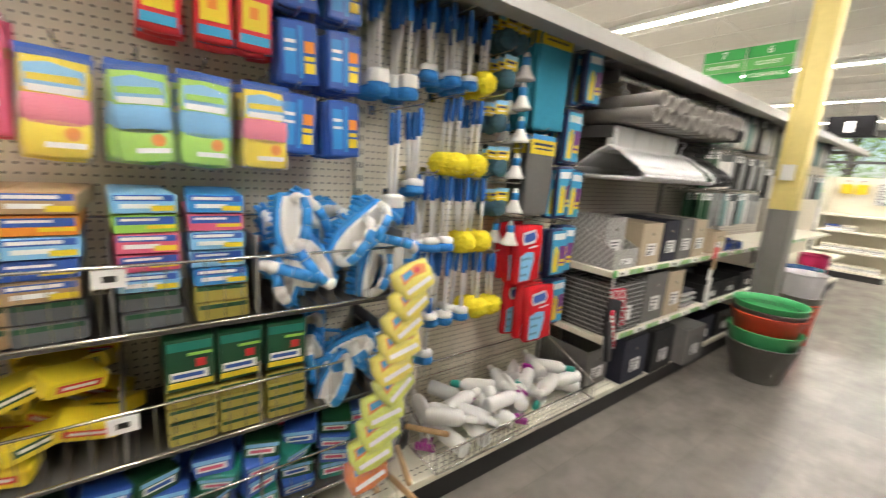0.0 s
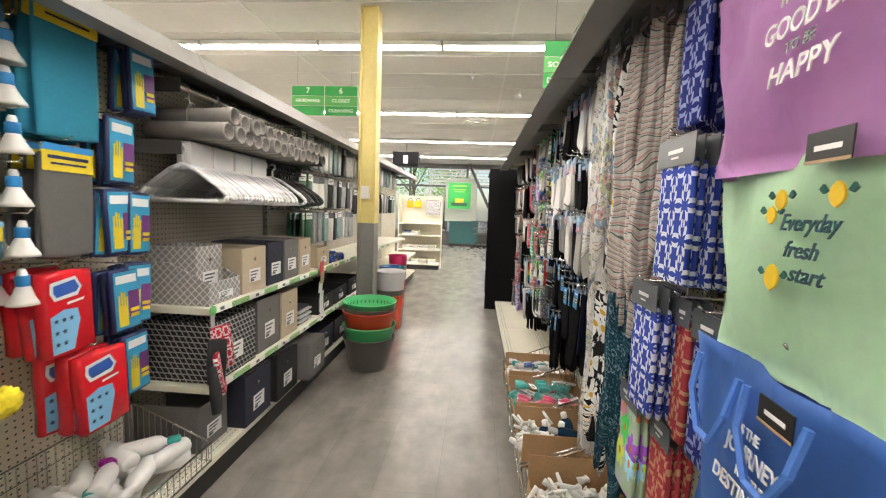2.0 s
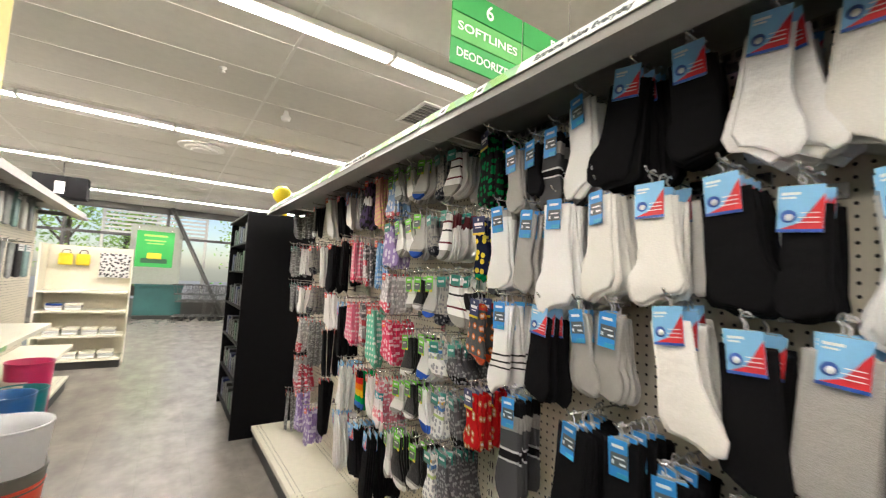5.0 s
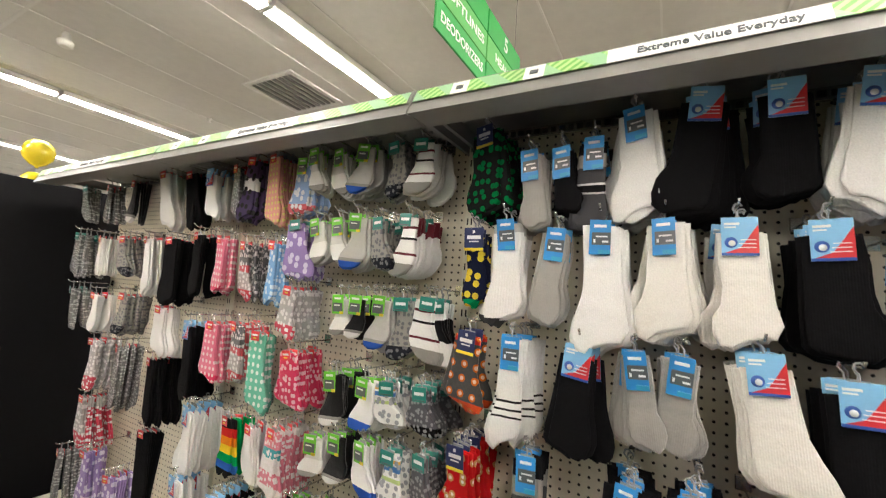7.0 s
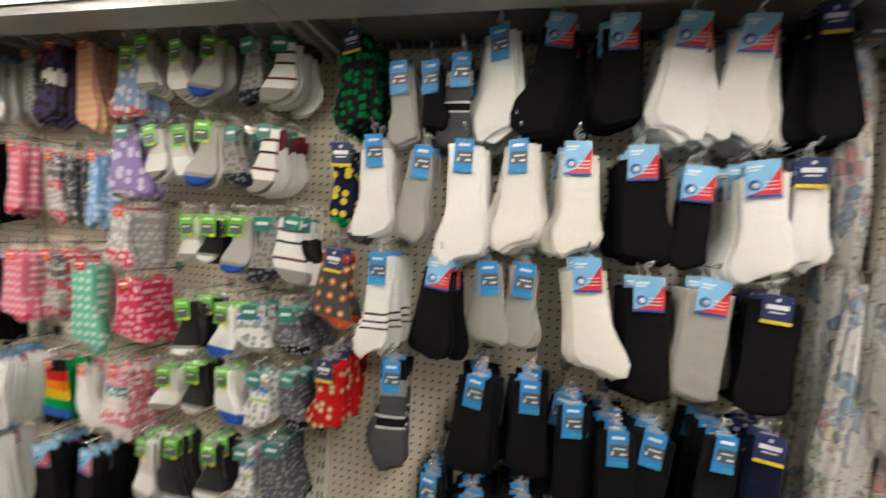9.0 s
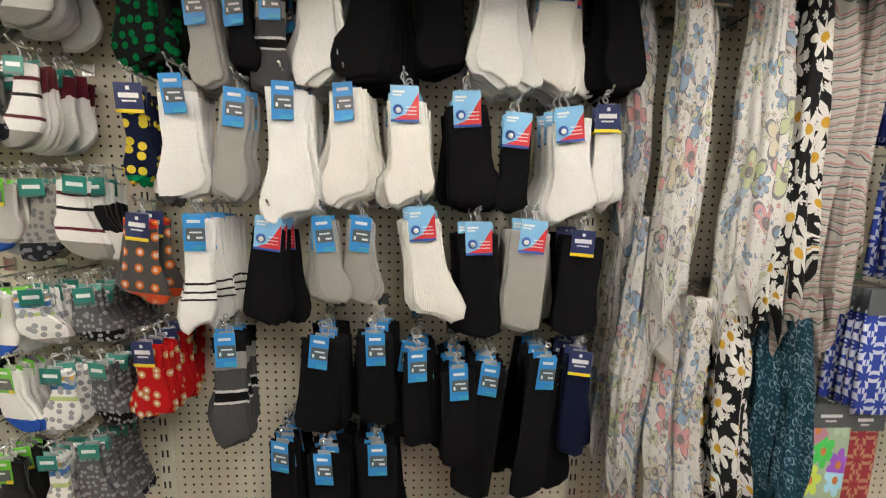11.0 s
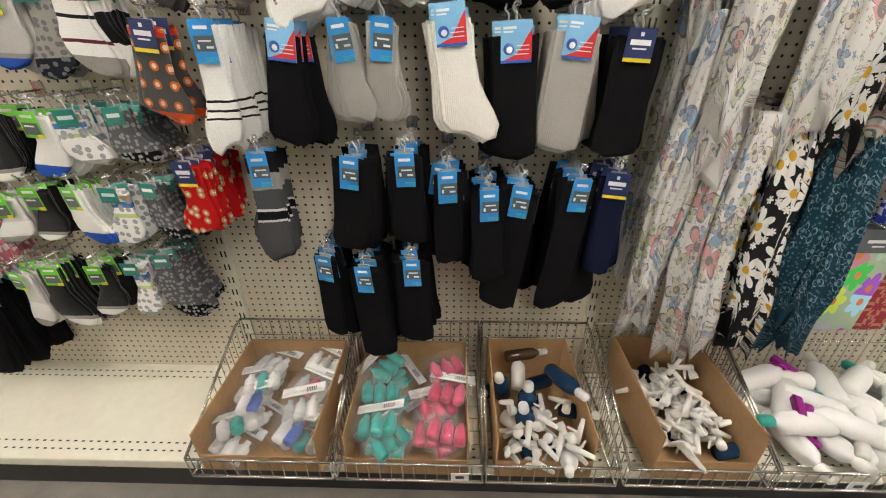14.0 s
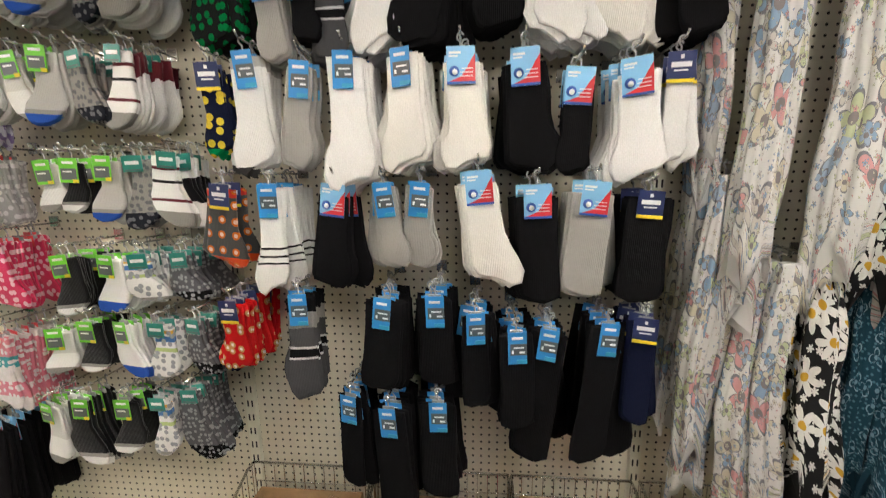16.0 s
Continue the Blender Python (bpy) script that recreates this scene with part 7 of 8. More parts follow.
def storage_bin(style, y0, y1, z, h, label, xf=-0.44, depth=0.34, low_front=False, film=True):
    """A fabric storage bin, open above, with a label card, an eyelet and a film wrap over its top."""
    o = thing("storage_bin", label, "storage bin", "storage bins", (xf, (y0 + y1) / 2, z))
    w, t = (y1 - y0) / 2, 0.006
    hf = h * 0.55 if low_front else h
    bm = bmesh.new()
    box(bm, -t, 0, -w, w, 0, hf, 0.002)
    part("front_panel", bm, BIN[style], o)
    bm = bmesh.new()
    box(bm, -depth, -depth + t, -w, w, 0, h, 0.002)
    part("back_panel", bm, BIN[style], o)
    for s in (-1, 1):
        bm = bmesh.new()
        y = s * (w - t / 2)
        prof = [(0 - t, 0), (0 - t, hf), (-depth * 0.55, h), (-depth + t, h), (-depth + t, 0)]
        a = [bm.verts.new((x, y - t / 2, zz)) for x, zz in prof]
        c = [bm.verts.new((x, y + t / 2, zz)) for x, zz in prof]
        bm.faces.new(a), bm.faces.new(c[::-1])
        for i in range(5):
            bm.faces.new((a[i], c[i], c[(i + 1) % 5], a[(i + 1) % 5]))
        part("side_panel", bm, BIN[style], o)
    bm = bmesh.new()
    box(bm, -depth + t, -t, -w + t, w - t, 0.002, 0.008)
    part("bottom_panel", bm, BIN[style], o)
    bm = bmesh.new()
    lw = min(0.06, w * 0.7)
    box(bm, 0.001, 0.0025, -lw * 0.9, lw * 0.9, hf * 0.22, hf * 0.52)
    for k in range(3):
        box(bm, 0.002, 0.0032, -lw * 0.7, lw * (0.1 + 0.2 * k), hf * (0.30 + 0.07 * k), hf * (0.33 + 0.07 * k), mi=1)
    box(bm, 0.002, 0.0033, -lw * 0.75, -lw * 0.2, hf * 0.24, hf * 0.29, mi=1)
    part("label_card", bm, [INK["white"], INK["grey"]], o, "white product label")
    if not low_front:
        bm = bmesh.new()
        rod(bm, (-0.001, 0, hf * 0.74), (0.003, 0, hf * 0.74), 0.009, 12)
        part("eyelet", bm, CHROME, o, "metal eyelet")
    if film:
        bm = bmesh.new()
        n1 = 8
        g = [[bm.verts.new((-depth * i / n1, -w + 2 * w * j / n1, h + 0.008 + 0.009 * noise.noise(Vector((i * 0.9, j * 0.9, y0 * 7))))) for j in range(n1 + 1)] for i in range(n1 + 1)]
        for i in range(n1):
            for j in range(n1):
                bm.faces.new((g[i][j], g[i + 1][j], g[i + 1][j + 1], g[i][j + 1]))
        bmesh.ops.solidify(bm, geom=bm.faces[:], thickness=0.0006)
        part("film_wrap", bm, FILM, o, "crumpled clear film")
    return o


S1, S2, S3 = 0.857, 0.492, 0.152
storage_bin("trellis", 2.36, 2.60, S1, 0.19, "grey and white trellis-patterned open bin on a shelf", low_front=True, film=False)
storage_bin("trellis", 2.39, 2.58, S1 + 0.012, 0.25, "grey and white trellis-patterned bin nested in another", xf=-0.52, depth=0.25)
storage_bin("tan", 2.62, 2.85, S1, 0.235, "tan fabric storage bin with white label, film wrapped")
storage_bin("navy", 2.875, 3.06, S1, 0.245, "dark navy fabric storage bin with white label, film wrapped")
storage_bin("grey", 3.08, 3.27, S1, 0.25, "grey fabric storage bin with white label, film wrapped")
storage_bin("tan", 3.29, 3.47, S1, 0.24, "tan fabric storage bin with white label, film wrapped")
storage_bin("hex", 2.37, 2.72, S2, 0.285, "black hexagon-patterned storage bin with white label", xf=-0.43)
storage_bin("grey", 2.76, 3.02, S2, 0.30, "grey fabric storage bin with white label")
storage_bin("tan", 3.04, 3.26, S2, 0.285, "tan fabric storage bin with white label")
storage_bin("navy", 2.60, 2.86, S3, 0.27, "dark navy storage bin under the lower shelf", xf=-0.42)
storage_bin("black", 2.90, 3.17, S3, 0.27, "black storage bin under the lower shelf", xf=-0.40)
storage_bin("grey", 3.22, 3.50, S3, 0.24, "grey storage bin wrapped in clear film", xf=-0.34)
storage_bin("grey", 2.36, 2.57, S3, 0.22, "grey storage bin at the shelf end", xf=-0.50, film=False)
storage_bin("tan", 3.60, 3.84, S1, 0.15, "tan open box on a shelf", film=False)
storage_bin("black", 3.62, 3.95, S2, 0.13, "dark grey shallow bin with white label", film=False)
storage_bin("black", 3.98, 4.30, S2, 0.13, "dark grey shallow bin with white label", film=False)
storage_bin("black", 4.35, 4.70, S2, 0.15, "dark grey shallow bin with white label", film=False)
storage_bin("navy", 3.62, 3.95, S3, 0.20, "dark navy storage bin under the lower shelf", film=False)
storage_bin("black", 4.0, 4.35, S3, 0.20, "black storage bin under the lower shelf", film=False)
for k in range(7):
    o = thing("folded_bag", "black film-wrapped folded storage bag on a shelf", "storage bag", "folded bags on the shelf", (-0.60 + 0.02 * (k % 2), 3.40, S2 + 0.017 * k), 0)
    bm = bmesh.new()
    box(bm, -0.14, 0.14, -0.10, 0.10, 0.0, 0.0165, 0.005)
    part("wrapped_body", bm, (BIN["navy"], SILVER)[k % 2], o)

# garment rods and hangers
FOAM = mat("grey_velvet", (0.24, 0.225, 0.21), 0.95, vary=0.12, scale=30, bump=0.3, bscale=200)
HANG_WHITE = mat("white_hanger_plastic", (0.74, 0.74, 0.75), 0.35, vary=0.03)
HANG_BLACK = mat("black_hanger_plastic", (0.012, 0.012, 0.013), 0.4, vary=0.1)
for z in (1.815, 1.555):
    o = thing("garment_rod", "chrome garment rod on dark steel arms", "rod", "garment rods", (0, 0, 0))
    bm = bmesh.new()
    rod(bm, (-0.56, 2.35, z), (-0.56, 3.55, z), 0.012, 12)
    part("rod", bm, CHROME, o)
    for y in (2.345, 3.535):
        bm = bmesh.new()
        box(bm, -0.82, -0.54, y - 0.004, y + 0.004, z - 0.03, z + 0.03, 0.002)
        part("arm", bm, STEEL_DARK, o, "dark steel arm")


def tube_hanger(material, lab):
    """A padded hanger seen end on: a thick soft tube with a hollow end and cross spokes, under a clear hook."""
    o = thing("padded_hanger", lab, "hanger", "padded hangers on the rod")
    bm = bmesh.new()
    lathe(bm, [(0.030, -0.19), (0.040, -0.182), (0.041, -0.05), (0.039, 0.05), (0.041, 0.186), (0.037, 0.195), (0.031, 0.193), (0.028, 0.12), (0.001, 0.12)], 16)
    bmesh.ops.rotate(bm, verts=bm.verts, cent=(0, 0, 0), matrix=Matrix.Rotation(radians(90), 3, "Y"))
    part("padded_bar", bm, material, o)
    bm = bmesh.new()
    for a in (0.5, 2.6, 4.7):
        rod(bm, (0.165, 0, 0), (0.165, 0.029 * math.cos(a), 0.029 * math.sin(a)), 0.0045, 5)
    part("spoke", bm, material, o)
    bm = bmesh.new()
    wire(bm, [(0, 0, 0.04), (0, 0, 0.09), (0.018, 0, 0.11), (0.014, 0, 0.135), (-0.006, 0, 0.14), (-0.018, 0, 0.128)], 0.003, 5)
    part("hook", bm, CLEAR, o, "clear plastic hook")
    return o


first = tube_hanger(FOAM, "grey velvet padded hanger on a garment rod")
first.matrix_basis = pose(-0.555, 2.40, 1.635)
for k in range(1, 26):
    copy_thing(first, pose(-0.555 + L.uniform(-.014, .014), 2.40 + 0.042 * k, 1.635 + 0.066 * (k % 2), L.uniform(-30, 30), L.uniform(-3, 3), L.uniform(-4, 4)))
first = tube_hanger(HANG_BLACK, "black padded hanger on a garment rod")
first.matrix_basis = pose(-0.555, 3.50, 1.640)


def plastic_hanger(material, lab):
    """A tubular plastic hanger with its hook, across the rod."""
    o = thing("plastic_hanger", lab, "hanger", "plastic hangers on the rod")
    bm = bmesh.new()
    pts = [(0, 0, -0.05), (-0.06, 0, -0.075), (-0.17, 0, -0.15), (-0.205, 0, -0.185), (-0.20, 0, -0.205), (-0.17, 0, -0.21), (0.17, 0, -0.21), (0.20, 0, -0.205), (0.205, 0, -0.185), (0.17, 0, -0.15), (0.06, 0, -0.075), (0, 0, -0.05)]
    wire(bm, pts, 0.0098, 7)
    part("frame", bm, material, o)
    bm = bmesh.new()
    wire(bm, [(0, 0, -0.05), (0, 0, -0.01), (0.016, 0, 0.006), (0.014, 0, 0.026), (-0.002, 0, 0.032), (-0.018, 0, 0.022)], 0.006, 7)
    part("hook", bm, material, o)
    return o


first = plastic_hanger(HANG_WHITE, "white plastic hanger on a garment rod")
first.matrix_basis = pose(-0.56, 2.37, 1.538)
for k in range(1, 38):
    copy_thing(first, pose(-0.56 + L.uniform(-.006, .006), 2.37 + 0.0185 * k, 1.538, 0, L.uniform(-1, 1), L.uniform(-1, 1)))
copy_thing(first, pose(-0.55, 3.14, 1.538, 0, 0, 8))
blackh = plastic_hanger(HANG_BLACK, "black plastic hanger on a garment rod")
blackh.matrix_basis = pose(-0.56, 3.18, 1.538)
for k in range(1, 13):
    copy_thing(blackh, pose(-0.56 + L.uniform(-.006, .006), 3.18 + 0.024 * k, 1.538, 0, L.uniform(-2, 2), L.uniform(-3, 3)))
for k in range(4):
    o = thing("hanger_band", "white plastic band round a set of hanger necks", "hanger band", "hanger bands", (-0.56, 2.375 + 0.165 * k, 1.462))
    bm = bmesh.new()
    box(bm, -0.034, 0.034, 0.0, 0.163, 0.0, 0.125, 0.012)
    part("band", bm, HANG_WHITE, o)

# hanging packs of shower and closet goods past the shelf section
SILV = mat("crinkled_silver_pack", (0.42, 0.43, 0.44), 0.25, vary=0.35, scale=24, bump=0.9, bscale=40)
PACKS = {"silver": (SILV, "grey"), "teal": (mat("pale_teal_pack", (0.30, 0.45, 0.45), 0.25, vary=0.3, scale=24, bump=0.9, bscale=40), "white"), "black": (BIN["black"], "white"), "white": (WHITE_P, "grey"), "dark": (INK["dgreen"], "white")}


def closet_pack(c):
    o = thing("closet_pack", {"silver": "crinkled silver film pack on a hook", "teal": "pale teal film pack on a hook", "black": "black film pack hanging on a hook", "white": "white carded pack hanging on a hook", "dark": "dark green carded pack on a hook"}[c], "hanging pack", "closet packs on hooks")
    bm = bmesh.new()
    pillow(bm, [(-.045, 0), (0, .004), (.045, 0), (.048, -.12), (.042, -.25), (0, -.256), (-.042, -.25), (-.048, -.12)], 0.024)
    part("wrapped_body", bm, PACKS[c][0], o)
    bm, slots = bmesh.new(), []
    card(bm, slots, 0.08, 0.05, PACKS[c][1], [(0.1, 0.9, 0.3, 0.45, "grey"), (0.1, 0.6, 0.6, 0.7, "grey")], 0.0015, -0.0245)
    part("card_header", bm, [INK[q] for q in slots], o, "printed card header")
    return o


protos = {}
for r, z in enumerate((1.87, 1.56, 1.27)):
    for k in range(11):
        c = L.choice(("silver", "silver", "teal", "white", "black", "silver")) if k > 1 else "dark"
        y = 3.66 + 0.118 * k
        if c in protos:
            peg_hook(y, z + 0.018, 0.26, -0.83, -1)
            for q in range(3):
                copy_thing(protos[c], pose(-0.60 - 0.04 * q, y + L.uniform(-.01, .01), z + L.uniform(-.01, .004), L.uniform(-4, 4), 0, 180 + L.uniform(-14, 14)))
        else:
            protos[c] = stack(lambda: closet_pack(c), 3, -0.60, y, z, 0.04)
for k in range(22):
    c = L.choice(("silver", "teal", "white", "black"))
    y, z = 4.98 + 0.2 * (k % 11), 1.87 if k < 11 else 1.5
    peg_hook(y, z + 0.018, 0.26, -0.83, -1)
    copy_thing(protos.get(c, protos["silver"]), pose(-0.60, y, z, L.uniform(-4, 4), 0, 180 + L.uniform(-14, 14)))
BLUE_FILM = mat("dark_blue_film", (0.02, 0.05, 0.22), 0.2, vary=0.3, scale=30, bump=0.8, bscale=40)
for k in range(10):
    o = thing("film_bag", "dark blue film bag of hooks lying on a shelf", "bag", "blue bags on the shelf", (-0.50 - 0.10 * (k % 2), 3.92 + 0.075 * (k // 2), S1 + 0.0 + 0.012 * (k % 2)), 0)
    bm = bmesh.new()
    pillow(bm, [(-.06, -.05), (0, -.055), (.06, -.05), (.065, 0), (.06, .05), (0, .055), (-.06, .05), (-.065, 0)], 0.05)
    bmesh.ops.rotate(bm, verts=bm.verts, cent=(0, 0, 0), matrix=Matrix.Rotation(radians(90), 3, "Y"))
    zmin = min(v.co.z for v in bm.verts)
    bmesh.ops.translate(bm, verts=bm.verts, vec=(0, 0, -zmin))
    part("wrapped_body", bm, BLUE_FILM, o)
    o.rotation_euler = (0, 0, L.uniform(-0.6, 0.6))
for k in range(6):
    o = thing("air_freshener", "dark green plastic bottle with pale cap on a shelf", "bottle", "green bottles on the shelf", (-0.62 - 0.07 * (k % 2), 3.50 + 0.06 * (k // 2), S1))
    bm = bmesh.new()
    lathe(bm, [(0.001, 0), (0.026, 0.0), (0.028, 0.006), (0.028, 0.13), (0.02, 0.145)], 14)
    part("bottle_body", bm, mat("green_bottle", (0.01, 0.09, 0.05), 0.25, vary=0.1) if k == 0 else bpy.data.materials["green_bottle"], o)
    bm = bmesh.new()
    lathe(bm, [(0.020, 0.144), (0.022, 0.15), (0.022, 0.185), (0.001, 0.19)], 12)
    part("cap", bm, WHITE_P, o)

# price strips on the shelf edges
for z in (S1, S2):
    for k in range(3):
        y0 = 2.33 + 1.22 * k
        o = thing("price_strip", "white and green paper price strip on a shelf edge", "price strip", "shelf price strips", (-0.4175, y0, z - 0.031))
        for q in range(4):
            bm = bmesh.new()
            box(bm, 0, 0.0025, 0.01 + 0.3 * q, 0.16 + 0.3 * q, 0.001, 0.028)
            part("white_panel", bm, WHITE_INK, o)
            bm = bmesh.new()
            box(bm, 0, 0.0025, 0.16 + 0.3 * q, 0.31 + 0.3 * q if q < 3 else 1.21, 0.001, 0.028)
            part("green_panel", bm, GREEN_STRIPES, o)
            bm = bmesh.new()
            box(bm, 0.002, 0.0034, 0.07 + 0.3 * q, 0.10 + 0.3 * q, 0.007, 0.022)
            part("print", bm, INK["grey"], o, "dark printed price")

# clip strips hung from the shelf edge
o = thing("clip_strip", "clip strip with red and white patterned pouches and a dark card", "clip strip", "clip strips", (-0.415, 2.345, 0.86))
bm = bmesh.new()
box(bm, -0.002, 0.001, -0.014, 0.014, -0.42, 0)
part("strip", bm, CLEAR, o, "clear plastic strip")
bm = bmesh.new()
rod(bm, (0.001, 0, -0.015), (0.005, 0, -0.015), 0.022, 16)
part("badge", bm, SIGN_GREEN2, o, "round green badge")
REDWEAVE = tile_cloth("red_white_weave", (0.6, 0.58, 0.56), (0.42, 0.02, 0.05), 38)
for k in range(4):
    bm = bmesh.new()
    pillow(bm, [(-.045, 0), (0, .004), (.045, 0), (.048, -.1), (.04, -.19), (0, -.195), (-.04, -.19), (-.048, -.1)], 0.02)
    q = part("pouch", bm, REDWEAVE if k % 2 == 0 else BIN["black"], o, "patterned pouch in film")
    q.matrix_basis = pose(0.012 + 0.012 * k, 0.02 - 0.035 * k, -0.09 - 0.05 * k, L.uniform(-14, 14), 8, 180 + L.uniform(-30, 30))
o = thing("clip_strip", "clip strip of white cards with a red and tan top card", "clip strip", "clip strips", (-0.40, 3.59, 0.91))
for k in range(6):
    bm = bmesh.new()
    z = -0.075 * k
    box(bm, 0.0, 0.003, -0.035, 0.035, z - 0.085, z)
    q = part("hanging_card", bm, INK["red"] if k == 0 else (INK["kraft"] if k == 1 else INK["white"]), o)
    q.matrix_basis = pose(0.004 * (k % 2), 0.004 * k, 0, L.uniform(-5, 5), 3, 0)

# ---- tubs in the aisle ----
TUB = {"grey": mat("taupe_tub_plastic", (0.13, 0.125, 0.11), 0.35, vary=0.06), "green": mat("green_tub_plastic", (0.08, 0.50, 0.18), 0.3, vary=0.06), "red": mat("orange_red_tub_plastic", (0.80, 0.09, 0.04), 0.3, vary=0.05),
       "white": mat("white_tub_plastic", (0.70, 0.70, 0.72), 0.3, vary=0.04), "blue": mat("blue_tub_plastic", (0.02, 0.12, 0.35), 0.3, vary=0.05), "pink": mat("pink_tub_plastic", (0.6, 0.03, 0.14), 0.3, vary=0.05), "teal": mat("teal_tub_plastic", (0.01, 0.22, 0.24), 0.3, vary=0.05)}


def tub(c, x, y, z, r1, r0, h, label, slots=0):
    """A tapered round tub with a rolled rim and, where it has them, a row of slots inside."""
    o = thing("plastic_tub", label, "tub", "plastic tubs in the aisle", (x, y, z))
    bm = bmesh.new()
    t = 0.006
    lathe(bm, [(0.001, 0.0), (r0, 0.0), (r0 + 0.004, 0.006), (r0 + (r1 - r0) * 0.95, h * 0.93), (r1 - 0.002, h * 0.935), (r1, h - 0.010), (r1 + 0.004, h - 0.006), (r1 + 0.002, h), (r1 - t, h - 0.002), (r0 + (r1 - r0) * 0.84 - t, h * 0.84), (r0 - t, 0.008), (0.001, 0.008)], 36)
    part("body", bm, TUB[c], o)
    if slots:
        for k in range(slots):
            a = 2 * math.pi * k / slots
            bm = bmesh.new()
            box(bm, -0.004, 0.004, -0.001, 0.002, 0, 0.035)
            q = part("slot", bm, STEEL_DARK, o)
            rr = r0 + (r1 - r0) * 0.80 - 0.0085
            q.matrix_basis = Matrix.Translation((rr * math.cos(a), rr * math.sin(a), h * 0.80 - 0.02)) @ Matrix.Rotation(a + math.pi / 2, 4, "Z")
    return o


TX, TY = -0.115, 3.905
for k, (c, z, h) in enumerate((("grey", 0.0, 0.275), ("green", 0.098, 0.275), ("red", 0.215, 0.275), ("grey", 0.248, 0.275), ("green", 0.29, 0.275))):
    tub(c, TX, TY, z, 0.218 - 0.004 * (k < 1), 0.142, h, "%s plastic tub in a nested stack%s" % ({"grey": "taupe", "red": "orange-red"}.get(c, c), ", on top" if k == 4 else ""), 34 if k == 4 else 0)
tub("red", -0.19, 5.05, 0.0, 0.155, 0.12, 0.38, "orange-red plastic tub under a white one")
tub("grey", -0.19, 5.05, 0.06, 0.160, 0.125, 0.38, "taupe plastic tub under a white one")
tub("white", -0.19, 5.05, 0.26, 0.165, 0.13, 0.38, "white plastic wastebasket on top of a nested stack")
tub("white", -0.40, 5.62, 0.0, 0.15, 0.12, 0.50, "white plastic wastebasket beside the shelving")
tub("blue", -0.40, 6.02, 0.0, 0.14, 0.11, 0.55, "blue plastic wastebasket beside the shelving")
tub("teal", -0.40, 6.38, 0.0, 0.14, 0.11, 0.50, "teal plastic wastebasket beside the shelving")
tub("pink", -0.44, 6.75, 0.0, 0.14, 0.11, 0.62, "pink plastic wastebasket beside the shelving")

# ---- far endcap, posters and the carts by the window ----
o = thing("endcap_shelf", "beige endcap shelving with four shelves of goods", "store shelving", at=(-0.97, 9.5, 0))
for nm, b, m in (("back_panel", (0, 0.90, 0.40, 0.43, 0.08, 1.62), PEG), ("side_panel", (-0.02, 0.0, 0.0, 0.43, 0.0, 1.62), STEEL_BEIGE), ("side_panel", (0.90, 0.92, 0.25, 0.43, 0.0, 1.62), STEEL_BEIGE), ("kick_plate", (0, 0.90, 0.02, 0.06, 0, 0.09), KICK)):
    bm = bmesh.new()
    box(bm, *b)
    part(nm, bm, m, o)
for z in (0.13, 0.44, 0.76, 1.02):
    bm = bmesh.new()
    box(bm, 0.002, 0.898, 0.0, 0.40, z - 0.03, z, 0.003)
    part("shelf", bm, STEEL_BEIGE, o)
for k in range(10):
    q = thing("folded_towel_stack", "stack of folded pale goods on an endcap shelf", "folded goods", "goods on the endcap", (-0.80 + 0.19 * (k % 4), 9.65, (0.131, 0.441, 0.761)[k // 4]))
    for s in range(3):
        bm = bmesh.new()
        box(bm, -0.08, 0.08, -0.1, 0.1, 0.03 * s, 0.03 * s + 0.029, 0.008)
        part("folded_piece", bm, (WHITE_PLASTIC, SILVER, BLUE_FILM if k == 8 else STEEL_BEIGE)[s], q)
for x, c in ((-0.78, "yellow"), (-0.60, "yellow")):
    q = thing("mesh_bag", "small yellow and black bag hanging on the endcap", "bag", "bags on the endcap", (x, 9.84, 1.35))
    bm = bmesh.new()
    box(bm, -0.075, 0.075, -0.03, 0.0, 0, 0.16, 0.02)
    part("bag_body", bm, INK["yellow"], q)
    bm = bmesh.new()
    wire(bm, [(-0.05, -0.01, 0.15), (-0.03, -0.01, 0.21), (0.03, -0.01, 0.21), (0.05, -0.01, 0.15)], 0.006, 6)
    part("handle", bm, INK["black"], q)
q = thing("dotted_towel", "white towel with dark blotches hanging on the endcap", "towel", at=(-0.25, 9.83, 1.20), rz=90)
bm = bmesh.new()
box(bm, -0.02, 0, -0.17, 0.17, 0, 0.34, 0.006)
part("cloth_sheet", bm, fabric("blotched_cloth", [(0, (0.7, 0.7, 0.7))], "blobs", (0.03, 0.03, 0.04), 24), q)

# products in the black cabinet
for z in (0.1, 0.42, 0.74, 1.06, 1.38, 1.64):
    bm = bmesh.new()
    box(bm, 0.02, 0.30, 0.03, 1.18, z - 0.015, z)
    cab = bpy.data.objects["black_cabinet"]
    part("shelf", bm, BLACK, cab)
    for k in range(8):
        q = thing("small_box", "small dark product box on a black cabinet shelf", "box", "boxes in the cabinet", (0.93, 6.26 + 0.135 * k, z))
        bm = bmesh.new()
        box(bm, 0, 0.1, -0.05, 0.05, 0.001, 0.15 + 0.02 * (k % 3), 0.003)
        part("box_body", bm, INK[("black", "black", "navy", "black", "dgreen", "black")[(k + int(z * 10)) % 6]], q)
bm = bmesh.new()
box(bm, 0.02, 0.6, 1.18, 1.2, 0.0, 1.87)
part("side_panel", bm, BLACK, bpy.data.objects["black_cabinet"])

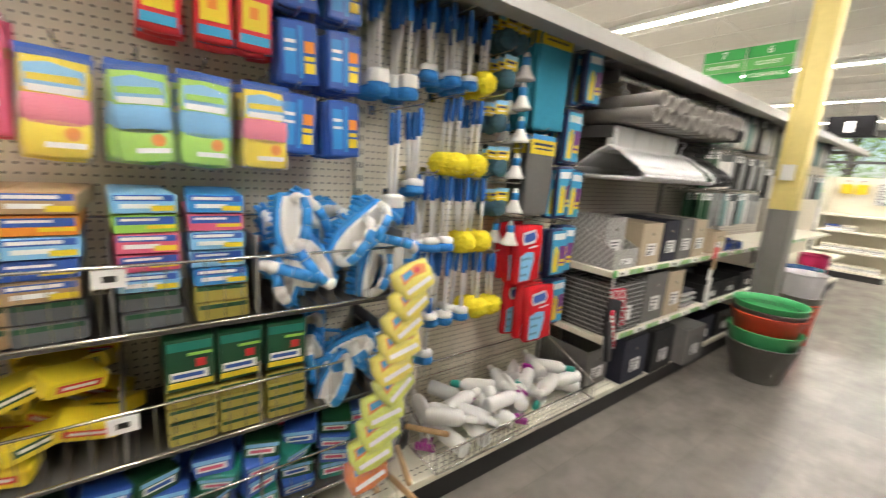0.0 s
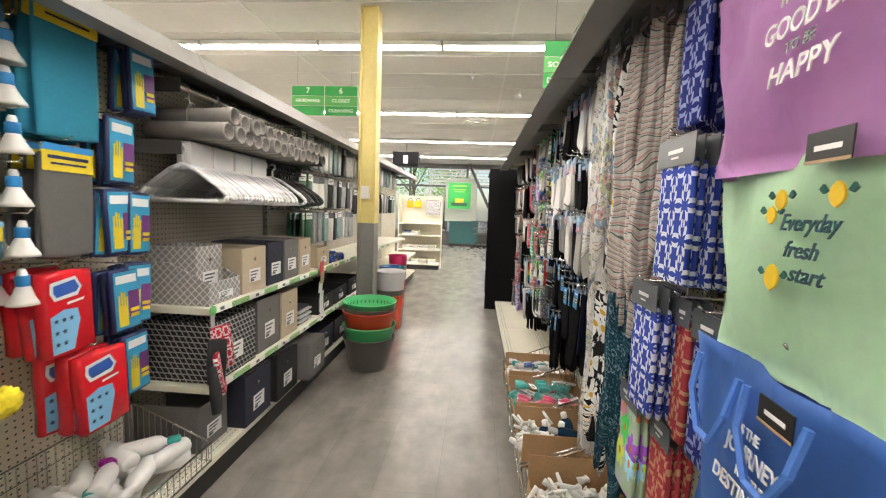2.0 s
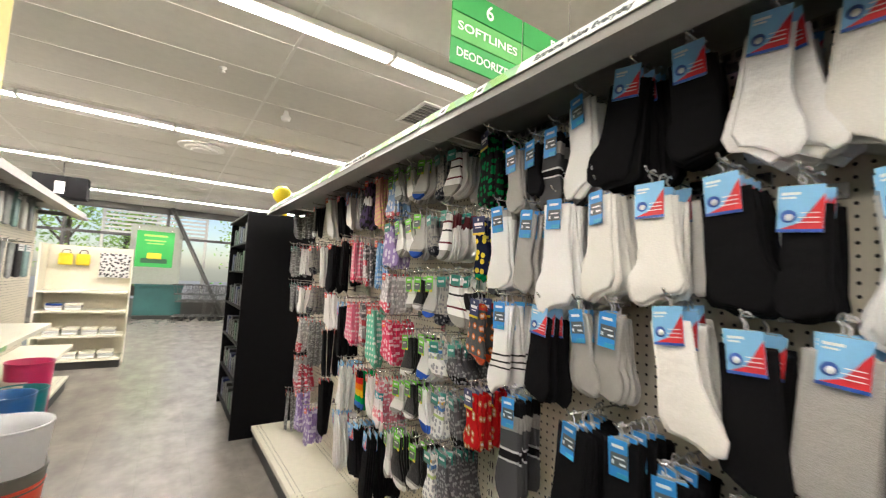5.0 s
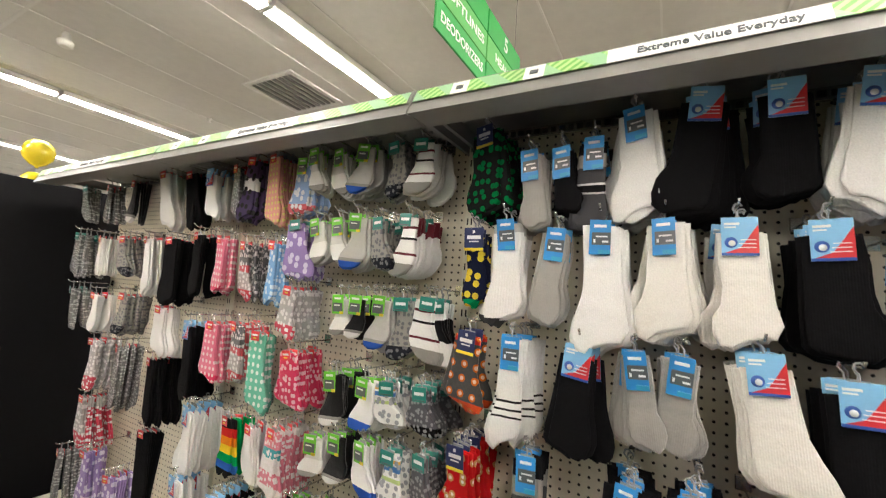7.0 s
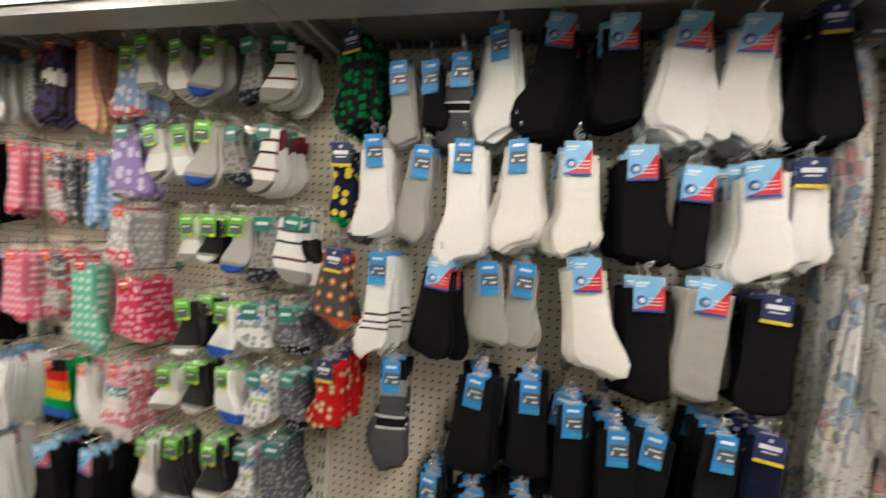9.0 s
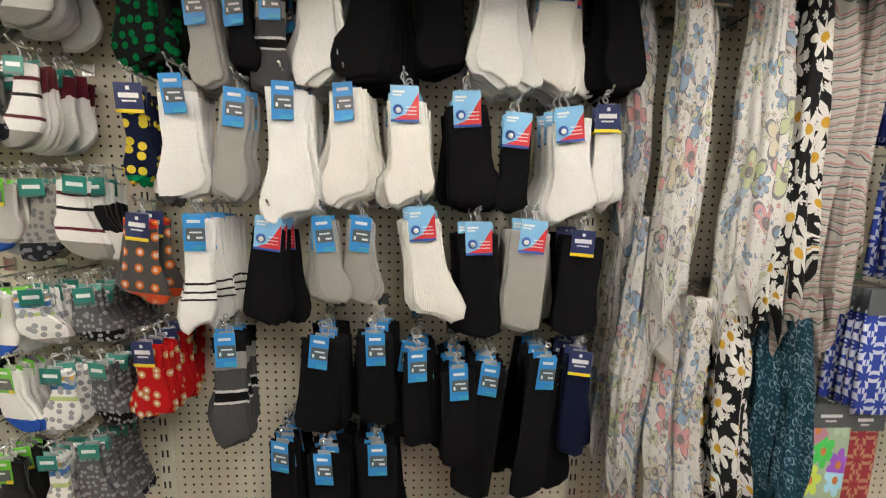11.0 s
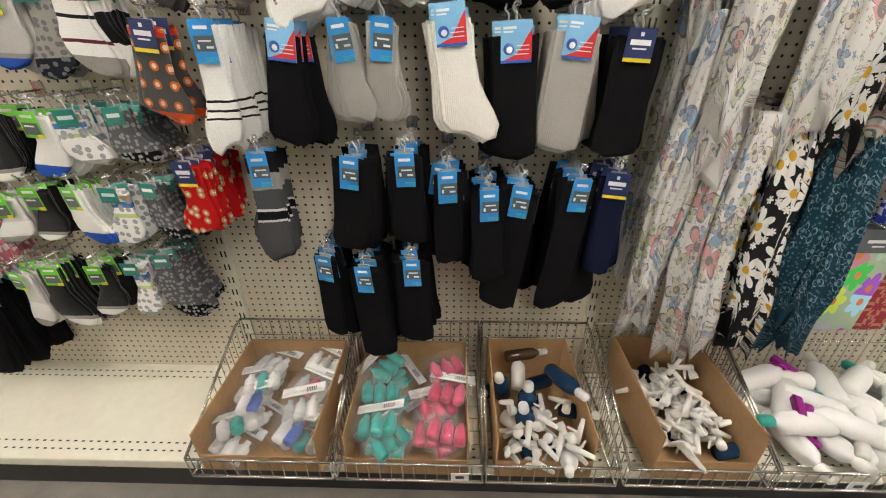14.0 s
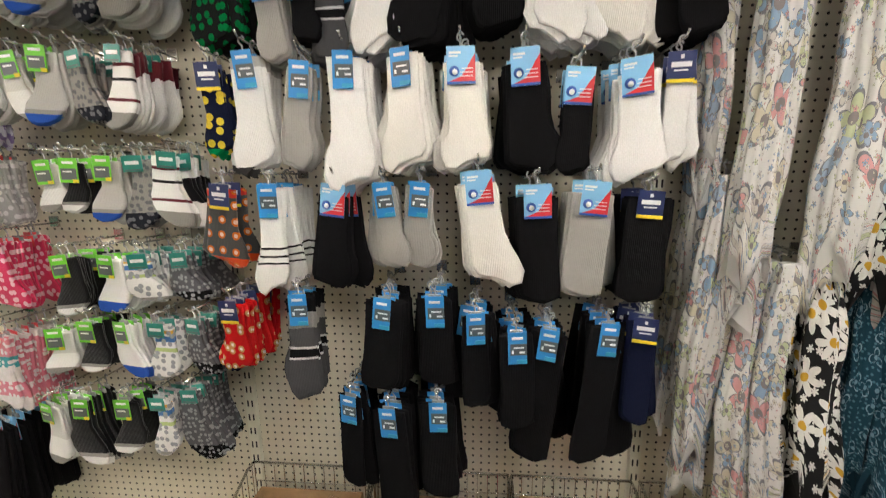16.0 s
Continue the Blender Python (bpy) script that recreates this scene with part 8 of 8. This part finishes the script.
# poster in the window and blinds above
q = thing("poster", "green and yellow poster hung inside the window", "poster", at=(0.08, 15.2, 1.38))
bm = bmesh.new()
box(bm, -0.40, 0.40, 0, 0.012, 0, 0.92)
part("sheet", bm, SIGN_GREEN, q)
for z, w, h, c in ((0.78, 0.5, 0.05, "lime"), (0.66, 0.45, 0.035, "lime"), (0.59, 0.36, 0.025, "lime"), (0.20, 0.30, 0.16, "yellow"), (0.10, 0.56, 0.12, "dgreen")):
    bm = bmesh.new()
    box(bm, -w / 2, w / 2, -0.004, -0.001, z, z + h)
    part("print", bm, INK[c], q)
for s in (-1, 1):
    bm = bmesh.new()
    rod(bm, (s * 0.35, 0.006, 0.92), (s * 0.35, 0.006, CEIL - 1.38), 0.003, 5)
    part("cord", bm, CHROME, q)
q = thing("hanging_box", "black sign box hanging from the ceiling with a white figure print", "sign", at=(-1.22, 11.5, 2.46))
bm = bmesh.new()
box(bm, -0.35, 0.35, 0, 0.3, 0, 0.36, 0.004)
part("sign_body", bm, BLACK, q)
bm = bmesh.new()
box(bm, -0.06, 0.06, -0.006, -0.001, 0.06, 0.26, 0.004)
part("print", bm, WHITE_INK, q)
bm = bmesh.new()
rod(bm, (0, 0.15, 0.36), (0, 0.15, CEIL - 2.46), 0.008, 6)
part("pole", bm, STEEL_DARK, q)

def cart(x, y, rz):
    q = thing("shopping_cart", "dark wire shopping cart with green handle parked by the window", "shopping cart", "shopping carts", (x, y, 0), rz)
    bm = bmesh.new()
    for z, k in ((0.5, 0.8), (0.7, 0.9), (0.95, 1.0)):
        wire(bm, [(-0.26 * k, -0.4 * k, z), (0.26 * k, -0.4 * k, z), (0.26 * k, 0.42 * k, z), (-0.26 * k, 0.42 * k, z), (-0.26 * k, -0.4 * k, z)], 0.012, 6)
    for k in range(12):
        f = -0.38 + 0.07 * k
        for s in (-1, 1):
            wire(bm, [(s * 0.21, f * 0.8, 0.5), (s * 0.26, f, 0.95)], 0.005, 4)
    part("basket", bm, STEEL_DARK, q)
    bm = bmesh.new()
    wire(bm, [(-0.26, -0.45, 1.02), (0.26, -0.45, 1.02)], 0.018, 8)
    part("handle", bm, INK["green"], q)
    bm = bmesh.new()
    wire(bm, [(-0.24, -0.4, 0.95), (-0.22, -0.3, 0.12), (-0.2, 0.4, 0.12), (0.2, 0.4, 0.12), (0.22, -0.3, 0.12), (0.24, -0.4, 0.95)], 0.013, 6)
    part("chassis", bm, STEEL_DARK, q)
    for sx in (-0.2, 0.2):
        for sy in (-0.28, 0.38):
            bm = bmesh.new()
            rod(bm, (sx - 0.015, sy, 0.055), (sx + 0.015, sy, 0.055), 0.055, 12)
            part("wheel", bm, RUBBER, q)
    return q


for k in range(4):
    cart(1.0 + 0.22 * k, 15.45, 78)
cart(2.1, 15.2, 60)
# yellow balloons above the black cabinet
YB = mat("yellow_balloon", (0.72, 0.56, 0.02), 0.25, vary=0.05)
for x, y, z, r in ((1.53, 8.0, 2.28, 0.12), (1.54, 8.05, 2.03, 0.10)):
    q = thing("balloon", "glossy yellow balloon above the black cabinet", "balloon", "balloons", (x, y, z))
    bm = bmesh.new()
    lathe(bm, [(0.001, r * 2.1), (r * 0.5, r * 2.0), (r * 0.87, r * 1.6), (r, r * 1.1), (r * 0.85, r * 0.6), (r * 0.5, r * 0.2), (r * 0.1, 0.0), (r * 0.13, -r * 0.1)], 20)
    part("skin", bm, YB, q)
    bm = bmesh.new()
    rod(bm, (0, 0, -r * 0.1), (0, 0, -z + 0.001), 0.0015, 5)
    part("string", bm, WHITE_INK, q)
# ceiling fittings: detectors, an air vent and a round diffuser
q = thing("smoke_detector", "white smoke detector hanging under the ceiling", "smoke detector", "", (1.25, 6.8, CEIL))
bm = bmesh.new()
lathe(bm, [(0.03, -0.11), (0.045, -0.10), (0.05, -0.07), (0.03, -0.05), (0.02, -0.001)], 14)
part("housing", bm, WHITE_PLASTIC, q)
q = thing("round_diffuser", "round white air diffuser in the ceiling", "air diffuser", "", (0.62, 8.9, CEIL))
for k, r in enumerate((0.10, 0.18, 0.26)):
    bm = bmesh.new()
    lathe(bm, [(r, -0.03 - 0.02 * (2 - k)), (r + 0.03, -0.02 - 0.02 * (2 - k)), (r + 0.035, -0.006), (r + 0.02, -0.006), (r - 0.01, -0.028 - 0.02 * (2 - k))], 24)
    part("ring", bm, WHITE_PLASTIC, q)
q = thing("ceiling_vent", "square white ceiling air vent", "air vent", "", (2.53, 5.92, CEIL))
for s, (a, b, c, d) in enumerate(((-0.3, 0.3, -0.3, -0.26), (-0.3, 0.3, 0.26, 0.3), (-0.3, -0.26, -0.26, 0.26), (0.26, 0.3, -0.26, 0.26))):
    bm = bmesh.new()
    box(bm, a, b, c, d, -0.02, -0.0055)
    part("frame", bm, WHITE_PLASTIC, q)
for k in range(8):
    bm = bmesh.new()
    box(bm, -0.26, 0.26, -0.25 + 0.065 * k, -0.22 + 0.065 * k, -0.018, -0.007)
    part("slat", bm, STEEL_GREY, q)
for x, y in ((-1.8, 7.6), (2.6, 7.3), (0.6, 6.2)):
    q = thing("sprinkler_head", "small white sprinkler head under the ceiling", "sprinkler", "sprinkler heads", (x, y, CEIL))
    bm = bmesh.new()
    lathe(bm, [(0.012, -0.05), (0.02, -0.045), (0.008, -0.03), (0.03, -0.007), (0.03, -0.005)], 12)
    part("head", bm, WHITE_PLASTIC, q)

# outside: pale slatted pallets, a sunlit hedge and trees
SLAT = mat("pale_slats", (0.5, 0.5, 0.46), 0.8, vary=0.15)
q = thing("slatted_screen", "pale slatted screen outside the window", "screen", at=(-1.25, 17.6, 0))
for k in range(9):
    bm = bmesh.new()
    box(bm, 0, 2.6, 0, 0.03, 2.35 + 0.12 * k, 2.41 + 0.12 * k)
    part("slat", bm, SLAT, q)
for x in (0.0, 1.3, 2.6):
    bm = bmesh.new()
    box(bm, x - 0.04, x + 0.04, 0.03, 0.1, 0, 3.1)
    part("post", bm, SLAT, q)
LEAVES = mat("sunlit_leaves", (0.30, 0.48, 0.12), 0.7, vary=0.4, scale=4)
BARK = mat("bark", (0.10, 0.08, 0.06), 0.9, vary=0.3, scale=8, bump=0.5, bscale=30)
TR = random.Random(5)
for x, y, h in ((-6.5, 23, 6), (-3.2, 25, 7), (-0.9, 27, 6.5), (4.4, 26, 6), (6.2, 24.5, 7), (-1.5, 29, 8), (5.0, 30, 8)):
    q = thing("tree", "leafy green tree in sunlight outside the store", "tree", "trees outside", (x, y, -0.02))
    bm = bmesh.new()
    rod(bm, (0, 0, 0), (0.1, 0, h * 0.5), 0.16, 8, 0, 0.09)
    for k in range(5):
        a = TR.uniform(0, 6.28)
        rod(bm, (0.08, 0, h * (0.3 + 0.04 * k)), (math.cos(a) * 1.2, math.sin(a) * 1.2, h * (0.5 + 0.07 * k)), 0.06, 6, 0, 0.02)
    part("trunk", bm, BARK, q)
    vs, fs = [], []
    for k in range(1300):
        u = Vector((TR.gauss(0, 1), TR.gauss(0, 1), TR.gauss(0, 1))).normalized() * TR.uniform(0.3, 1.0)
        wob_ = 1 + 0.35 * noise.noise(u * 2.5 + Vector((x, y, 0)))
        c = Vector((u.x * 2.1 * wob_, u.y * 2.1 * wob_, h * 0.58 + u.z * h * 0.46 * wob_))
        d1 = Vector((TR.gauss(0, 1), TR.gauss(0, 1), TR.gauss(0, 1))).normalized() * 0.10
        d2 = Vector((TR.gauss(0, 1), TR.gauss(0, 1), TR.gauss(0, 1))).normalized() * 0.06
        i = len(vs)
        vs += [c - d1, c + d2, c + d1, c - d2]
        fs.append((i, i + 1, i + 2, i + 3))
    me = bpy.data.meshes.new("crown")
    me.from_pydata(vs, [], fs)
    me.materials.append(LEAVES)
    cr = new("crown", me)
    cr.parent = q

# by the window: a pale board behind the poster, a low teal bench and a slanting steel brace
q = thing("window_board", "pale grey-green board standing inside the window", "board", at=(0.09, 16.30, 0))
bm = bmesh.new()
box(bm, -0.60, 0.60, 0, 0.03, 0.9, 2.55, 0.004)
part("panel", bm, mat("grey_green_board", (0.42, 0.45, 0.40), 0.7, vary=0.1, scale=2), q)
for x in (-0.55, 0.55):
    bm = bmesh.new()
    box(bm, x - 0.03, x + 0.03, 0.0, 0.03, 0, 0.9)
    part("leg", bm, STEEL_DARK, q)
q = thing("low_bench", "low dark teal bench under the window", "bench", at=(0.25, 15.75, 0))
TEAL_BENCH = mat("dark_teal_paint", (0.02, 0.10, 0.10), 0.5, vary=0.15, scale=4)
bm = bmesh.new()
box(bm, -0.55, 0.55, 0, 0.45, 0.84, 0.92, 0.008)
part("top", bm, TEAL_BENCH, q)
bm = bmesh.new()
box(bm, -0.53, 0.53, 0.04, 0.42, 0.10, 0.838)
part("front", bm, TEAL_BENCH, q)
bm = bmesh.new()
box(bm, -0.53, 0.53, 0.02, 0.42, 0.0, 0.098)
part("base", bm, KICK, q)
q = thing("steel_brace", "slanting dark steel brace inside the window", "brace", at=(0, 0, 0))
bm = bmesh.new()
rod(bm, (0.36, 16.2, CEIL), (1.86, 16.2, 0.02), 0.055, 8)
part("bar", bm, STEEL_DARK, q)
